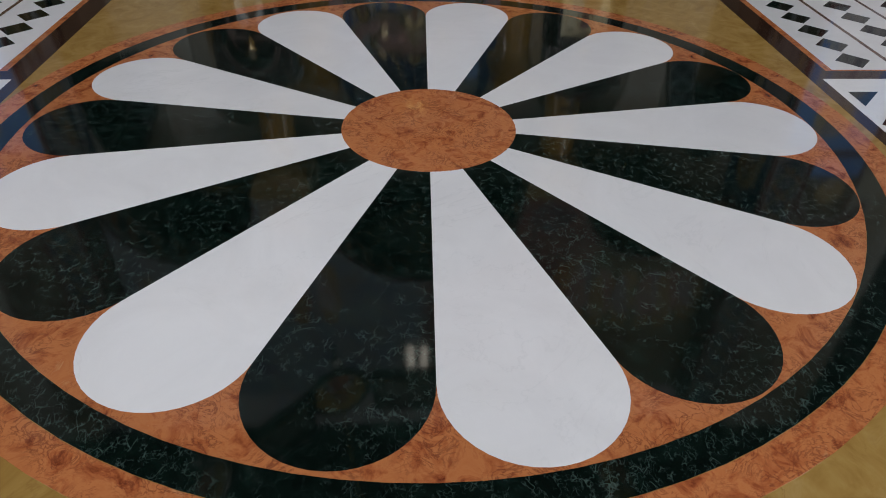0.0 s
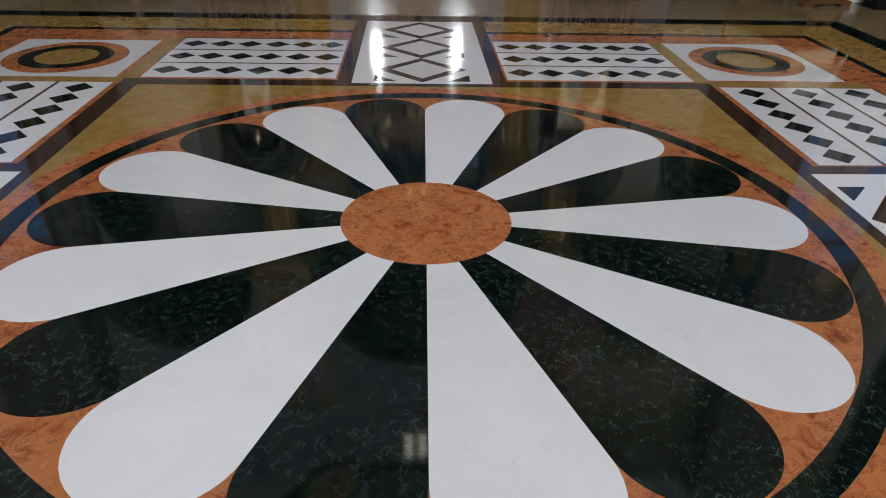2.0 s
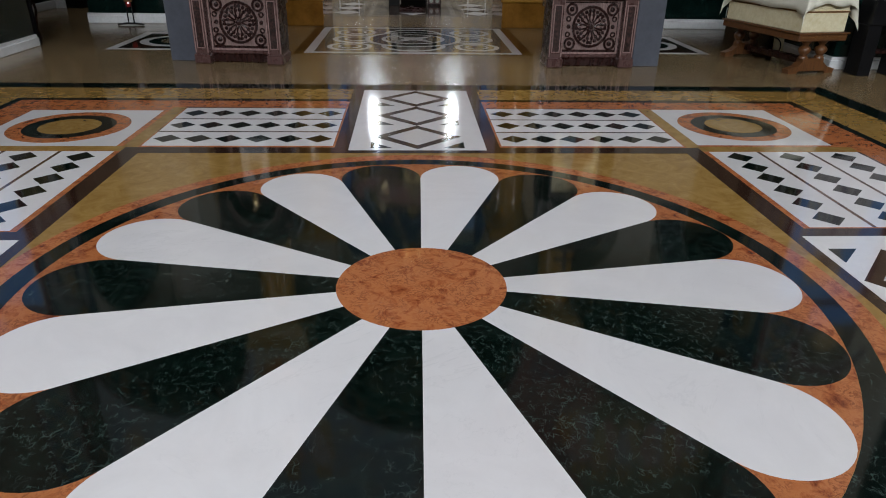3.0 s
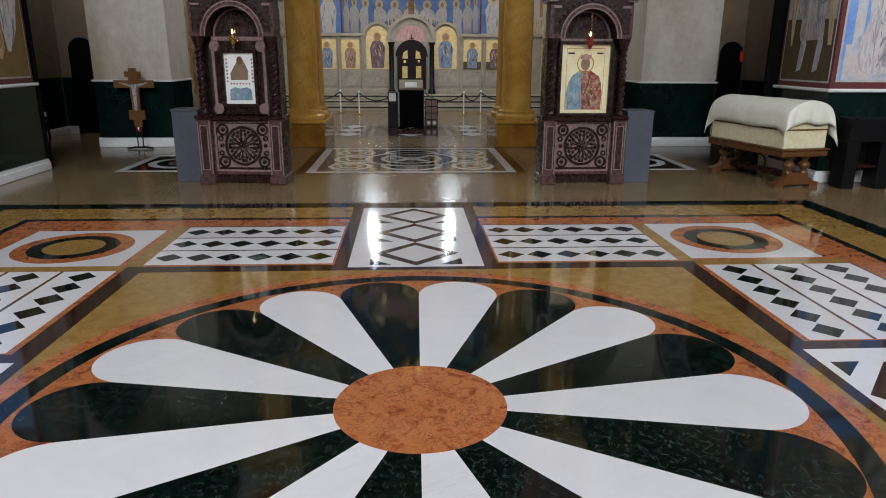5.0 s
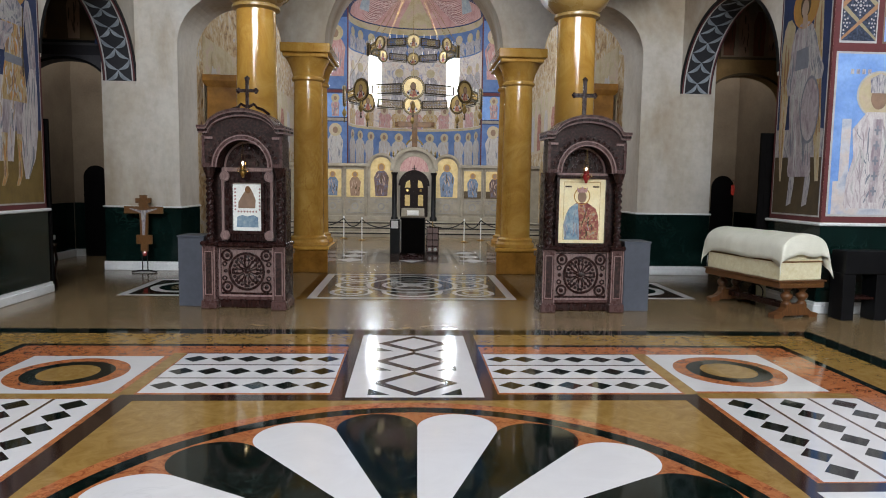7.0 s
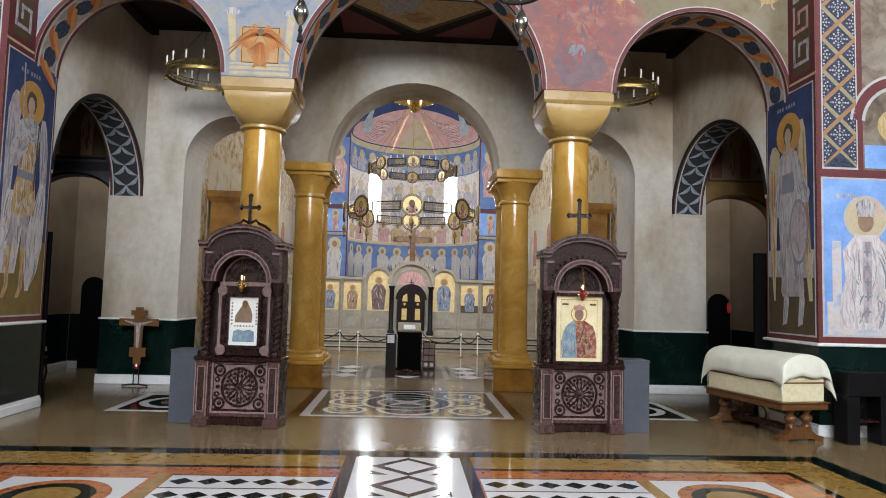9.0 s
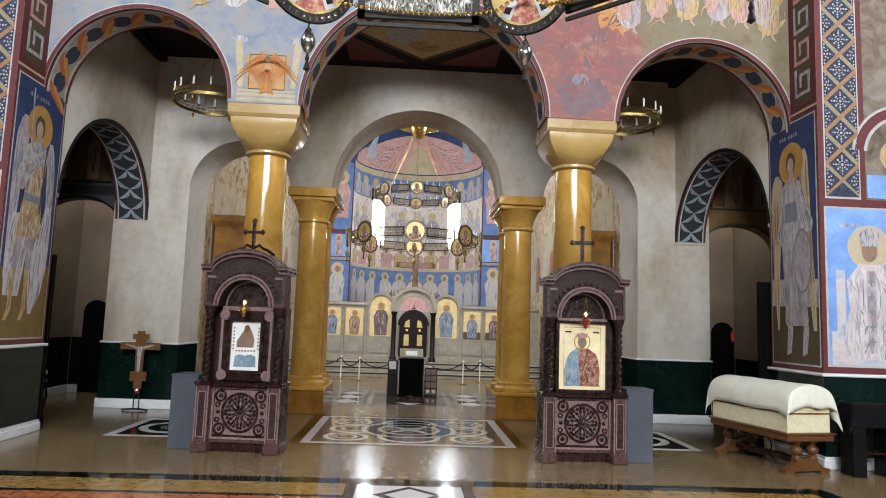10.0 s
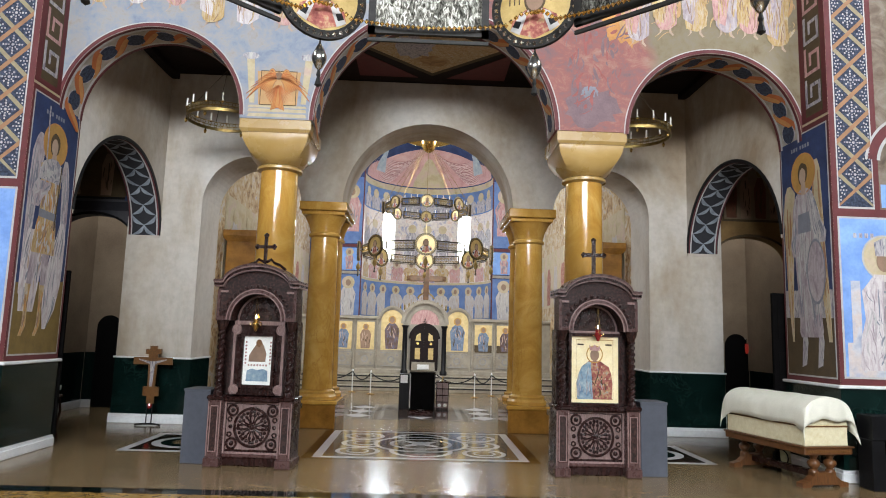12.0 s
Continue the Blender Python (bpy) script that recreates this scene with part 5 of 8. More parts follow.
# lectern, the small cabinet beside it, rope posts
lec = thing("lectern", "black draped lectern with an open white book on top", "lectern", pose(0.03, 14.2, 0))
part("body", bx(-0.33, 0.33, 0, 0.42, 0.0, 0.93, bevel=0.01), VELVET_SHADE, lec)
for s in (-1, 1):
    part("edge_trim", bx(s * 0.31 - 0.012, s * 0.31 + 0.012, -0.012, 0, 0.04, 0.9), WHITE_LINE if s < 0 else BLACK, lec)
part("sloping_top", bx(-0.30, 0.30, -0.08, 0.40, -0.02, 0.02, m=pose(0, 0.05, 1.0, 24, 0, 0)), STUCCO_WHITE, lec)
part("open_book", bx(-0.15, 0.15, -0.05, 0.20, 0.02, 0.05, m=pose(0, 0.05, 1.0, 24, 0, 0)), PAPER, lec, "open white book")
side = thing("side_cabinet", "narrow black cabinet with a white notice beside the lectern", "cabinet", pose(-0.44, 14.22, 0))
part("body", bx(-0.12, 0.13, 0, 0.4, 0, 0.88, bevel=0.008), BLACK, side)
part("notice", bx(-0.09, 0.09, -0.008, 0, 0.66, 0.86), PAPER, side, "white paper notice")
cb = thing("drawer_cabinet", "small dark cabinet with a grid of drawers", "cabinet", pose(0.55, 14.25, 0))
part("body", bx(-0.16, 0.16, 0, 0.35, 0, 0.72, bevel=0.008), WOOD, cb)
for i in range(4):
    for j in range(2):
        part("drawer", bx(-0.14 + 0.145 * j, -0.01 + 0.145 * j, -0.012, 0, 0.05 + 0.165 * i, 0.19 + 0.165 * i, bevel=0.004), WOOD_MID, cb)
for j in range(2):
    part("drawer_knob", lathe(bm_new(), [(0.045, 0), (0.04, 0.012), (0.01, 0.02)], 14, on_wall(-0.075 + 0.145 * j, -0.012, 0.12, 0)), PAPER, cb, "round white knob")
part("cross_finial", bx(-0.012, 0.012, 0.1, 0.12, 0.72, 0.84), GOLD, cb)
plat = thing("lectern_mat", "low dark wooden step before the lectern", "step", pose(0, 13.2, 0))
part("board", bx(-0.28, 0.28, -0.5, 0.3, 0.008, 0.05, bevel=0.005), WOOD, plat)
POSTS = [(-3.4, 19.1), (-2.2, 18.9), (-1.57, 18.3), (1.68, 18.0), (2.28, 18.7), (3.5, 18.9)]
post = None
for x, y in POSTS:
    if post is None:
        post = thing("rope_post", "thin white rope post with a round foot", "post", pose(x, y, 0), "rope posts before the steps")
        part("pole", lathe(bm_new(), [(0.025, 0.03), (0.018, 0.06), (0.018, 0.66), (0.03, 0.68), (0.03, 0.71), (0.01, 0.74)], 12), TRIM, post, smooth=True)
        part("foot", lathe(bm_new(), [(0.13, 0), (0.13, 0.015), (0.04, 0.04)], 20), GOLD, post, smooth=True)
    else:
        copy_thing(post, pose(x, y, 0))
for (xa, ya), (xb, yb) in ((POSTS[0], POSTS[1]), (POSTS[1], POSTS[2]), (POSTS[2], (-0.45, 18.3)), ((0.5, 18.2), POSTS[3]), (POSTS[3], POSTS[4]), (POSTS[4], POSTS[5])):
    r = thing("rope", "dark twisted barrier rope hanging between posts", "rope", group="barrier ropes")
    part("cord", tube(bm_new(), [(xa + (xb - xa) * u, ya + (yb - ya) * u, 0.66 - 0.24 * 4 * u * (1 - u)) for u in np.linspace(0, 1, 14)], 0.02, 6), BLACK, r, smooth=True)

# ---- icon stands ----


def cross_shape(bm, h, w, th, m):
    prism(bm, [(-th, 0), (th, 0), (th, h * 0.52), (w, h * 0.52), (w, h * 0.52 + 2 * th), (th, h * 0.52 + 2 * th), (th, h), (-th, h), (-th, h * 0.52 + 2 * th), (-w, h * 0.52 + 2 * th), (-w, h * 0.52), (-th, h * 0.52)], -0.02, 0.02, m)
    for x, z in ((0, h), (w, h * 0.52 + th), (-w, h * 0.52 + th)):
        for q in range(3):
            a = math.atan2(z - h * 0.55, x) + (q - 1) * 1.3
            lathe(bm, [(0.004, -0.022), (0.026, 0), (0.004, 0.022)], 8, m @ pose(x + 0.02 * math.cos(a), z + 0.02 * math.sin(a), 0))
    return bm


def twisted(x, y, z0, z1, r):
    bm = bm_new()
    n, k = 20, 120
    rows = []
    for j in range(k + 1):
        z = z0 + (z1 - z0) * j / k
        ph = 2 * math.pi * 10 * j / k
        rows.append([bm.verts.new((x + (r + 0.013 * math.cos(2 * (2 * math.pi * i / n) - ph)) * math.cos(2 * math.pi * i / n), y + (r + 0.013 * math.cos(2 * (2 * math.pi * i / n) - ph)) * math.sin(2 * math.pi * i / n), z)) for i in range(n)])
    for p, q in zip(rows, rows[1:]):
        for i in range(n):
            bm.faces.new((p[i], p[(i + 1) % n], q[(i + 1) % n], q[i]))
    return bm


def icon_stand(m, big):
    t = thing("icon_stand", "tall carved walnut icon stand with arched canopy and " + ("large gold icon" if big else "small silver icon"), "icon stand", m, "carved icon stands")
    W, P, D = 0.64, 0.20, 0.44          # half width, pilaster width, depth
    # plinth and lower cupboard; front is at y = 0.12 between the pilasters
    part("plinth", bx(-W + P, W - P, 0.13, D, 0, 0.12, bevel=0.012), WOOD, t)
    part("plinth_moulding", bx(-W + P, W - P, 0.11, D, 0.12, 0.17, bevel=0.015), WOOD_EDGE, t)
    lower = part("lower_panel", bx(-W + P, W - P, 0.16, D, 0.17, 0.90), WOOD, t, "carved panel with a round rosette")
    part("panel_field", bx(-W + P + 0.04, W - P - 0.04, 0.148, 0.16, 0.23, 0.86), WOOD_MID, lower)
    b = bm_new()
    for x0, x1, z0, z1 in ((-W + P, W - P, 0.17, 0.195), (-W + P, W - P, 0.875, 0.90), (-W + P, -W + P + 0.025, 0.195, 0.875), (W - P - 0.025, W - P, 0.195, 0.875)):
        box(b, x0, x1, 0.142, 0.16, z0, z1)
    # pale colour paints the gloss highlight along the frame
    part("panel_frame", b, WOOD_HIGHLIGHT, lower, "pale frame, gloss highlight put into its colour")
    fm = on_wall(0, 0.148, 0.545, 0)
    part("rosette_ring", ring(bm_new(), 0.250, 0.285, 0, 0.026, n=36, m=fm), WOOD, lower)
    part("rosette_hub", lathe(bm_new(), [(0.042, 0), (0.036, 0.02), (0.012, 0.032)], 12, fm), WOOD, lower)
    for i in range(8):
        r45 = fm @ pose(0, 0, 0, 0, 0, 45 * i)
        # looped petals, with a trefoil between each two
        loop = bm_new()
        pts = [(0.05 + 0.085 * (1 - math.cos(2 * math.pi * u)), 0.040 * math.sin(2 * math.pi * u) * (0.4 + 0.6 * math.sin(math.pi * u))) for u in np.linspace(0, 1, 17)]
        tube(loop, [(x, y, 0.012) for x, y in pts], 0.012, 5, r45)
        part("rosette_leaf", loop, WOOD, lower, smooth=True)
        tre = bm_new()
        rr22 = r45 @ pose(0, 0, 0, 0, 0, 22.5)
        for x, y in ((0.160, -0.032), (0.160, 0.032), (0.208, 0.0), (0.208, 0.062), (0.208, -0.062)):
            lathe(tre, [(0.028, 0), (0.022, 0.016), (0.006, 0.024)], 8, rr22 @ pose(x, y, 0))
        part("rosette_trefoil", tre, WOOD, lower)
    for sx_ in (-1, 1):
        for sz in (-1, 1):
            b = ring(bm_new(), 0.058, 0.088, 0, 0.024, n=18, m=fm @ pose(sx_ * 0.305, sz * 0.232, 0))
            lathe(b, [(0.036, 0), (0.030, 0.02), (0.008, 0.03)], 10, fm @ pose(sx_ * 0.305, sz * 0.232, 0))
            part("carved_scroll", b, WOOD, lower)
            b = ring(bm_new(), 0.020, 0.040, 0, 0.020, n=14, m=fm @ pose(sx_ * 0.345, sz * 0.105, 0))
            part("carved_scroll", b, WOOD, lower)
        part("carved_bead", lathe(bm_new(), [(0.032, 0), (0.026, 0.016), (0.008, 0.024)], 10, fm @ pose(sx_ * 0.335, 0, 0)), WOOD, lower)
    part("shelf_moulding", bx(-W + P - 0.02, W - P + 0.02, 0.07, D, 0.90, 0.97, bevel=0.02), WOOD, t)
    for s in (-1, 1):
        x0, x1 = sorted((s * W, s * (W - P)))
        part("pilaster_foot", bx(x0 - 0.02, x1 + 0.02, -0.03, D, 0, 0.13, bevel=0.015), WOOD_EDGE, t)
        pl = part("pilaster", bx(x0, x1, 0, D, 0.13, 0.93), WOOD_EDGE, t)
        for xa in (x0 + 0.004, x1 - 0.018):
            part("pilaster_edge", bx(xa, xa + 0.014, -0.006, 0.0, 0.15, 0.91), WOOD_HIGHLIGHT, pl)
        part("pilaster_panel", bx(x0 + 0.052, x1 - 0.052, -0.004, 0.0, 0.22, 0.84), WOOD_CARVED, pl)
        b = bm_new()
        for xa, xb, za, zb in ((x0 + 0.04, x0 + 0.052, 0.21, 0.85), (x1 - 0.052, x1 - 0.04, 0.21, 0.85), (x0 + 0.052, x1 - 0.052, 0.21, 0.222), (x0 + 0.052, x1 - 0.052, 0.838, 0.85)):
            box(b, xa, xb, -0.010, 0.0, za, zb)
        part("pilaster_bead", b, WOOD_HIGHLIGHT, pl)
        part("pilaster_side", bx(*sorted((s * (W + 0.003), s * (W - 0.004))), 0.03, D - 0.02, 0.16, 0.90), WOOD, pl)
        part("pilaster_cap", bx(x0 - 0.025, x1 + 0.025, -0.03, D, 0.93, 0.99, bevel=0.018), WOOD, t)
        xm = s * (W - P / 2)
        part("column_base", lathe(bm_new(), [(0.07, 0.99), (0.07, 1.02), (0.055, 1.05)], 16, pose(xm, 0.09, 0)), WOOD, t)
        part("twisted_column", twisted(xm, 0.09, 1.05, 1.92, 0.048), WOOD, t, smooth=True)
        part("column_capital", lathe(bm_new(), [(0.05, 1.92), (0.06, 1.95), (0.085, 2.02), (0.09, 2.06)], 12, pose(xm, 0.09, 0)), WOOD_CARVED, t)
        part("side_board", bx(*sorted((s * (W - 0.03), s * (W - 0.07))), 0.16, D, 0.97, 2.06), WOOD, t)
    part("back_board", bx(-W + 0.06, W - 0.06, 0.30, D, 0.97, 2.45), WOOD_CARVED, t)
    # canopy: arched front with a segmental cornice
    n = 24
    hw, ra, zs = W - 0.03, 0.40, 2.06
    b = bm_new()
    cw = hw + 0.045
    line = [(-cw, 2.54), (-cw * 0.84, 2.54)] + [(cw * 0.80 * math.sin(a), 2.545 + 0.235 * (math.cos(a) - math.cos(1.4)) / (1 - math.cos(1.4))) for a in np.linspace(-1.4, 1.4, 21)] + [(cw * 0.84, 2.54), (cw, 2.54)]
    top = [(x, float(np.interp(x, [p[0] for p in line], [p[1] for p in line])) + 0.01) for x in np.linspace(-hw, hw, n + 1)]
    low = [(-hw, zs)] + [(-ra * math.cos(math.pi * i / (n - 2)), zs + ra * math.sin(math.pi * i / (n - 2)) * 0.98) for i in range(n - 1)] + [(hw, zs)]
    for (xa, za), (xb, zb), (xc, zc), (xd, zd) in zip(low, low[1:], top[1:], top):
        v = [b.verts.new((x, y, z)) for y in (0.02, 0.30) for x, z in ((xa, za), (xb, zb), (xc, zc), (xd, zd))]
        for f in ((0, 1, 2, 3), (4, 7, 6, 5), (0, 4, 5, 1), (3, 2, 6, 7), (0, 3, 7, 4), (1, 5, 6, 2)):
            b.faces.new([v[j] for j in f])
    can = part("canopy", b, WOOD_CARVED, t, "carved arched canopy front")
    part("arch_moulding", ring(bm_new(), ra - 0.01, ra + 0.06, 0, 0.03, 0, 180, 28, on_wall(0, 0.02, zs, 0)), WOOD_EDGE, can)
    for r0 in (ra - 0.012, ra + 0.045):
        part("arch_bead", ring(bm_new(), r0, r0 + 0.016, 0.03, 0.040, 0, 180, 28, on_wall(0, 0.02, zs, 0)), WOOD_HIGHLIGHT, can)
    for s in (-1, 1):
        part("corner_rail", bx(*sorted((s * (ra + 0.06), s * hw)), -0.01, 0.02, zs, zs + 0.05), WOOD_EDGE, can)
        part("corner_post", bx(*sorted((s * (hw - 0.04), s * hw)), -0.008, 0.02, zs + 0.05, 2.5), WOOD_EDGE, can)
        part("corner_line", bx(*sorted((s * (hw - 0.155), s * (hw - 0.04))), -0.006, 0.02, 2.46, 2.49), WOOD_HIGHLIGHT, can)
    for i in range(17):
        a = math.pi * (i + 0.5) / 17
        part("carved_scroll", lathe(bm_new(), [(0.030, 0), (0.024, 0.014), (0.008, 0.022)], 8, on_wall((ra + 0.115) * math.cos(a), 0.02, zs + (ra + 0.10) * math.sin(a), 0)), WOOD_CARVED, can)
    # cornice follows the top line
    for dz, dy, hgt, mt, nm in ((0.0, 0.0, 0.022, WOOD_HIGHLIGHT, "cornice_lower"), (0.022, -0.022, 0.034, WOOD, "cornice_middle"), (0.056, -0.045, 0.018, WOOD_HIGHLIGHT, "cornice_bead"), (0.074, -0.060, 0.032, WOOD_EDGE, "cornice_upper")):
        b = bm_new()
        for (xa, za), (xb, zb) in zip(line, line[1:]):
            v = [b.verts.new((x, y, z)) for y in (-0.04 + dy, D) for x, z in ((xa, za + dz), (xb, zb + dz), (xb, zb + dz + hgt), (xa, za + dz + hgt))]
            for f in ((0, 1, 2, 3), (4, 7, 6, 5), (0, 4, 5, 1), (3, 2, 6, 7), (0, 3, 7, 4), (1, 5, 6, 2)):
                b.faces.new([v[j] for j in f])
        part(nm, b, mt, t)
    # tympanum and icon
    ty = part("tympanum", ring(bm_new(), 0.0, ra - 0.02, 0, 0.03, 0, 180, 28, on_wall(0, 0.30, zs, 0)), WOOD_CARVED, t, "carved lunette over the icon")
    for i in range(9):
        a = math.pi * (i + 0.5) / 9
        part("carved_scroll", ring(bm_new(), 0.03, 0.055, 0.03, 0.05, n=12, m=on_wall(0.28 * math.cos(a), 0.30, zs + 0.03 + 0.27 * math.sin(a), 0)), WOOD, ty)
        part("carved_leaf", disc(bm_new(), 0.03, 0.03, 0.05, 8, on_wall(0.14 * math.cos(a), 0.30, zs + 0.03 + 0.14 * math.sin(a), 0)), WOOD, ty)
    part("lintel", bx(-ra, ra, 0.20, 0.30, 2.00, 2.06, bevel=0.01), WOOD_HIGHLIGHT, t)
    part("lunette_line", ring(bm_new(), ra - 0.045, ra - 0.02, 0.03, 0.042, 0, 180, 28, on_wall(0, 0.30, zs, 0)), WOOD_HIGHLIGHT, ty)
    part("canopy_lining", bx(-hw + 0.05, hw - 0.05, 0.022, 0.30, 2.485, 2.50), WOOD, can)
    if big:
        iw, z0, z1 = 0.37, 1.02, 1.98
    else:
        iw, z0, z1 = 0.225, 1.14, 1.84
        for s in (-1, 1):
            part("frame_rail", bx(*sorted((s * 0.36, s * 0.40)), 0.19, 0.30, 0.99, 2.0), WOOD_HIGHLIGHT, t)
            for z in (1.07, 1.93):
                bo = disc(bm_new(), 0.075, 0, 0.03, 20, on_wall(s * 0.345, 0.20, z, 0))
                ring(bo, 0.04, 0.06, 0.03, 0.045, n=16, m=on_wall(s * 0.345, 0.20, z, 0))
                part("carved_boss", bo, WOOD_HIGHLIGHT, t)
        part("inner_board", bx(-0.36, 0.36, 0.22, 0.30, 0.99, 2.0), WOOD, t)
    f0 = iw + 0.045
    b = bx(-f0, f0, 0.16, 0.24, z0 - 0.045, z0)
    box(b, -f0, f0, 0.16, 0.24, z1, z1 + 0.045)
    box(b, -f0, -iw, 0.16, 0.24, z0, z1)
    box(b, iw, f0, 0.16, 0.24, z0, z1)
    part("icon_frame", b, WOOD, t)
    ic = part("icon", bx(-iw, iw, 0.20, 0.23, z0, z1), GOLD_GROUND if big else SILVER_ICON, t, "gold-ground icon with a robed shape" if big else "silver-covered icon with a robed shape")
    mm = on_wall(0, 0.199, z0, 0)
    if big:
        part("inner_line", ring(bm_new(), 0.30, 0.305, 0, 0.003, 45, 405, 4, mm @ pose(0, 0.48, 0) @ Matrix.Diagonal((1.35, 2.0, 1, 1))), OCHRE, ic)
        robe(ic, mm, [(0.05, -0.26, 0.27), (0.28, -0.28, 0.28), (0.42, -0.25, 0.26), (0.52, -0.20, 0.22), (0.60, -0.09, 0.09)], ROBE_RED, 71, (ROBE_PALE, EARTH), 0.0, 12, 0.008, name="painted_shape")
        robe(ic, mm, [(0.05, -0.27, -0.03), (0.28, -0.285, -0.04), (0.42, -0.25, -0.05), (0.52, -0.20, -0.06), (0.59, -0.10, -0.06)], ROBE_BLUE, 72, (STEEL, ROBE_PALE), 0.006, 8, 0.008, name="painted_mantle")
        for i in range(22):
            part("painted_spot", disc(bm_new(), 0.012, 0.0, 0.0072, 8, mm @ pose(0.02 + 0.06 * (i % 4) + 0.03 * (i // 4 % 2), 0.09 + 0.085 * (i // 4), 0)), ROBE_GOLD, ic)
        part("painted_crown", prism(bm_new(), [(-0.075, 0.755), (0.075, 0.755), (0.085, 0.83), (0.04, 0.80), (0.0, 0.845), (-0.04, 0.80), (-0.085, 0.83)], 0.004, 0.009, mm), ROBE_ROSE, ic)
        part("halo", ring(bm_new(), 0.115, 0.13, 0.0, 0.005, n=28, m=mm @ pose(0, 0.70, 0)), OCHRE, ic)
        part("painted_head", disc(bm_new(), 0.07, 0.004, 0.007, 20, mm, 0, 0.69, 1.25), FLESH, ic)
        for s in (-1, 1):
            part("lettering_bar", bx(-0.05, 0.05, -0.012, 0.012, 0, 0.003, m=mm @ pose(s * 0.22, 0.84, 0)), EARTH, ic)
    else:
        part("painted_shape", prism(bm_new(), [(-0.14, 0.33), (0.12, 0.33), (0.13, 0.45), (0.09, 0.55), (0.05, 0.62), (-0.02, 0.60), (-0.09, 0.50), (-0.14, 0.42)], 0, 0.004, mm), FLESH, ic)
        part("painted_head", disc(bm_new(), 0.045, 0.002, 0.006, 20, mm, 0.01, 0.60, 1.2), OCHRE_WOOD, ic)
        part("lower_plate", prism(bm_new(), [(-0.17, 0.05), (0.17, 0.05), (0.16, 0.20), (0.09, 0.23), (0, 0.21), (-0.09, 0.23), (-0.16, 0.20)], 0, 0.004, mm), ROBE_BLUE, ic, "pale blue plate")
        for i in range(7):
            for x in (-0.19, 0.19):
                part("stud", lathe(bm_new(), [(0.016, 0), (0.002, 0.02)], 6, mm @ pose(x, 0.31 + 0.05 * i, 0)), ROBE_ROSE, ic)
        for i in range(7):
            part("stud", lathe(bm_new(), [(0.016, 0), (0.002, 0.02)], 6, mm @ pose(-0.14 + 0.046 * i, 0.28, 0)), ROBE_ROSE, ic)
    # hanging votive lamp
    vl = part("votive_lamp", lathe(bm_new(), [(0.005, 1.93), (0.02, 1.94), (0.03, 1.97), (0.055, 2.01), (0.05, 2.05), (0.035, 2.06), (0.045, 2.10)], 16, pose(0, 0.02, -0.02)), GOLD if not big else FLAME_GLASS, t, "hanging votive lamp", smooth=True)
    part("lamp_flame", lathe(bm_new(), [(0.004, 2.09), (0.014, 2.11), (0.003, 2.15)], 8, pose(0, 0.02, 0)), BULB, vl)
    for i in range(3):
        a = 2 * math.pi * i / 3 + 0.4
        part("lamp_chain", tube(bm_new(), [(0.05 * math.cos(a), 0.02 + 0.05 * math.sin(a), 2.04), (0, 0.02, 2.40)], 0.004, 4), GOLD, vl)
    for i in range(4):
        a = 2 * math.pi * i / 4
        part("lamp_arm", hoop(bm_new(), 0.022, 0.005, pose(0.065 * math.cos(a), 0.02 + 0.065 * math.sin(a), 2.02, 90, 0, 90 * i)), GOLD, vl)
    # cross on top
    if big:
        b = cross_shape(bm_new(), 0.52, 0.16, 0.028, on_wall(0, 0.25, 2.90, 0))
        lathe(b, [(0.05, 2.82), (0.07, 2.86), (0.05, 2.91), (0.02, 2.93)], 14, pose(0, 0.25, 0))
    else:
        b = cross_shape(bm_new(), 0.40, 0.13, 0.022, on_wall(0, 0.25, 2.94, 0))
        for s in (-1, 1):
            tube(b, [(0, 0.25, 2.93), (s * 0.10, 0.25, 2.98), (s * 0.15, 0.25, 2.93), (s * 0.24, 0.25, 2.90), (s * 0.34, 0.25, 2.83)], 0.022, 6)
    part("cross", b, WOOD, t, "carved cross on the canopy")
    return t


SLIM = Matrix.Diagonal((0.925, 1, 0.975, 1))
icon_stand(pose(-2.395, 6.36, 0, 0, 0, -5) @ SLIM, False)
icon_stand(pose(2.44, 6.28, 0, 0, 0, 1) @ SLIM, True)
for x, y, rz in ((-3.20, 6.60, -6), (3.27, 6.42, 0)):
    t = thing("grey_box", "plain grey painted box standing beside the icon stand", "box", pose(x, y, 0, 0, 0, rz), "grey boxes")
    part("body", bx(-0.19, 0.19, 0, 0.42, 0, 1.0, bevel=0.006), GREY_PAINT, t)
    part("lid", bx(-0.2, 0.2, -0.01, 0.43, 1.0, 1.03, bevel=0.004), GREY_PAINT, t)

# standing cross by the rear wall
t = thing("standing_cross", "painted wooden cross on a thin black iron stand", "cross", pose(-5.24, 10.2, 0, 0, 0, 0))
fm = FRONT
b = prism(bm_new(), [(-0.07, 0.42), (0.07, 0.42), (0.07, 0.56), (0.15, 0.56), (0.15, 0.74), (0.07, 0.74), (0.08, 1.16), (0.37, 1.16), (0.37, 1.30), (0.09, 1.30), (0.09, 1.36), (0.15, 1.36), (0.15, 1.46), (0.07, 1.46), (0.07, 1.52), (-0.07, 1.52), (-0.07, 1.46), (-0.15, 1.46), (-0.15, 1.36), (-0.09, 1.36), (-0.09, 1.30), (-0.37, 1.30), (-0.37, 1.16), (-0.08, 1.16), (-0.07, 0.74), (-0.15, 0.74), (-0.15, 0.56), (-0.07, 0.56)], -0.02, 0.02, fm)
part("cross", b, OCHRE_WOOD, t)
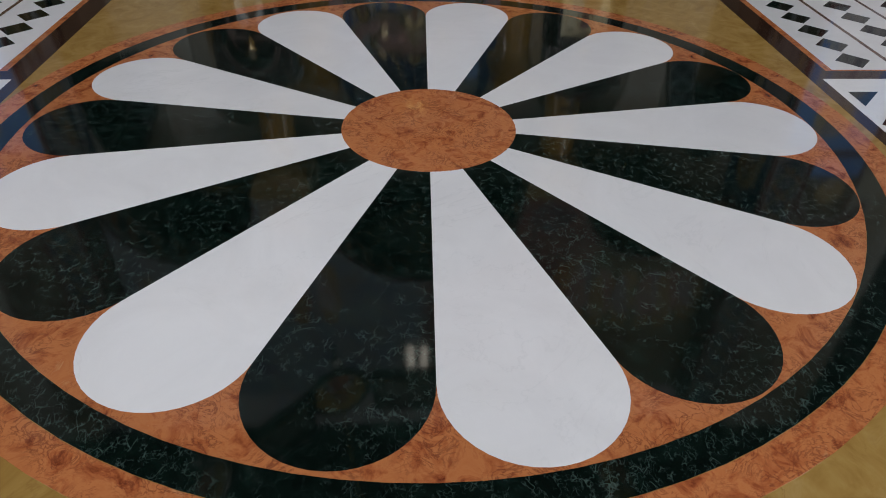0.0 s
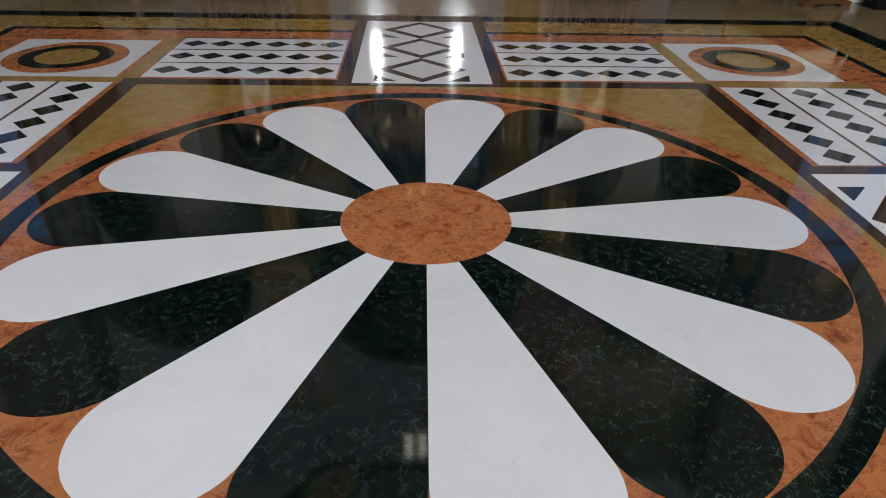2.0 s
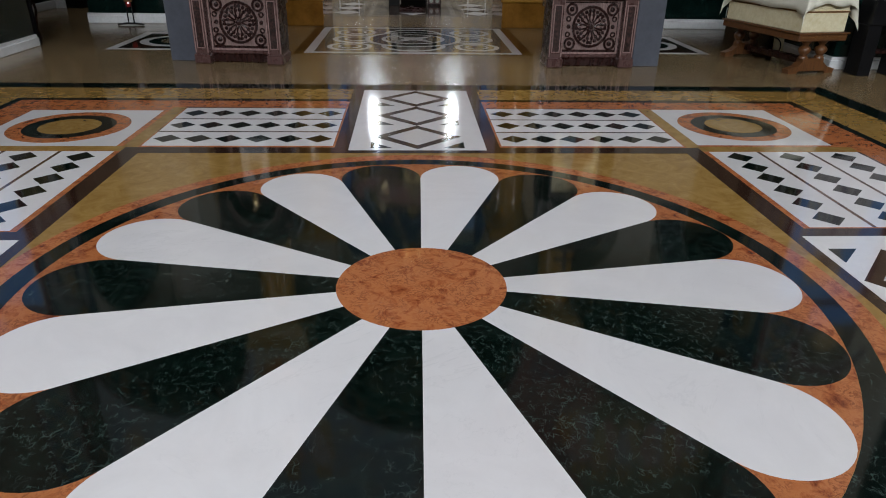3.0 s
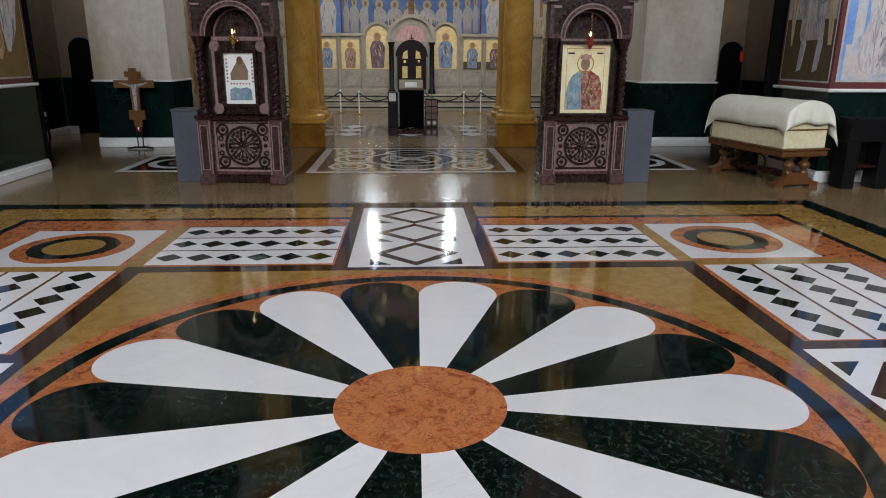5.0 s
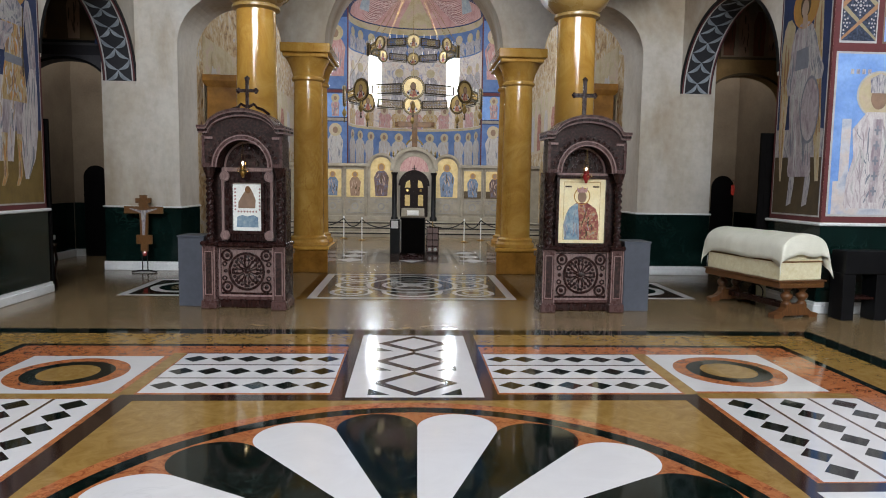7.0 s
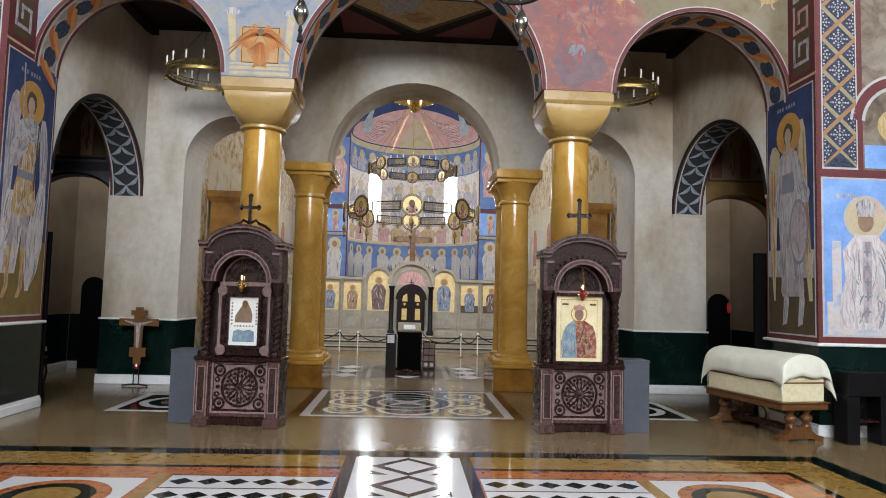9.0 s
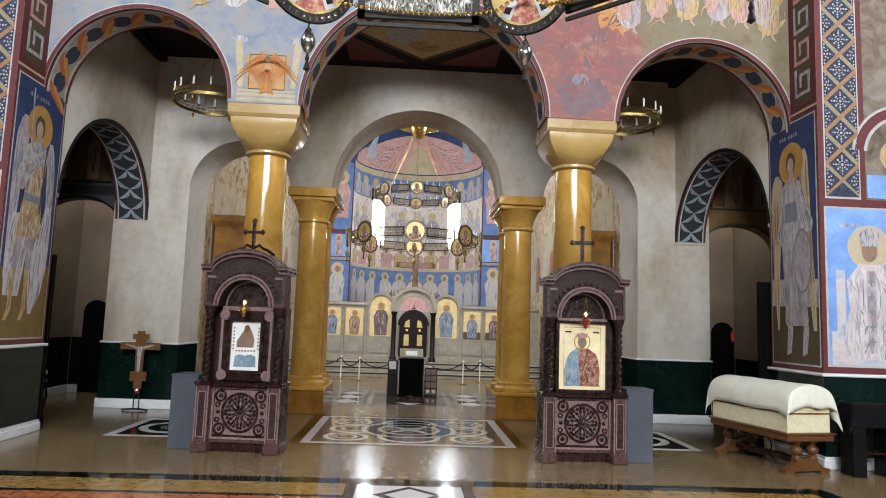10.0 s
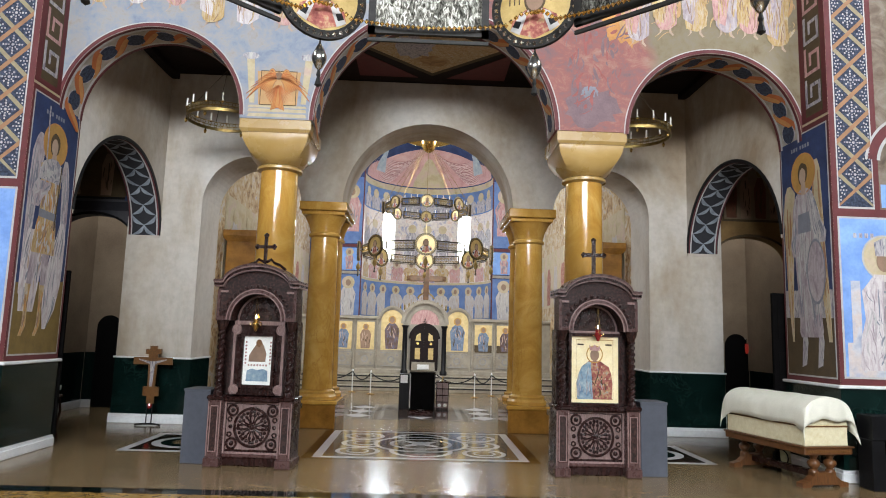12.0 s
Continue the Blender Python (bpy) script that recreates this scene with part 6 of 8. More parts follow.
part("painted_shape", prism(bm_new(), [(-0.03, 0.74), (0.02, 0.74), (0.035, 1.0), (0.05, 1.17), (0.26, 1.245), (0.26, 1.265), (0.04, 1.22), (-0.04, 1.22), (-0.26, 1.265), (-0.26, 1.245), (-0.05, 1.17), (-0.035, 1.0)], 0.02, 0.026, fm), ROBE_PALE, t, "pale plain painted shape")
part("oil_lamp", lathe(bm_new(), [(0.03, 0.33), (0.05, 0.38), (0.04, 0.42)], 12), FLAME_GLASS, t)
for x in (-0.05, 0.05):
    part("stand_rod", tube(bm_new(), [(x, 0, 0.02), (x, 0, 0.45)], 0.012), BLACK, t)
part("stand_foot", tube(bm_new(), [(-0.24, -0.05, 0.02), (-0.1, 0, 0.035), (0.1, 0, 0.035), (0.24, -0.05, 0.02)], 0.02), BLACK, t)

# reliquary under a cloth on carved trestles
t = thing("reliquary", "cream reliquary casket under a white satin cloth on carved wooden trestles", "casket", pose(5.46, 5.92, 0, 0, 0, 11))
HW, L = 0.37, 1.66
def rel_leg(y):
    foot = part("trestle_foot", prism(bm_new(), [(-0.36, 0), (-0.23, 0), (-0.20, 0.035), (0.20, 0.035), (0.23, 0), (0.36, 0), (0.37, 0.06), (0.25, 0.09), (0.17, 0.15), (0.17, 0.20), (-0.17, 0.20), (-0.17, 0.15), (-0.25, 0.09), (-0.37, 0.06)], -0.06, 0.06, pose(0, y, 0, 90, 0, 0)), TRESTLE, t, "carved red-brown wood trestle")
    for s in (-1, 1):
        part("baluster", lathe(bm_new(), [(0.065, 0.20), (0.06, 0.225), (0.04, 0.24), (0.075, 0.285), (0.085, 0.315), (0.075, 0.34), (0.035, 0.37), (0.045, 0.39), (0.06, 0.41), (0.075, 0.44)], 14, pose(s * 0.13, y, 0)), TRESTLE, t, smooth=True)
rel_leg(0.12)
rel_leg(L - 0.12)
part("stretcher", bx(-0.05, 0.05, 0.12, L - 0.12, 0.10, 0.19, bevel=0.01), WOOD, t)
part("table_frame", bx(-HW - 0.01, HW + 0.01, -0.02, L, 0.44, 0.53, bevel=0.012), TRESTLE, t)
part("table_moulding", bx(-HW - 0.03, HW + 0.03, -0.04, L + 0.02, 0.53, 0.55, bevel=0.006), TRESTLE, t)
b = bm_new()
for i in range(18):
    box(b, -HW + 0.03 + 0.038 * i, -HW + 0.055 + 0.038 * i, -0.028, -0.02, 0.475, 0.50)
part("carved_beads", b, OCHRE_WOOD, t)
part("casket", bx(-HW + 0.02, HW - 0.02, 0.02, L - 0.02, 0.55, 0.86, bevel=0.01), CLOTH_GOLD, t, "cream brocade casket side")
part("casket_lid", prism(bm_new(), [(-HW + 0.02, 0.0), (HW - 0.02, 0.0)] + [((HW - 0.02) * math.cos(a), 0.30 * math.sin(a) ** 0.8) for a in np.linspace(0.08, math.pi - 0.08, 20)], -L + 0.03, -0.03, pose(0, 0, 0.86, 90, 0, 0)), CLOTH_GOLD, t, "arched cream casket lid")
part("casket_line", bx(-HW + 0.015, HW - 0.015, 0.015, L - 0.015, 0.80, 0.82), OCHRE_WOOD, t)
bmc = bm_new()
rows = []
NI, NJ, NE = 40, 28, 5


def cloth_row(v, hang):
    """One row across the casket; hang: how far it falls over the end, 0 on top."""
    y = -0.03 + (L + 0.06) * v
    row = []
    for i in range(NI + 1):
        u = 2 * i / NI - 1
        a = u * math.pi * 0.5
        top = 0.87 + 0.325 * max(0, math.cos(a)) ** 0.75
        fold = 0.008 * math.sin(19 * v + 3 * u) + 0.006 * math.sin(37 * v - 5 * u)
        low = (abs(u) ** 8) * (0.055 + 0.012 * math.sin(9 * v + 2 * u) + 0.11 * max(0, 1 - 9 * min(v, 1 - v)))
        fall = hang * (0.30 - 0.17 * u * u + 0.02 * math.sin(9 * u))
        out = (0.012 + 0.03 * hang * abs(math.sin(7 * u))) if hang else 0
        x = (HW + 0.02) * math.sin(a) * (1 + 0.05 * hang + 0.16 * hang * max(0, u) ** 4)
        row.append(bmc.verts.new((x + math.copysign(abs(fold), u), y + (-out if v < 0.5 else out), top - low - fall + fold * 0.3)))
    return row


for j in range(NE, 0, -1):
    rows.append(cloth_row(0.0, j / NE))
for j in range(NJ + 1):
    rows.append(cloth_row(j / NJ, 0.0))
for j in range(1, NE + 1):
    rows.append(cloth_row(1.0, j / NE))
for p, q in zip(rows, rows[1:]):
    for i in range(NI):
        bmc.faces.new((p[i], p[i + 1], q[i + 1], q[i]))
cl = tagged(obj("satin_cloth", bmc, CLOTH, pose(5.46, 5.92, 0.012, 0, 0, 11), True), "white satin cloth draped over the reliquary casket", "cloth")
sol = cl.modifiers.new("thick", "SOLIDIFY")
sol.thickness = 0.006
# black candle table by the pier
t = thing("candle_table", "black painted candle table with open legs", "table", pose(6.30, 5.78, 0))
part("top_box", bx(-0.3, 0.42, 0, 0.34, 0.66, 0.98, bevel=0.008), BLACK, t)
for x in (-0.26, 0.22):
    part("leg", bx(x - 0.05, x + 0.13, 0.02, 0.32, 0, 0.66, bevel=0.006), BLACK, t)
part("shelf", bx(-0.26, 0.36, 0.05, 0.3, 0.30, 0.33), WOOD, t)
# ---- painted decoration of the arcade ----


def painted_arch(xc, r, zs):
    part("red_arch_line", ring(bm_new(), r, r + 0.055, 0, 0.006, 0, 180, 48, on_wall(xc, YA0, zs, 0)), RED_LINE, wall_arcade, "dark red painted arch line")
    part("white_arch_line", ring(bm_new(), r + 0.055, r + 0.073, 0, 0.006, 0, 180, 48, on_wall(xc, YA0, zs, 0)), WHITE_LINE, wall_arcade)
    # soffit: dark ground with orange waves and blue roundels
    b = bm_new()
    n = 48
    rows = []
    for i in range(n + 1):
        a = math.pi * i / n
        rows.append([b.verts.new((xc + q * math.cos(a), y, zs + q * math.sin(a))) for y, q in ((YA0 + 0.004, r - 0.001), (YA1 - 0.004, r - 0.001), (YA1 - 0.004, r - 0.006), (YA0 + 0.004, r - 0.006))])
    for p, q in zip(rows, rows[1:]):
        for j in range(4):
            b.faces.new((p[j], q[j], q[(j + 1) % 4], p[(j + 1) % 4]))
    part("soffit_ground", b, SOFFIT, wall_arcade, "grey-green painted soffit with orange waves and blue roundels")
    for y, w, mt in ((YA0 + 0.035, 0.03, RED_LINE), (YA1 - 0.035, 0.03, RED_LINE), (YA0 + 0.10, 0.02, WHITE_LINE), (YA1 - 0.10, 0.02, WHITE_LINE)):
        b = bm_new()
        rows = []
        for i in range(n + 1):
            a = math.pi * i / n
            rows.append([b.verts.new((xc + q * math.cos(a), yy, zs + q * math.sin(a))) for yy, q in ((y - w, r - 0.007), (y + w, r - 0.007), (y + w, r - 0.011), (y - w, r - 0.011))])
        for p, q in zip(rows, rows[1:]):
            for j in range(4):
                b.faces.new((p[j], q[j], q[(j + 1) % 4], p[(j + 1) % 4]))
        part("soffit_line", b, mt, wall_arcade)
    cells = max(6, round(math.pi * r / 0.46))
    ym = (YA0 + YA1) / 2
    for i in range(cells):
        a = math.pi * (i + 0.5) / cells
        m = Matrix.Translation((xc + (r - 0.008) * math.cos(a), ym, zs + (r - 0.008) * math.sin(a))) @ Matrix.Rotation(-a - math.pi / 2, 4, "Y")
        part("roundel_ring", disc(bm_new(), 0.18, 0, 0.005, 20, m), ROBE_PALE, wall_arcade)
        part("blue_roundel", disc(bm_new(), 0.16, 0, 0.008, 20, m), ROUNDEL, wall_arcade)
        da = math.pi / cells
        for sgn in (-1, 1):
            b = bm_new()
            rows = []
            for u in np.linspace(-1, 1, 13):
                aa = a + da * 0.5 + da * 0.52 * u * 0.95
                yy = ym + 0.17 * math.sin(u * math.pi / 2) * (1 if i % 2 else 1)
                wv = 0.135 * (1 - u * u) + 0.012
                if sgn < 0:
                    wv *= 0.45
                    yy += 0.05
                rows.append([b.verts.new((xc + (r - (0.010 if sgn > 0 else 0.013)) * math.cos(aa), yv, zs + (r - (0.010 if sgn > 0 else 0.013)) * math.sin(aa))) for yv in (yy - wv, yy + wv)])
            for p, q in zip(rows, rows[1:]):
                b.faces.new((p[0], q[0], q[1], p[1]))
            part("orange_wave", b, WAVE if sgn > 0 else OCHRE_PALE, wall_arcade)


SOFFIT = surface("soffit_ground_paint", [(0.3, (0.22, 0.20, 0.16)), (0.7, (0.40, 0.36, 0.30))], 5.0, 0.8)
ROUNDEL = surface("slate_blue_paint", [(0.38, (0.006, 0.010, 0.026)), (0.62, (0.04, 0.055, 0.095))], 30.0, 0.8)
for xc, r, zs in ARCHES:
    painted_arch(xc, r, zs)


ROBE_CLOAK = surface("white_rose_cloak_paint", [(0.3, (0.36, 0.29, 0.30)), (0.5, (0.50, 0.45, 0.45)), (0.7, (0.60, 0.57, 0.56))], 5.0, 0.8, 0, 0, stretch=(3, 3, 0.7), warp=1.2)
ROSE_DEEP = plain("deep_rose_paint", (0.27, 0.085, 0.075), 0.8)
ROSE_GREY = plain("grey_rose_paint", (0.1725, 0.1125, 0.1237), 0.8)
FRESCO_PEACH = plain("peach_paint", (0.4480, 0.2640, 0.1200), 0.8)


def blob(w, h, seed, n=22, rough=0.25):
    rnd = random.Random(seed)
    pts = []
    for i in range(n):
        a = 2 * math.pi * i / n
        k = 1 + rough * (rnd.random() - 0.5)
        pts.append((w * k * math.cos(a), h * k * math.sin(a)))
    return pts


def robed(parent, m, h, robe_paint, mantle=None, halo=True, seed=0):
    """A plain standing robed shape, h high, in a picture plane."""
    rnd = random.Random(seed)
    w = h * 0.15
    j = [rnd.uniform(-0.02, 0.02) * h for _ in range(8)]
    rows = [(-0.02 * h, -w * 0.25 + j[0], w * 0.15), (0.01 * h, -w * 0.62 + j[1], w * 0.55 + j[4]), (h * 0.05, -w * 0.75, w * 0.80), (h * 0.30, -w * 0.85, w * 0.80), (h * 0.60, -w * 1.1 + j[2], w * 1.1 + j[3]), (h * 0.76, -w * 0.8, w * 0.8), (h * 0.81, -w * 0.3, w * 0.3)]
    for q, d in ((-0.38, -1), (0.32, 1)):
        x = w * q
        part("painted_foot", prism(bm_new(), [(x - 0.012 * h, 0.02 * h), (x - 0.010 * h, -0.05 * h), (x + d * 0.035 * h - 0.008 * h, -0.085 * h), (x + d * 0.035 * h + 0.008 * h, -0.075 * h), (x + 0.012 * h, -0.035 * h), (x + 0.012 * h, 0.02 * h)], -0.001, 0.001, m), FLESH_PALE, parent)
    robe(parent, m, rows, robe_paint, seed, (FLESH_PALE, FLESH, ROBE_GOLD), count=12, w=0.0055 * h)
    if mantle:
        part("painted_mantle", prism(bm_new(), [(-w * 0.9, h * 0.12), (-w * 0.1 + j[4], h * 0.05), (w * 0.35, h * 0.45), (w * 0.8, h * 0.73), (w * 0.2, h * 0.78), (-w * 0.7, h * 0.70), (-w * 1.1, h * 0.5)], 0.002, 0.0035, m), mantle, parent)
    if halo:
        part("halo", disc(bm_new(), h * 0.105, 0.004, 0.008, 24, m, 0, h * 0.89), OCHRE, parent)
    part("painted_head", disc(bm_new(), h * 0.05, 0.008, 0.011, 16, m, 0, h * 0.875, 1.3), FLESH, parent)


# seraph panel over the north column, clustered shapes elsewhere on the arcade
fm = on_wall(COLX[-1] + 0.02, YA0, ZS - 5.25, 0)
part("orange_panel", prism(bm_new(), [(-0.30, 5.48), (0.30, 5.48), (0.34, 6.02), (-0.34, 6.02)], 0, 0.006, fm), FRESCO_PEACH, wall_arcade, "orange painted panel with a winged shape")
rnd = random.Random(3)
for q, (mt, cnt, w) in enumerate(((OCHRE_DIM, 20, 0.020), (WAVE, 22, 0.011), (OCHRE_PALE, 20, 0.010))):
    b = bm_new()
    for s in (-1, 1):
        for i in range(cnt):
            u = (i + rnd.random()) / cnt
            if i % 3 == 0:
                x1, z1, x0, z0 = 0.14 + 0.36 * u, 6.04 - 0.50 * u, 0.04, 5.92
            elif i % 3 == 1:
                x1, z1, x0, z0 = 0.12 + 0.18 * u, 5.64 + 0.1 * u, 0.03, 5.88
            else:
                x1, z1, x0, z0 = -0.12 + 0.14 * u, 5.38 + 0.06 * u, 0.05, 5.80
            stroke(b, [(s * (x0 + (x1 - x0) * v), z0 + (z1 - z0) * v + 0.07 * math.sin(math.pi * v)) for v in np.linspace(0, 1, 6)], w, 0.006, 0.010 + 0.002 * q + 0.00004 * i, fm)
    tagged(part("painted_wing", b, mt, wall_arcade), "fine orange feather strokes", kind="stuff")
feather = bm_new()
for k in (-1, 1):
    for i in range(13):
        u = i / 12
        x1, z1 = 0.10 + 0.40 * u, 5.98 - 0.34 * u * u - (0.10 if i % 2 else 0.0)
        stroke(feather, [(k * (0.03 + (x1 - 0.03) * v), 5.90 + (z1 - 5.90) * v + 0.05 * math.sin(math.pi * v)) for v in np.linspace(0, 1, 6)], 0.006, 0.006, 0.0165, fm)
    for i in range(8):
        x1, z1 = 0.05 + 0.022 * i, 5.40 + 0.035 * i
        stroke(feather, [(k * x1 * v, 5.80 + (z1 - 5.80) * v) for v in np.linspace(0, 1, 5)], 0.005, 0.006, 0.0165, fm)
tagged(part("painted_feather", feather, WAVE, wall_arcade), "thin red-brown feather lines", kind="stuff")
part("panel_line", ring(bm_new(), 0.385, 0.40, 0, 0.0075, 45, 405, 4, fm @ pose(0, 5.75, 0)), EARTH, wall_arcade)
for s in (-1, 1):
    part("painted_post", prism(bm_new(), [(s * 0.36, 5.50), (s * 0.44, 5.50), (s * 0.52, 6.22), (s * 0.40, 6.22)][::s], 0, 0.005, fm), FRESCO_SAND, wall_arcade)
    part("painted_capital", disc(bm_new(), 0.13, 0, 0.006, 20, fm, s * 0.46, 6.27, 0.45), ROBE_PALE, wall_arcade)
part("painted_disc", disc(bm_new(), 0.06, 0.0, 0.016, 18, fm, 0, 5.95), OCHRE_WOOD, wall_arcade)
for z, h in ((5.28, 0.05), (5.36, 0.05), (5.43, 0.035)):
    part("painted_step", prism(bm_new(), [(-0.46, z), (0.46, z), (0.44, z + h), (-0.44, z + h)], 0, 0.0035, fm), FRESCO_SAND, wall_arcade)
rnd = random.Random(4)
for i, x in enumerate((-5.35, -4.75, -4.15, -3.55, -3.0, -2.4, -1.8)):
    robed(wall_arcade, on_wall(x, YA0 - 0.001 - 0.012 * (i % 2), 6.88 + (0.12 if -5.4 < x < -3.6 else -0.14), 0), 1.5, (ROBE_GOLD, ROBE_CLOAK, ROBE_ROSE)[i % 3], (ROBE_CLOAK, None, ROBE_GOLD)[i % 3], seed=i)
for i, x in enumerate((3.3, 3.75, 4.25, 4.75, 5.15, 5.6)):
    robed(wall_arcade, on_wall(x, YA0 - 0.001 - 0.012 * (i % 2), 6.95 - (0.2 if x > 5.4 or x < 3.6 else 0.0), 0), 1.5, (ROBE_GOLD, ROBE_MAUVE, ROBE_ROSE)[(i + 1) % 3], (ROBE_ROSE, ROBE_GOLD, ROBE_MAUVE)[i % 3], seed=i + 20)
am = on_wall(0, YA0, 0, 0)
part("painted_rock", prism(bm_new(), [(x + 2.52, z + 5.58) for x, z in blob(0.46, 0.30, 81, 26, 0.5)], 0, 0.0006, am), ROSE_GREY, wall_arcade, "grey painted rock at the foot of the rose ground")
part("painted_rock", prism(bm_new(), [(x + 2.50, z + 5.80) for x, z in blob(0.16, 0.10, 82, 18, 0.5)], 0, 0.0009, am), STEEL, wall_arcade)
part("painted_flame", prism(bm_new(), [(x + 3.10, z + 7.05) for x, z in blob(0.34, 0.42, 83, 24, 0.6)], 0, 0.0006, am), OCHRE_PALE, wall_arcade, "orange painted glow")
part("painted_flame", prism(bm_new(), [(x + 3.22, z + 7.02) for x, z in blob(0.22, 0.30, 84, 20, 0.6)], 0, 0.0009, am), FRESCO_PEACH, wall_arcade)
# loose brushwork: rocks, drapery and scrolls in the spandrels
rnd = random.Random(17)
for q, (x0, x1, z0, z1, tones) in enumerate(((2.05, 3.2, 5.35, 7.2, (ROSE_DEEP, ROSE_GREY)), (3.1, 5.9, 6.80, 7.6, (ROBE_GOLD, FRESCO_PEACH)))):
    am = on_wall(0, YA0, 0, 0)
    for j, mt in enumerate(tones):
        b = bm_new()
        for i in range(60):
            x, z = rnd.uniform(x0, x1), rnd.uniform(z0, z1)
            near = min((abs(math.hypot(x - xc, z - zc) - 0) - rr for xc, rr, zc in ARCHES if z > zc), default=1)
            if near < 0.42:
                continue
            a, ln, bend = 1.15 + rnd.uniform(-0.5, 0.5) + 0.5 * math.sin(3 * x + 2 * z), rnd.uniform(0.06, 0.34), rnd.uniform(-0.05, 0.05)
            pts = [(x + ln * (u - 0.5) * math.cos(a) - bend * math.sin(math.pi * u) * math.sin(a), z + ln * (u - 0.5) * math.sin(a) + bend * math.sin(math.pi * u) * math.cos(a)) for u in np.linspace(0, 1, 6)]
            stroke(b, pts, rnd.choice((0.005, 0.008, 0.014, 0.028)), 0, 0.0008 + 0.0016 * j + 0.00002 * i, am)
        tagged(part("painted_brushwork", b, mt, wall_arcade), "loose faded brush strokes", kind="stuff")
PIER_FIELD = surface("grey_brown_fresco", [(0.30, (0.075, 0.050, 0.034)), (0.5, (0.165, 0.125, 0.090)), (0.7, (0.25, 0.215, 0.185))], 2.6, 0.8, 0, 0.05, 18, warp=1.2)
# ---- painted piers ----
for s in (-1, 1):
    XJ = JAMB[s]
    pier = bpy.data.objects["wall_pier_" + ("west" if s < 0 else "east")]
    # jamb: a tall panel with a standing winged shape
    jm = on_wall(s * (XJ - 0.001), (YP + YA1) / 2, 0, -s)
    hw = (YA1 - YP) / 2
    part("red_border", prism(bm_new(), [(-hw, 1.35), (hw, 1.35), (hw, 5.36), (-hw, 5.36)], 0, 0.003, jm), RED_LINE, pier)
    part("white_line", prism(bm_new(), [(-hw + 0.05, 1.42), (hw - 0.05, 1.42), (hw - 0.05, 5.28), (-hw + 0.05, 5.28)], 0.003, 0.005, jm), WHITE_LINE, pier)
    f = part("jamb_fresco", prism(bm_new(), [(-hw + 0.075, 1.445), (hw - 0.075, 1.445), (hw - 0.075, 5.255), (-hw + 0.075, 5.255)], 0.005, 0.007, jm), BLUE, pier, "deep blue fresco of a winged robed shape")
    part("painted_ground", prism(bm_new(), [(-hw + 0.075, 1.445), (hw - 0.075, 1.445), (hw - 0.075, 2.55), (-hw + 0.075, 2.45)], 0.007, 0.009, jm), EARTH if s > 0 else OLIVE, f)
    wm = jm @ pose(0.0, 0, 0.009)
    zh = 4.61
    if s > 0:
        part("painted_band", prism(bm_new(), [(-hw + 0.075, 2.34), (hw - 0.075, 2.30), (hw - 0.075, 2.72), (-hw + 0.075, 2.78)], 0.0, 0.001, wm), ROBE_PALE, f)
        wings = (([(1.95, -0.46, -0.42), (2.6, -0.54, -0.40), (3.4, -0.58, -0.34), (4.0, -0.60, -0.30), (4.35, -0.55, -0.26), (4.48, -0.47, -0.38)], 1), ([(1.95, 0.50, 0.58), (2.6, 0.40, 0.56), (3.4, 0.28, 0.50), (4.2, 0.22, 0.46), (4.6, 0.24, 0.44), (4.76, 0.30, 0.38)], 2))
        for rows, sd in wings:
            robe(f, wm, rows, FRESCO_SAND, sd, (OCHRE_DIM, ROBE_GOLD), 0.001, 12, 0.014, 0.05, "painted_wing")
    else:
        wings = (([(2.3, -0.56, -0.50), (3.0, -0.57, -0.40), (3.9, -0.58, -0.34), (4.40, -0.56, -0.26), (4.62, -0.48, -0.30), (4.70, -0.42, -0.34)], 3), ([(2.6, 0.40, 0.46), (3.4, 0.36, 0.54), (4.0, 0.30, 0.52), (4.3, 0.28, 0.46), (4.44, 0.32, 0.40)], 4))
        for rows, sd in wings:
            robe(f, wm, rows, ROBE_MAUVE, sd, (STEEL, ROBE_PALE), 0.001, 12, 0.014, 0.05, "painted_wing")
    part("halo", ring(bm_new(), 0.0, 0.325, 0.005, 0.007, n=32, m=wm @ pose(0, zh, 0)), OCHRE, f, "golden halo disc")
    part("halo_line", ring(bm_new(), 0.315, 0.335, 0.007, 0.009, n=32, m=wm @ pose(0, zh, 0)), OCHRE_PALE, f)
    part("painted_hair", prism(bm_new(), blob(0.135, 0.175, 61, 18, 0.18), 0.007, 0.009, wm @ pose(-0.01, zh + 0.0, 0)), EARTH, f)
    part("painted_head", disc(bm_new(), 0.088, 0.009, 0.010, 20, wm, -0.015, zh - 0.04, 1.5), FLESH_PALE, f)
    part("painted_neck", prism(bm_new(), [(-0.07, zh - 0.34), (0.07, zh - 0.34), (0.05, zh - 0.15), (-0.06, zh - 0.15)], 0.008, 0.0095, wm), FLESH_PALE, f)
    if s > 0:
        for q in (-0.12, 0.30):
            part("painted_foot", prism(bm_new(), [(q - 0.10, 1.56), (q + 0.02, 1.60), (q + 0.08, 1.95), (q + 0.05, 2.10), (q - 0.05, 2.05)], 0.001, 0.004, wm), ROBE_PALE, f)
        robe(f, wm, [(2.02, -0.20, 0.34), (2.10, -0.24, 0.38), (2.4, -0.22, 0.34), (2.9, -0.27, 0.28), (3.3, -0.30, 0.26), (3.6, -0.26, 0.24), (3.75, -0.24, 0.26), (4.05, -0.30, 0.30), (4.28, -0.22, 0.22), (4.36, -0.10, 0.10)], ROBE_MAUVE, 11, (STEEL, WHITE_LINE, WHITE_LINE), 0.005, 18, 0.011)
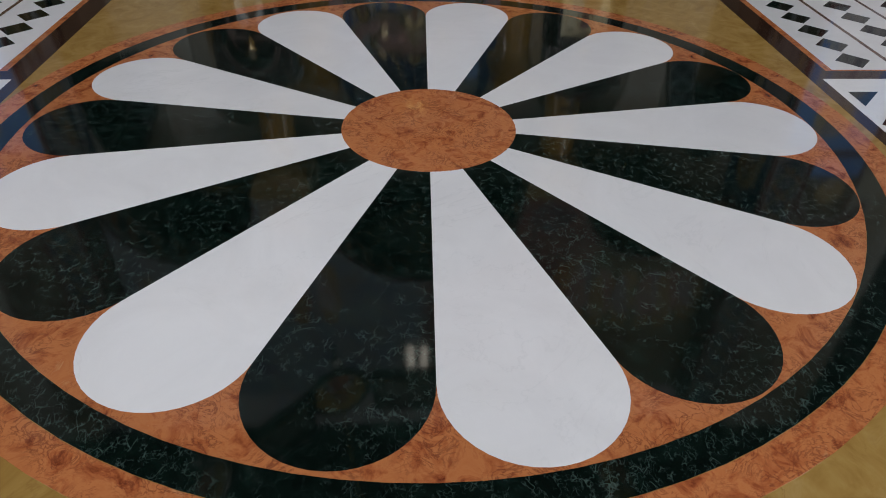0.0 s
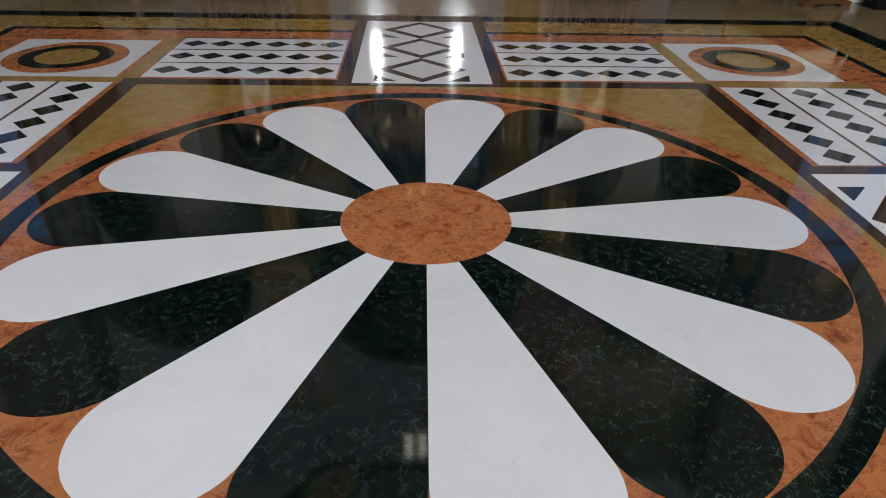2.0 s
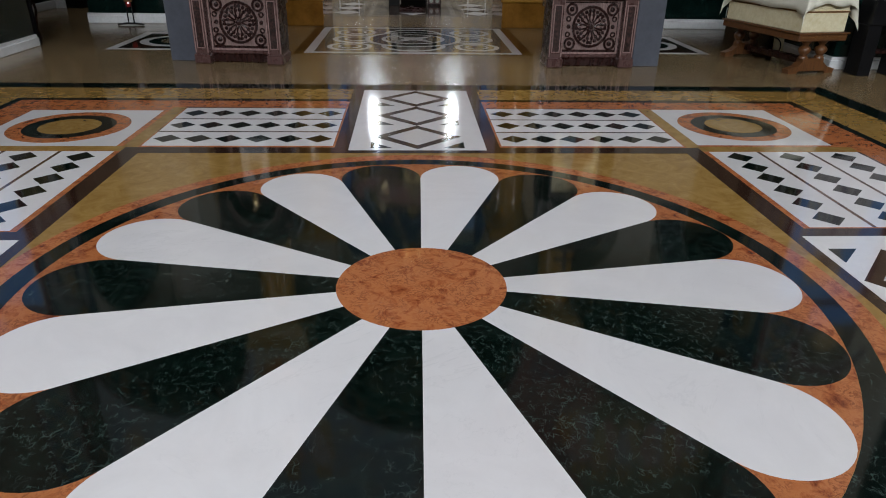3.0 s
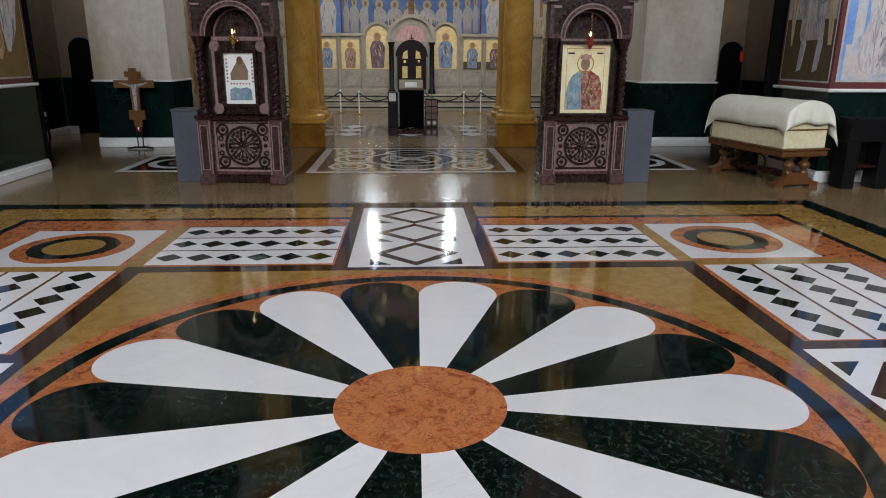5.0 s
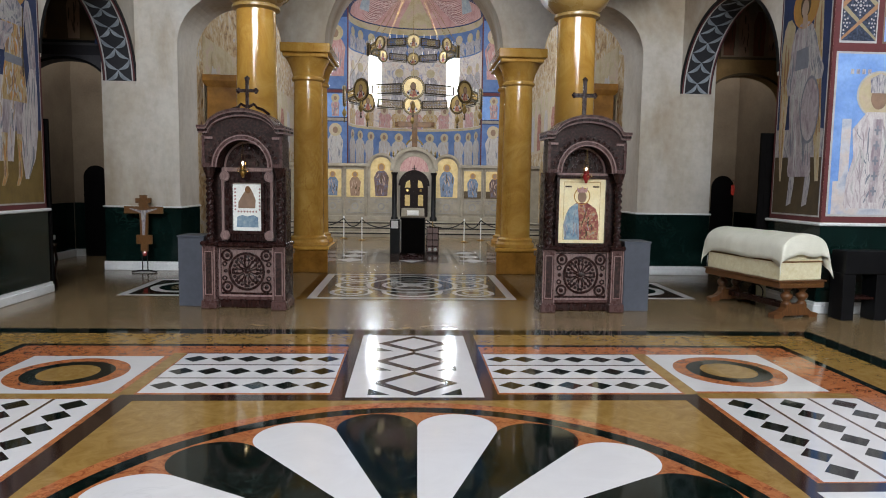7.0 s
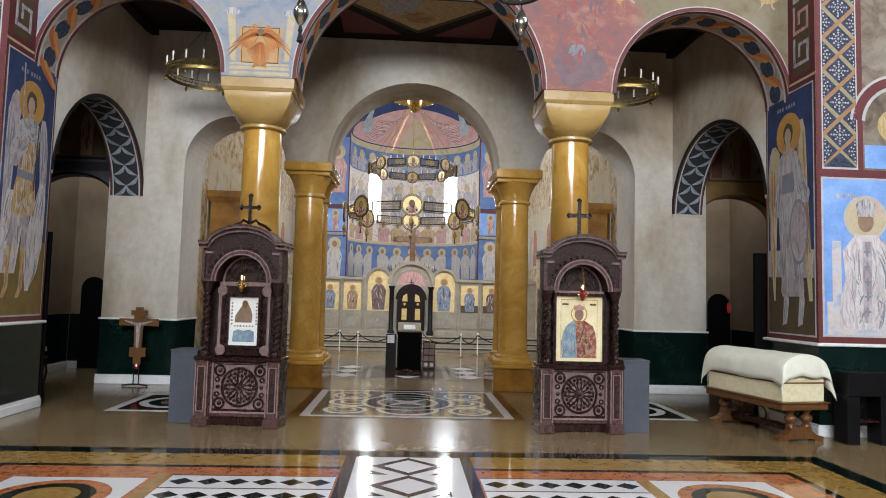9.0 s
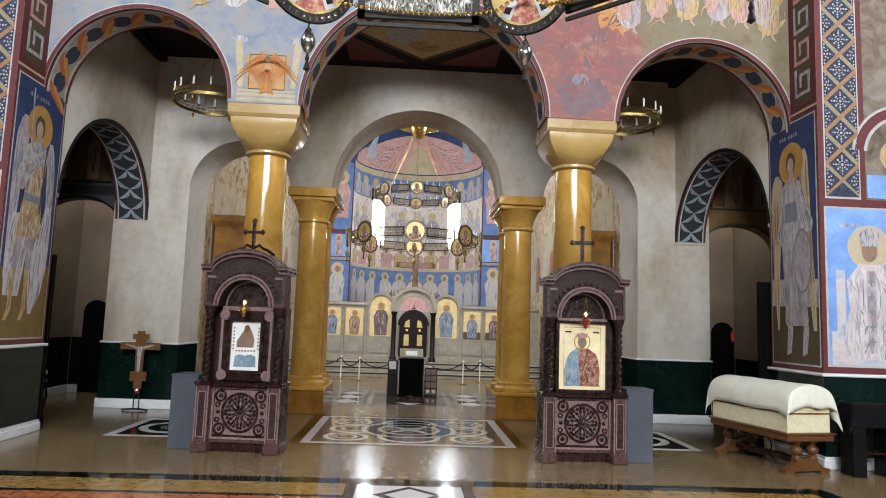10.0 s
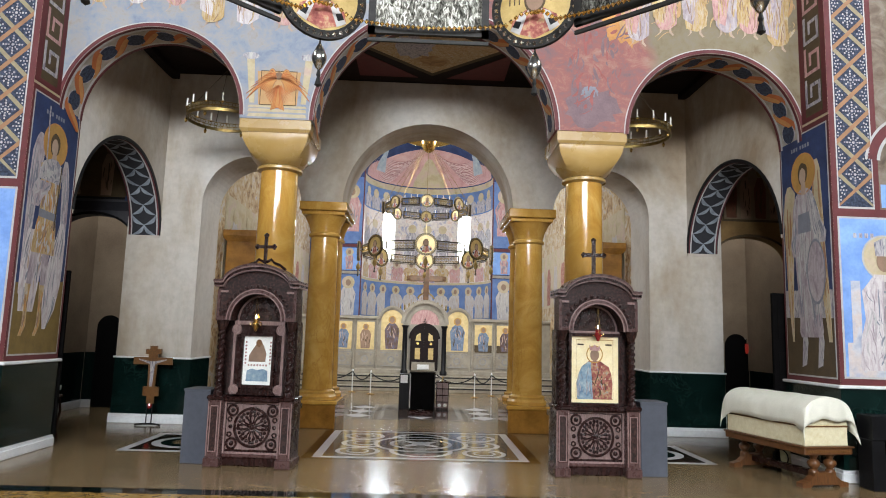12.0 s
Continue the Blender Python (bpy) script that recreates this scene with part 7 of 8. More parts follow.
        robe(f, wm, [(3.3, -0.36, -0.18), (3.5, -0.40, -0.20), (3.8, -0.34, -0.18), (4.1, -0.30, -0.16), (4.25, -0.24, -0.14)], ROBE_MAUVE, 12, (STEEL, WHITE_LINE), 0.0115, 6, 0.012, name="painted_sleeve")
        robe(f, wm, [(3.45, 0.20, 0.52), (3.6, 0.22, 0.56), (3.8, 0.16, 0.44), (4.1, 0.12, 0.32), (4.28, 0.10, 0.22)], ROBE_PALE, 13, (STEEL, WHITE_LINE), 0.0115, 10, 0.012, name="painted_sleeve")
        part("painted_belt", prism(bm_new(), [(-0.22, 3.66), (0.16, 3.66), (0.16, 3.98), (-0.22, 3.96)], 0.0112, 0.0125, wm), STEEL, f)
        sh = part("painted_shield", disc(bm_new(), 0.22, 0.0165, 0.018, 28, wm, 0.27, 3.02, 2.2), ROBE_MAUVE, f, "pale oval painted shield")
        part("shield_line", ring(bm_new(), 0.215, 0.235, 0.0165, 0.019, n=32, m=wm @ pose(0.27, 3.02, 0), ry=2.15), STEEL, sh)
    else:
        robe(f, wm, [(1.80, 0.14, 0.22), (2.10, 0.08, 0.42), (2.5, 0.06, 0.52), (2.9, 0.16, 0.54), (3.2, 0.28, 0.54), (3.45, 0.36, 0.50)], ROBE_CLOAK, 14, (WHITE_LINE, STEEL), 0.004, 10, 0.012, name="painted_cloak")
        robe(f, wm, [(2.05, -0.52, -0.16), (2.5, -0.56, -0.08), (3.0, -0.52, 0.0), (3.25, -0.46, 0.05)], ROBE_CLOAK, 15, (FLESH_PALE, STEEL, ROBE_PALE), 0.004, 10, 0.014, name="painted_cloak")
        for q, d in ((-0.24, -0.10), (0.04, -0.02)):
            part("painted_leg", prism(bm_new(), [(q - 0.07 + d, 2.35), (q + 0.05 + d, 2.35), (q + 0.10, 3.05), (q - 0.10, 3.05)], 0.0095, 0.011, wm), ROBE_MAUVE, f)
            robe(f, wm, [(1.70, q - 0.13 + d, q - 0.06 + d), (1.85, q - 0.07 + d, q + 0.03 + d), (2.2, q - 0.06 + d, q + 0.03 + d), (2.45, q - 0.08 + d, q + 0.06 + d)], ROBE_GOLD, 16, (FLESH, OCHRE_PALE), 0.011, 6, 0.010, name="painted_boot")
        robe(f, wm, [(2.92, -0.36, 0.24), (3.05, -0.36, 0.24), (3.30, -0.32, 0.22), (3.52, -0.26, 0.18)], ROBE_GOLD, 17, (OCHRE_PALE, FLESH, WHITE_LINE), 0.0115, 14, 0.014, name="painted_skirt")
        robe(f, wm, [(3.50, -0.27, 0.18), (3.75, -0.24, 0.20), (4.0, -0.30, 0.24), (4.25, -0.34, 0.24), (4.36, -0.12, 0.10)], ROBE_GOLD, 18, (OCHRE_PALE, FLESH, WHITE_LINE), 0.0115, 16, 0.013, name="painted_breastplate")
        robe(f, wm, [(4.02, -0.34, 0.22), (4.15, -0.36, 0.26), (4.30, -0.28, 0.22), (4.38, -0.08, 0.08)], ROBE_PALE, 19, (STEEL, WHITE_LINE), 0.0168, 12, 0.016, 0.4, "painted_collar")
        robe(f, wm, [(3.60, -0.50, -0.30), (3.75, -0.52, -0.22), (3.90, -0.48, -0.06), (4.0, -0.40, -0.04)], ROBE_MAUVE, 20, (STEEL, WHITE_LINE), 0.0168, 8, 0.012, 0.3, "painted_sleeve")
        part("painted_sash", prism(bm_new(), [(-0.28, 3.46), (0.20, 3.44), (0.20, 3.56), (-0.28, 3.58)], 0.0165, 0.018, wm), STEEL, f)
        part("painted_strap", prism(bm_new(), [(0.14, 3.3), (0.17, 3.3), (0.22, 4.3), (0.19, 4.3)], 0.0212, 0.0222, wm), EARTH, f)
        part("painted_sword", prism(bm_new(), [(-0.22, 3.95), (-0.19, 3.95), (-0.25, 5.15), (-0.28, 5.15)], 0.0212, 0.0225, wm), ROBE_PALE, f)
    for i in range(7):
        part("lettering_bar", bx(-0.02, 0.02, -0.03, 0.03, 0, 0.003, m=wm @ pose(-0.30 + 0.07 * i + 0.04 * (i > 2), 5.05, 0)), STEEL, f)
    # meander strip above, on the return face
    mm = on_wall(s * (XJ - 0.001), 0, 0, -s)
    u0, u1 = (-YA0, -YP) if s > 0 else (YP, YA0)
    part("red_border", prism(bm_new(), [(u0, 5.40), (u1, 5.40), (u1, 10.4), (u0, 10.4)], 0, 0.004, mm), RED_LINE, pier)
    part("meander_ground", prism(bm_new(), [(u0 + 0.14, 5.48), (u1 - 0.12, 5.48), (u1 - 0.12, 10.4), (u0 + 0.14, 10.4)], 0.004, 0.006, mm), EARTH, pier)
    um = (u0 + u1) / 2
    for i in range(9):
        z = 5.62 + 0.52 * i
        b = bm_new()
        w, th = (u1 - u0) / 2 - 0.15, 0.055
        for k, (xa, xb, za, zb) in enumerate(((-w, w, 0, th), (w - th, w, th, 0.36), (-w * 0.35, w - th, 0.36 - th, 0.36), (-w * 0.35, -w * 0.35 + th, 0.14, 0.36 - th), (-w, -w + th, th, 0.46))):
            box(b, um + xa, um + xb, z + za, z + zb, 0.006, 0.009, mm)
        part("meander_key", b, ROBE_PALE if i % 2 == 0 else ROBE_ROSE, pier, "painted Greek key piece")
    # front face: lattice strip over a light blue panel
    pm = on_wall(0, YP - 0.001, 0, 0)

    def xr(a, b):
        return sorted((s * a, s * b))
    a, b2 = xr(XJ, 7.6)
    part("red_border", prism(bm_new(), [(a, 1.35), (b2, 1.35), (b2, 10.4), (a, 10.4)], 0, 0.003, pm), RED_LINE, pier)
    a, b2 = xr(XJ + 0.06, 7.5)
    part("white_line", prism(bm_new(), [(a, 1.44), (b2, 1.44), (b2, 3.80), (a, 3.80)], 0.003, 0.005, pm), WHITE_LINE, pier)
    a, b2 = xr(XJ + 0.09, 7.47)
    f = part("front_fresco", prism(bm_new(), [(a, 1.47), (b2, 1.47), (b2, 3.77), (a, 3.77)], 0.005, 0.007, pm), SKYBLUE, pier, "light blue fresco of a haloed robed shape")
    fmx = pm @ pose(s * 6.68, 0, 0.007)
    part("painted_ground", prism(bm_new(), [(-0.60, 1.47), (0.7, 1.47), (0.7, 2.0), (-0.60, 1.95)], 0, 0.002, fmx), FRESCO_PALE, f)
    part("painted_scroll", prism(bm_new(), [(-0.52, 1.85), (-0.38, 1.85), (-0.38, 2.85), (-0.52, 2.85)], 0.002, 0.004, fmx), FRESCO_PALE, f)
    part("halo", ring(bm_new(), 0.0, 0.33, 0.002, 0.004, n=32, m=fmx @ pose(0.0, 3.20, 0)), FRESCO_SAND, f)
    part("halo_line", ring(bm_new(), 0.31, 0.335, 0.004, 0.006, n=32, m=fmx @ pose(0.0, 3.20, 0)), WHITE_LINE, f)
    robe(f, fmx, [(1.56, -0.40, 0.46), (1.62, -0.42, 0.48), (2.0, -0.40, 0.50), (2.3, -0.32, 0.48), (2.7, -0.36, 0.42), (2.95, -0.16, 0.18)], ROBE_CLOAK, 31 + s, (STEEL, WHITE_LINE, ROBE_MAUVE), 0.004, 20, 0.011)
    part("painted_stole", prism(bm_new(), [(-0.05, 1.65), (0.07, 1.65), (0.08, 2.85), (-0.06, 2.85)], 0.0096, 0.0108, fmx), ROBE_MAUVE, f)
    for i in range(5):
        cz = 1.80 + 0.22 * i
        b = prism(bm_new(), [(-0.035, cz), (0.055, cz), (0.055, cz + 0.03), (-0.035, cz + 0.03)], 0.0108, 0.0118, fmx)
        prism(b, [(-0.005, cz - 0.05), (0.025, cz - 0.05), (0.025, cz + 0.08), (-0.005, cz + 0.08)], 0.0108, 0.0124, fmx)
        part("stole_cross", b, STEEL, f)
    part("painted_head", disc(bm_new(), 0.12, 0.008, 0.011, 20, fmx, 0, 3.15, 1.35), FLESH, f)
    part("painted_hat", prism(bm_new(), [(-0.13, 3.22), (0.13, 3.22), (0.15, 3.42), (0, 3.50), (-0.15, 3.42)], 0.011, 0.013, fmx), ROBE_PALE, f)
    for i in range(4):
        part("lettering_bar", bx(-0.025, 0.025, -0.035, 0.035, 0, 0.003, m=fmx @ pose(-0.42 + 0.085 * i, 3.52, 0)), ROBE_PALE, f)
    # lattice strip
    a, b2 = xr(XJ + 0.085, XJ + 0.635)
    part("white_line", prism(bm_new(), [(a, 3.92), (b2, 3.92), (b2, 10.4), (a, 10.4)], 0.003, 0.005, pm), WHITE_LINE, pier)
    a, b2 = xr(XJ + 0.105, XJ + 0.615)
    lat = part("lattice_strip", prism(bm_new(), [(a, 3.95), (b2, 3.95), (b2, 10.4), (a, 10.4)], 0.005, 0.007, pm), ROUNDEL, pier, "dark blue strip with an ochre lozenge lattice")
    xm, ww, hh = (a + b2) / 2, (b2 - a) / 2, 0.245
    for i in range(27):
        z = 3.95 + hh * i
        for q in (-1, 1):
            p0, p1 = (xm - q * ww, z), (xm + q * ww, z + 2 * hh)
            if i % 2:
                continue
            d = 0.042
            if p1[1] > 10.3:
                continue
            part("lattice_bar", prism(bm_new(), [(p0[0], p0[1] + d), (p0[0], max(3.95, p0[1] - d)), (p1[0], p1[1] - d), (p1[0], min(10.4, p1[1] + d))][::q], 0.007, 0.010 + 0.001 * (q > 0), pm), OCHRE_DIM if q > 0 else OLIVE_PALE, lat)
        if i % 2 == 0 and i:
            b = disc(bm_new(), 0.022, 0.007, 0.009, 8, pm @ pose(xm, z, 0))
            for q in range(8):
                aa = 2 * math.pi * q / 8
                for rr_, rd in ((0.055, 0.013), (0.095, 0.017)) + (((0.135, 0.014),) if q % 2 == 0 else ()):
                    disc(b, rd, 0.007, 0.009, 6, pm @ pose(xm + rr_ * math.cos(aa), z + rr_ * math.sin(aa), 0))
            tagged(part("painted_star", b, ROBE_PALE, lat), "pale dotted star", kind="stuff")
        elif i % 2:
            for q in (-1, 1):
                b = bm_new()
                for dx, dz in ((0.27, 0), (0.225, 0), (0.18, 0), (0.25, 0.045), (0.25, -0.045), (0.215, 0.06), (0.215, -0.06), (0.27, 0.10), (0.27, -0.10), (0.27, 0.15), (0.27, -0.15)):
                    disc(b, 0.014, 0.007, 0.009, 6, pm @ pose(xm + q * (dx - 0.04), z + dz, 0))
                tagged(part("painted_star", b, ROBE_PALE, lat), "pale dotted half star", kind="stuff")
    a, b2 = xr(XJ + 0.72, 7.55)
    part("fresco_field", prism(bm_new(), [(a, 3.92), (b2, 3.92), (b2, 10.4), (a, 10.4)], 0.003, 0.006, pm), PIER_FIELD, pier)
    for r0, r1, mt in ((0.55, 0.60, WHITE_LINE), (0.60, 0.74, RED_LINE), (0.74, 0.78, WHITE_LINE)):
        part("painted_band", ring(bm_new(), r0, r1, 0.006, 0.009, 20, 175, 24, pm @ pose(s * 7.25, 4.62, 0)) if s > 0 else ring(bm_new(), r0, r1, 0.006, 0.009, 5, 160, 24, pm @ pose(s * 7.25, 4.62, 0)), mt, pier)
    part("painted_corner", prism(bm_new(), [(a + 0.02, 3.95), (b2 - 0.02, 3.95), (b2 - 0.02, 4.30), (a + 0.02, 4.30)], 0.006, 0.0085, pm), SKYBLUE, pier)
    part("painted_roundel", ring(bm_new(), 0.0, 0.25, 0.006, 0.008, n=24, m=pm @ pose(s * 7.15, 4.6, 0)), ROBE_GOLD, pier)

# painted lozenge on the bay ceiling, with rafters
part("painted_lozenge_frame", prism(bm_new(), [(0, 7.72), (1.42, 8.72), (0, 10.08), (-1.42, 8.72)], -0.01, 0, pose(0.0, 0, ZC)), EARTH, bay_ceiling)
part("painted_lozenge", prism(bm_new(), [(0, 7.9), (1.26, 8.72), (0, 9.92), (-1.26, 8.72)], -0.014, -0.01, pose(0.0, 0, ZC)), ROBE_GOLD, bay_ceiling, "painted lozenge with pale robed shapes")
for x, y, w, h, mt, sd in ((-0.35, 8.7, 0.35, 0.45, ROBE_PALE, 51), (0.35, 8.75, 0.3, 0.4, ROBE_GOLD, 52), (0.0, 9.3, 0.3, 0.25, FRESCO_DIM, 53)):
    part("painted_patch", prism(bm_new(), blob(w, h, sd, rough=0.5), -0.018, -0.014, pose(x, y, ZC)), mt, bay_ceiling)
for q in (-1, 1):
    part("painted_corner", prism(bm_new(), [(q * 1.5, 8.9), (q * 0.3, 10.2), (q * 1.5, 10.2)][::q], -0.01, 0, pose(0, 0, ZC)), RED_LINE, bay_ceiling)
for x in (-5.4, -4.0, -2.7, 2.7, 4.0, 5.4):
    part("ceiling_beam", bx(x - 0.09, x + 0.09, YA1, YB0, ZC - 0.12, ZC), CEILING_WOOD, bay_ceiling)

# ---- hanging crowns of light ----


def filigree(bm, w, h, m, cell):
    nx, nz = max(2, round(w / cell)), max(2, round(h / cell))
    for i in range(nx):
        for j in range(nz):
            x, z = -w / 2 + w * (i + 0.5) / nx, h * (j + 0.5) / nz
            hoop(bm, cell * 0.40, cell * 0.07, m @ pose(x, z, 0), 10, 4)
            hoop(bm, cell * 0.20, cell * 0.07, m @ pose(x + cell * 0.12, z, 0.004), 8, 4)
    return bm


def crown(name, label, m, r, hp, rm, spin, top, cell, frame_mat, fil_mat, sides=8, pend=True, bead=True, into=None, back=SILVER_EMBOSS, chain=0.006):
    """An eight-sided hanging crown: openwork panels, a medallion at each corner, pendants and chains."""
    t = into or thing(name, label, "chandelier")
    side = 2 * r * math.sin(math.pi / sides)
    ap = r * math.cos(math.pi / sides)
    for k in range(sides):
        q = m @ pose(0, 0, 0, 0, 0, 360 / sides * k + spin)
        pm = q @ pose(0, -ap, 0, 90, 0, 0)
        w = side - 2 * rm - 0.03
        b = bm_new()
        e = 0.02 * hp / 0.5 + 0.006
        for x0, x1, z0, z1 in ((-w / 2, w / 2, 0, 2 * e), (-w / 2, w / 2, hp - 2 * e, hp), (-w / 2, -w / 2 + 2 * e, 0, hp), (w / 2 - 2 * e, w / 2, 0, hp)):
            box(b, x0, x1, z0, z1, -0.02, 0.02, pm)
        box(b, -w / 2, w / 2, -2.2 * e, -1.2 * e, -0.012, 0.012, pm)
        pan = part("openwork_panel", b, frame_mat, t, "dark framed openwork panel")
        part("filigree", filigree(bm_new(), w - 4 * e, hp - 4 * e, pm @ pose(0, 2 * e, 0), cell), fil_mat, pan)
        part("filigree_back", bx(-w / 2 + e, w / 2 - e, e, hp - e, -0.006, 0.0, m=pm), back, pan) if back else None
        cm = q @ pose(-side / 2, -ap, 0, 0, 0, -180 / sides) @ pose(0, 0, hp / 2, 90, 0, 0)
        med = part("medallion", ring(bm_new(), rm * 0.80, rm, -0.02, 0.02, n=36, m=cm), frame_mat, t, "round gold medallion in a dark ring")
        part("medallion_face", disc(bm_new(), rm * 0.80, -0.012, 0.012, 36, cm), GOLD_MEDAL, med)
        for sd in (1, -1):
            fm2 = cm if sd > 0 else cm @ pose(0, 0, 0, 0, 180, 0)
            part("painted_bust", prism(bm_new(), [(-0.56 * rm, -0.55 * rm), (0.0, -0.78 * rm), (0.56 * rm, -0.55 * rm), (0.50 * rm, -0.28 * rm), (0.16 * rm, -0.06 * rm), (-0.16 * rm, -0.06 * rm), (-0.50 * rm, -0.28 * rm)], 0.012, 0.016, fm2), ROBE_RED, med)
            for flank in (-1, 1):
                part("painted_stole", prism(bm_new(), [(flank * 0.14 * rm, -0.10 * rm), (flank * 0.34 * rm, -0.18 * rm), (flank * 0.56 * rm, -0.54 * rm), (flank * 0.34 * rm, -0.66 * rm)][::-flank], 0.016, 0.018, fm2), WHITE_LINE, med)
                part("stole_cross", prism(bm_new(), [(flank * 0.30 * rm, -0.36 * rm), (flank * 0.44 * rm, -0.32 * rm), (flank * 0.50 * rm, -0.46 * rm), (flank * 0.36 * rm, -0.52 * rm)][::-flank], 0.018, 0.020, fm2), BLACK, med)
                if rm > 0.3:
                    for i in range(3):
                        part("lettering_bar", prism(bm_new(), [(flank * (0.36 + 0.11 * i) * rm - 0.006, 0.06 * rm), (flank * (0.36 + 0.11 * i) * rm + 0.006, 0.06 * rm), (flank * (0.36 + 0.11 * i) * rm + 0.006, 0.24 * rm), (flank * (0.36 + 0.11 * i) * rm - 0.006, 0.24 * rm)], 0.012, 0.015, fm2), EARTH, med)
            part("painted_hair", disc(bm_new(), 0.25 * rm, 0.014, 0.0165, 16, fm2, 0, 0.14 * rm, 1.3), EARTH, med)
            part("painted_head", disc(bm_new(), 0.2 * rm, 0.016, 0.02, 16, fm2, 0, 0.14 * rm, 1.3), FLESH, med)
        b = bm_new()
        for i in range(36):
            a = 2 * math.pi * i / 36
            lathe(b, [(0.002, -0.045), (rm * 0.062, -0.02), (rm * 0.062, 0.02), (0.002, 0.045)], 6, cm @ pose(rm * 0.90 * math.cos(a), rm * 0.90 * math.sin(a), 0))
        part("bead_rim", b, fil_mat, med)
        if pend:
            pz = hp / 2 - rm
            pend_m = q @ pose(-side / 2, -ap, pz)
            p = part("pendant", lathe(bm_new(), [(0.004, 0), (0.012, -0.04), (0.03, -0.07), (0.062, -0.15), (0.06, -0.19), (0.03, -0.25), (0.008, -0.27)], 14, pend_m), fil_mat, t, "silver egg pendant", smooth=True)
            part("tassel", lathe(bm_new(), [(0.01, -0.27), (0.02, -0.31), (0.012, -0.33), (0.03, -0.40), (0.004, -0.42)], 8, pend_m), frame_mat, p)
        if bead:
            pts = []
            for u in np.linspace(0, 1, 15):
                pts.append(Vector((-side / 2 + side * u, -ap + 0.07, hp * 0.22 - 0.10 * 4 * u * (1 - u) + (0.22 * rm if abs(u - 0.5) > 0.38 else 0))))
            b = bm_new()
            for p0, p1 in zip(pts, pts[1:]):
                for f in (0, 0.33, 0.66):
                    p = p0.lerp(p1, f)
                    lathe(b, [(0.003, -0.022), (0.022, 0), (0.003, 0.022)], 6, q @ pose(p.x, p.y, p.z))
            tagged(part("bead_swag", b, GOLD, t), "pale gilt bead swag", kind="stuff")
        for i in range(3):
            cx = -w / 2 + w * (i + 0.5) / 3
            cd = part("candle", lathe(bm_new(), [(0.012, hp), (0.012, hp + 0.09)], 8, q @ pose(cx, -ap, 0)), WAX, t)
        part("chain", tube(bm_new(), [q @ Vector((-side / 2, -ap, hp / 2 + rm)), m @ Vector((0, 0, top))], chain, 5), BRASS, t)
    return t


great = crown("great_chandelier", "great dark bronze and silver crown chandelier with medallions", pose(-0.10, 0, 4.38), 2.36, 0.62, 0.38, 180, 6.9, 0.07, IRON, SILVER)
part("rod", tube(bm_new(), [(-0.10, 0, 11.1), (-0.10, 0, 12.0)], 0.02), GOLD, great)
chan = crown("chancel_chandelier", "two-tier gilt and bronze crown chandelier hanging before the apse", pose(0.0, 15.5, 4.04), 1.86, 0.25, 0.29, 22.5, 3.50, 0.085, BRONZE, BRASS, bead=False, back=None, chain=0.004)
crown("", "", pose(0.0, 15.5, 5.32), 1.22, 0.20, 0.18, 22.5, 2.0, 0.07, BRONZE, BRASS, pend=False, bead=False, into=chan, back=None, chain=0.004)
hm = pose(0.0, 15.5, 0)
part("hub_bowl", lathe(bm_new(), [(0.05, 7.06), (0.15, 7.13), (0.24, 7.32), (0.26, 7.46), (0.12, 7.54)], 16, hm), GOLD, chan, "gilt hub bowl", smooth=True)
for k in range(4):
    part("hub_wing", prism(bm_new(), [(0.1, 7.22), (0.42, 7.28), (0.80, 7.40), (1.05, 7.58), (0.78, 7.64), (0.2, 7.56)], -0.02, 0.02, hm @ pose(0, 0, 0, 0, 0, 90 * k) @ FRONT), GOLD, chan)
part("rod", tube(bm_new(), [(0, 15.5, 7.5), (0, 15.5, 11.6)], 0.015), GOLD, chan)

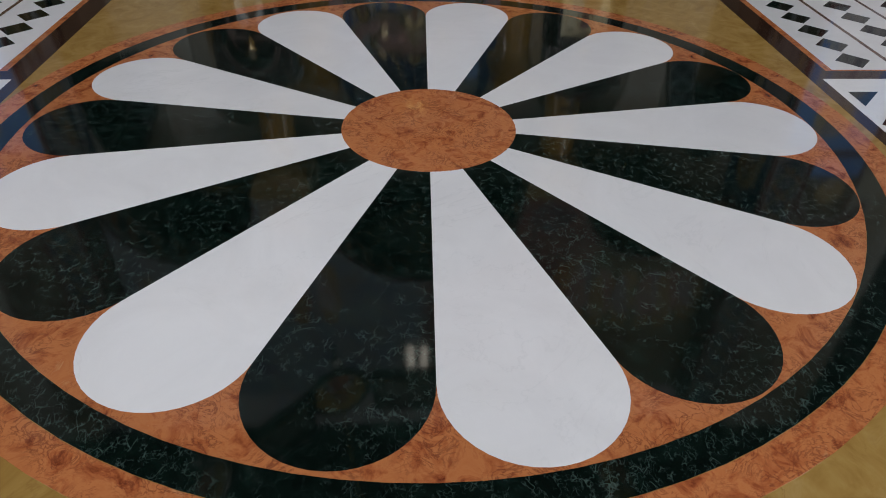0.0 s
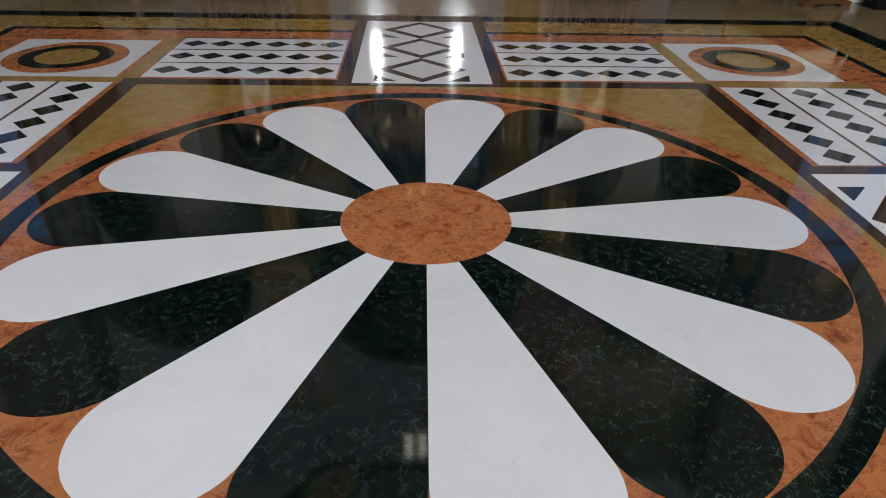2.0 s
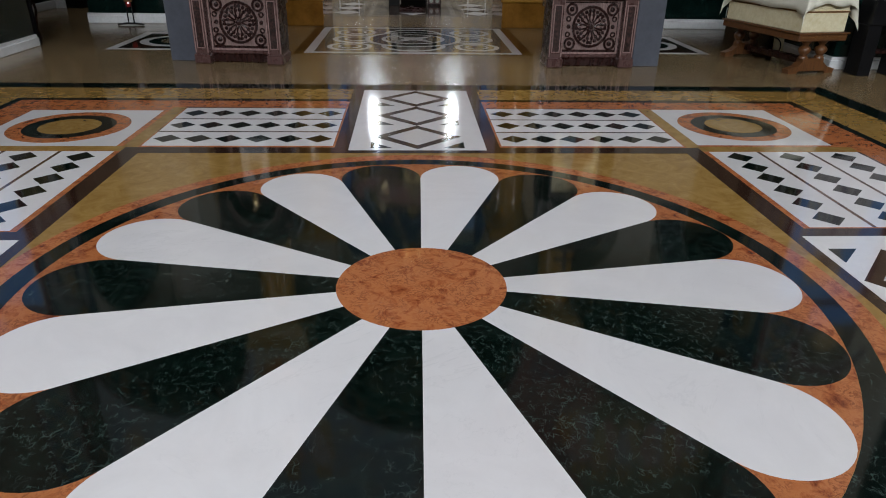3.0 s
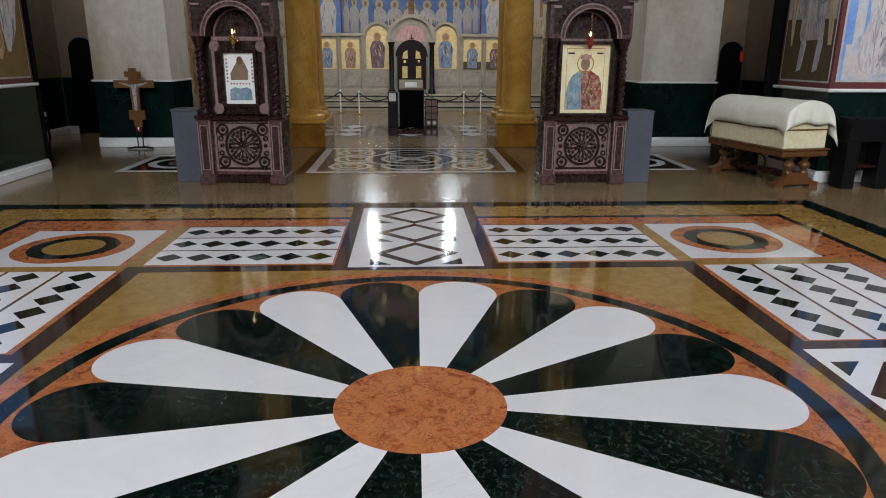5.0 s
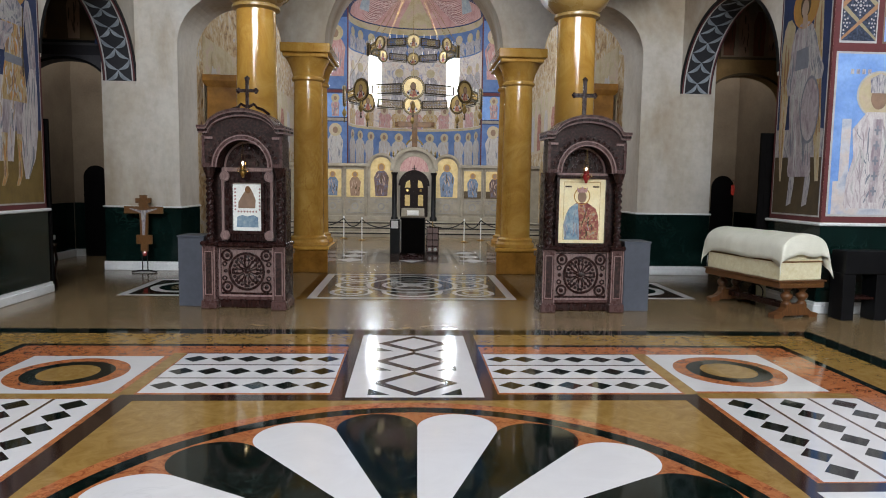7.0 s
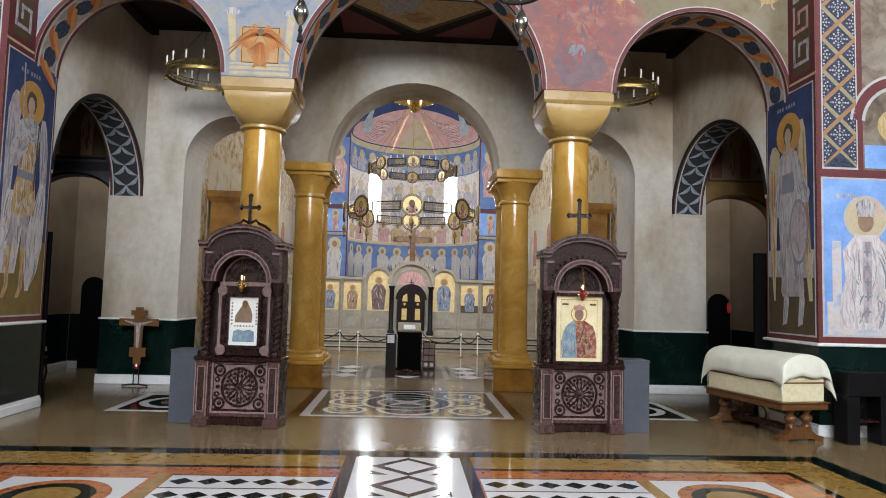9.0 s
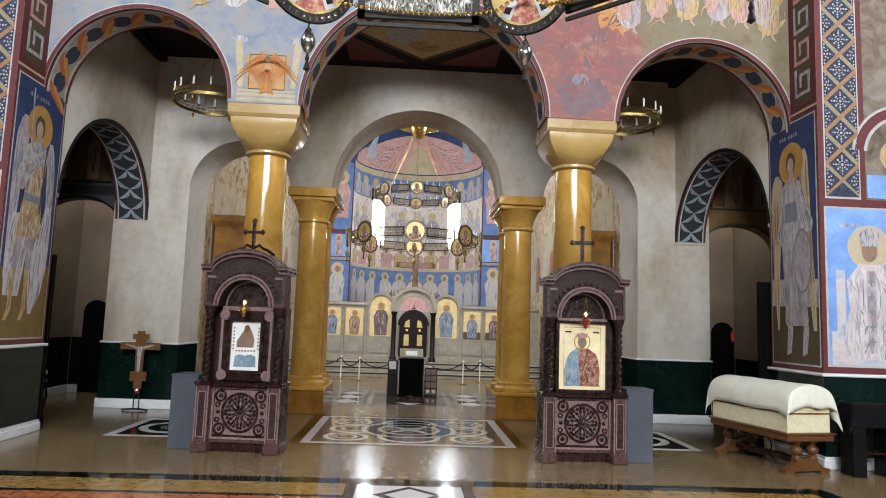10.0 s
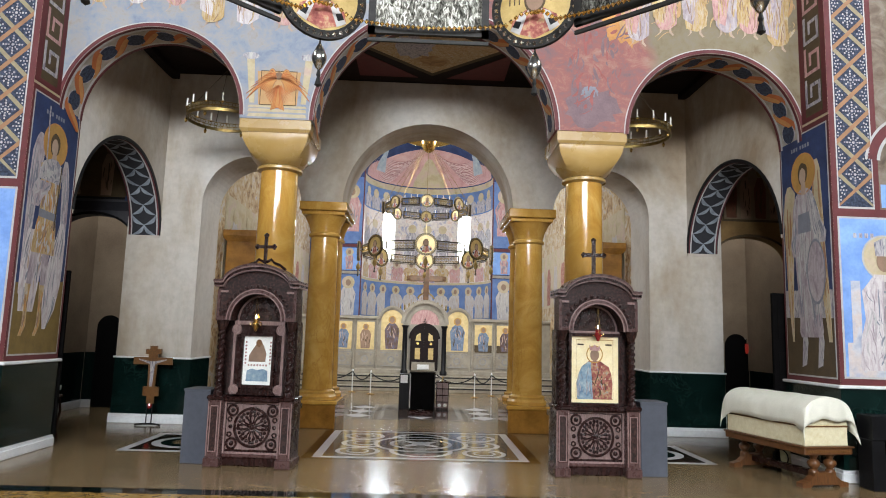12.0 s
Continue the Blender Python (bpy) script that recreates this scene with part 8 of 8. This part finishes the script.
for s in (-1, 1):
    t = thing("ring_chandelier", "gilt ring chandelier with white candles", "chandelier", pose(s * 3.85, 9.0, 5.70), "ring chandeliers")
    part("hoop", ring(bm_new(), 0.655, 0.670, 0, 0.055, n=40), BRASS, t, "broad gilt lower hoop", smooth=True)
    for z in (0.10, 0.17):
        part("hoop_edge", hoop(bm_new(), 0.662, 0.007, pose(0, 0, z), 40, 5), BRASS, t)
    sc = bm_new()
    for i in range(36):
        for z, r_ in ((0.135, 0.030), (0.078, 0.020)):
            hoop(sc, r_, 0.006, pose(0, 0, z, 0, 0, 10 * i) @ pose(0, -0.662, 0, 90, 0, 0), 10, 4)
    tagged(part("hoop_scrolls", sc, BRASS, t), "fine open scrollwork", kind="stuff")
    for i in range(14):
        a = 2 * math.pi * i / 14
        part("candle", lathe(bm_new(), [(0.016, 0.17), (0.016, 0.33)], 8, pose(0.662 * math.cos(a), 0.662 * math.sin(a), 0)), WAX, t)
        part("drip_cup", lathe(bm_new(), [(0.012, 0.15), (0.032, 0.165), (0.032, 0.175)], 8, pose(0.662 * math.cos(a), 0.662 * math.sin(a), 0)), GOLD, t)
    for i in range(3):
        a = 2 * math.pi * i / 3
        part("chain", tube(bm_new(), [(0.66 * math.cos(a), 0.66 * math.sin(a), 0.17), (0, 0, 1.0), (0, 0, ZC - 5.70 - 0.02)], 0.006, 4), BRONZE, t)
    for i in range(6):
        a = 2 * math.pi * i / 6 + 0.3
        part("pendant", lathe(bm_new(), [(0.004, 0), (0.03, -0.04), (0.02, -0.08), (0.003, -0.10)], 8, pose(0.662 * math.cos(a), 0.662 * math.sin(a), 0)), GOLD, t)

# red votive lamp on a bracket by the south doorway, and a board under the casket
RED_GLOW = glow("lit_red_glass", (0.8, 0.05, 0.03), 0.12)
t = thing("votive_lamp", "small lit red glass lamp on a thin wall bracket", "lamp", pose(7.80, 12.86, 0))
part("bracket", tube(bm_new(), [(0, 0.15, 2.02), (0, 0.0, 2.02), (0, 0.0, 1.90)], 0.008, 5), BRONZE, t)
part("glass", lathe(bm_new(), [(0.012, 1.66), (0.035, 1.70), (0.042, 1.80), (0.036, 1.90)], 12), RED_GLOW, t, "glowing red glass", smooth=True)
t = thing("pale_board", "pale cream board with a round black rim leaning beside the trestle", "board", pose(5.61, 7.24, 0, -6, 0, 8))
part("board", bx(-0.085, 0.085, -0.012, 0.012, 0.002, 0.36, bevel=0.005), CLOTH_GOLD, t)
part("rim", hoop(bm_new(), 0.13, 0.010, pose(-0.11, -0.03, 0.17, 90, 0, 0), 20, 6), BLACK, t, "round black rim")
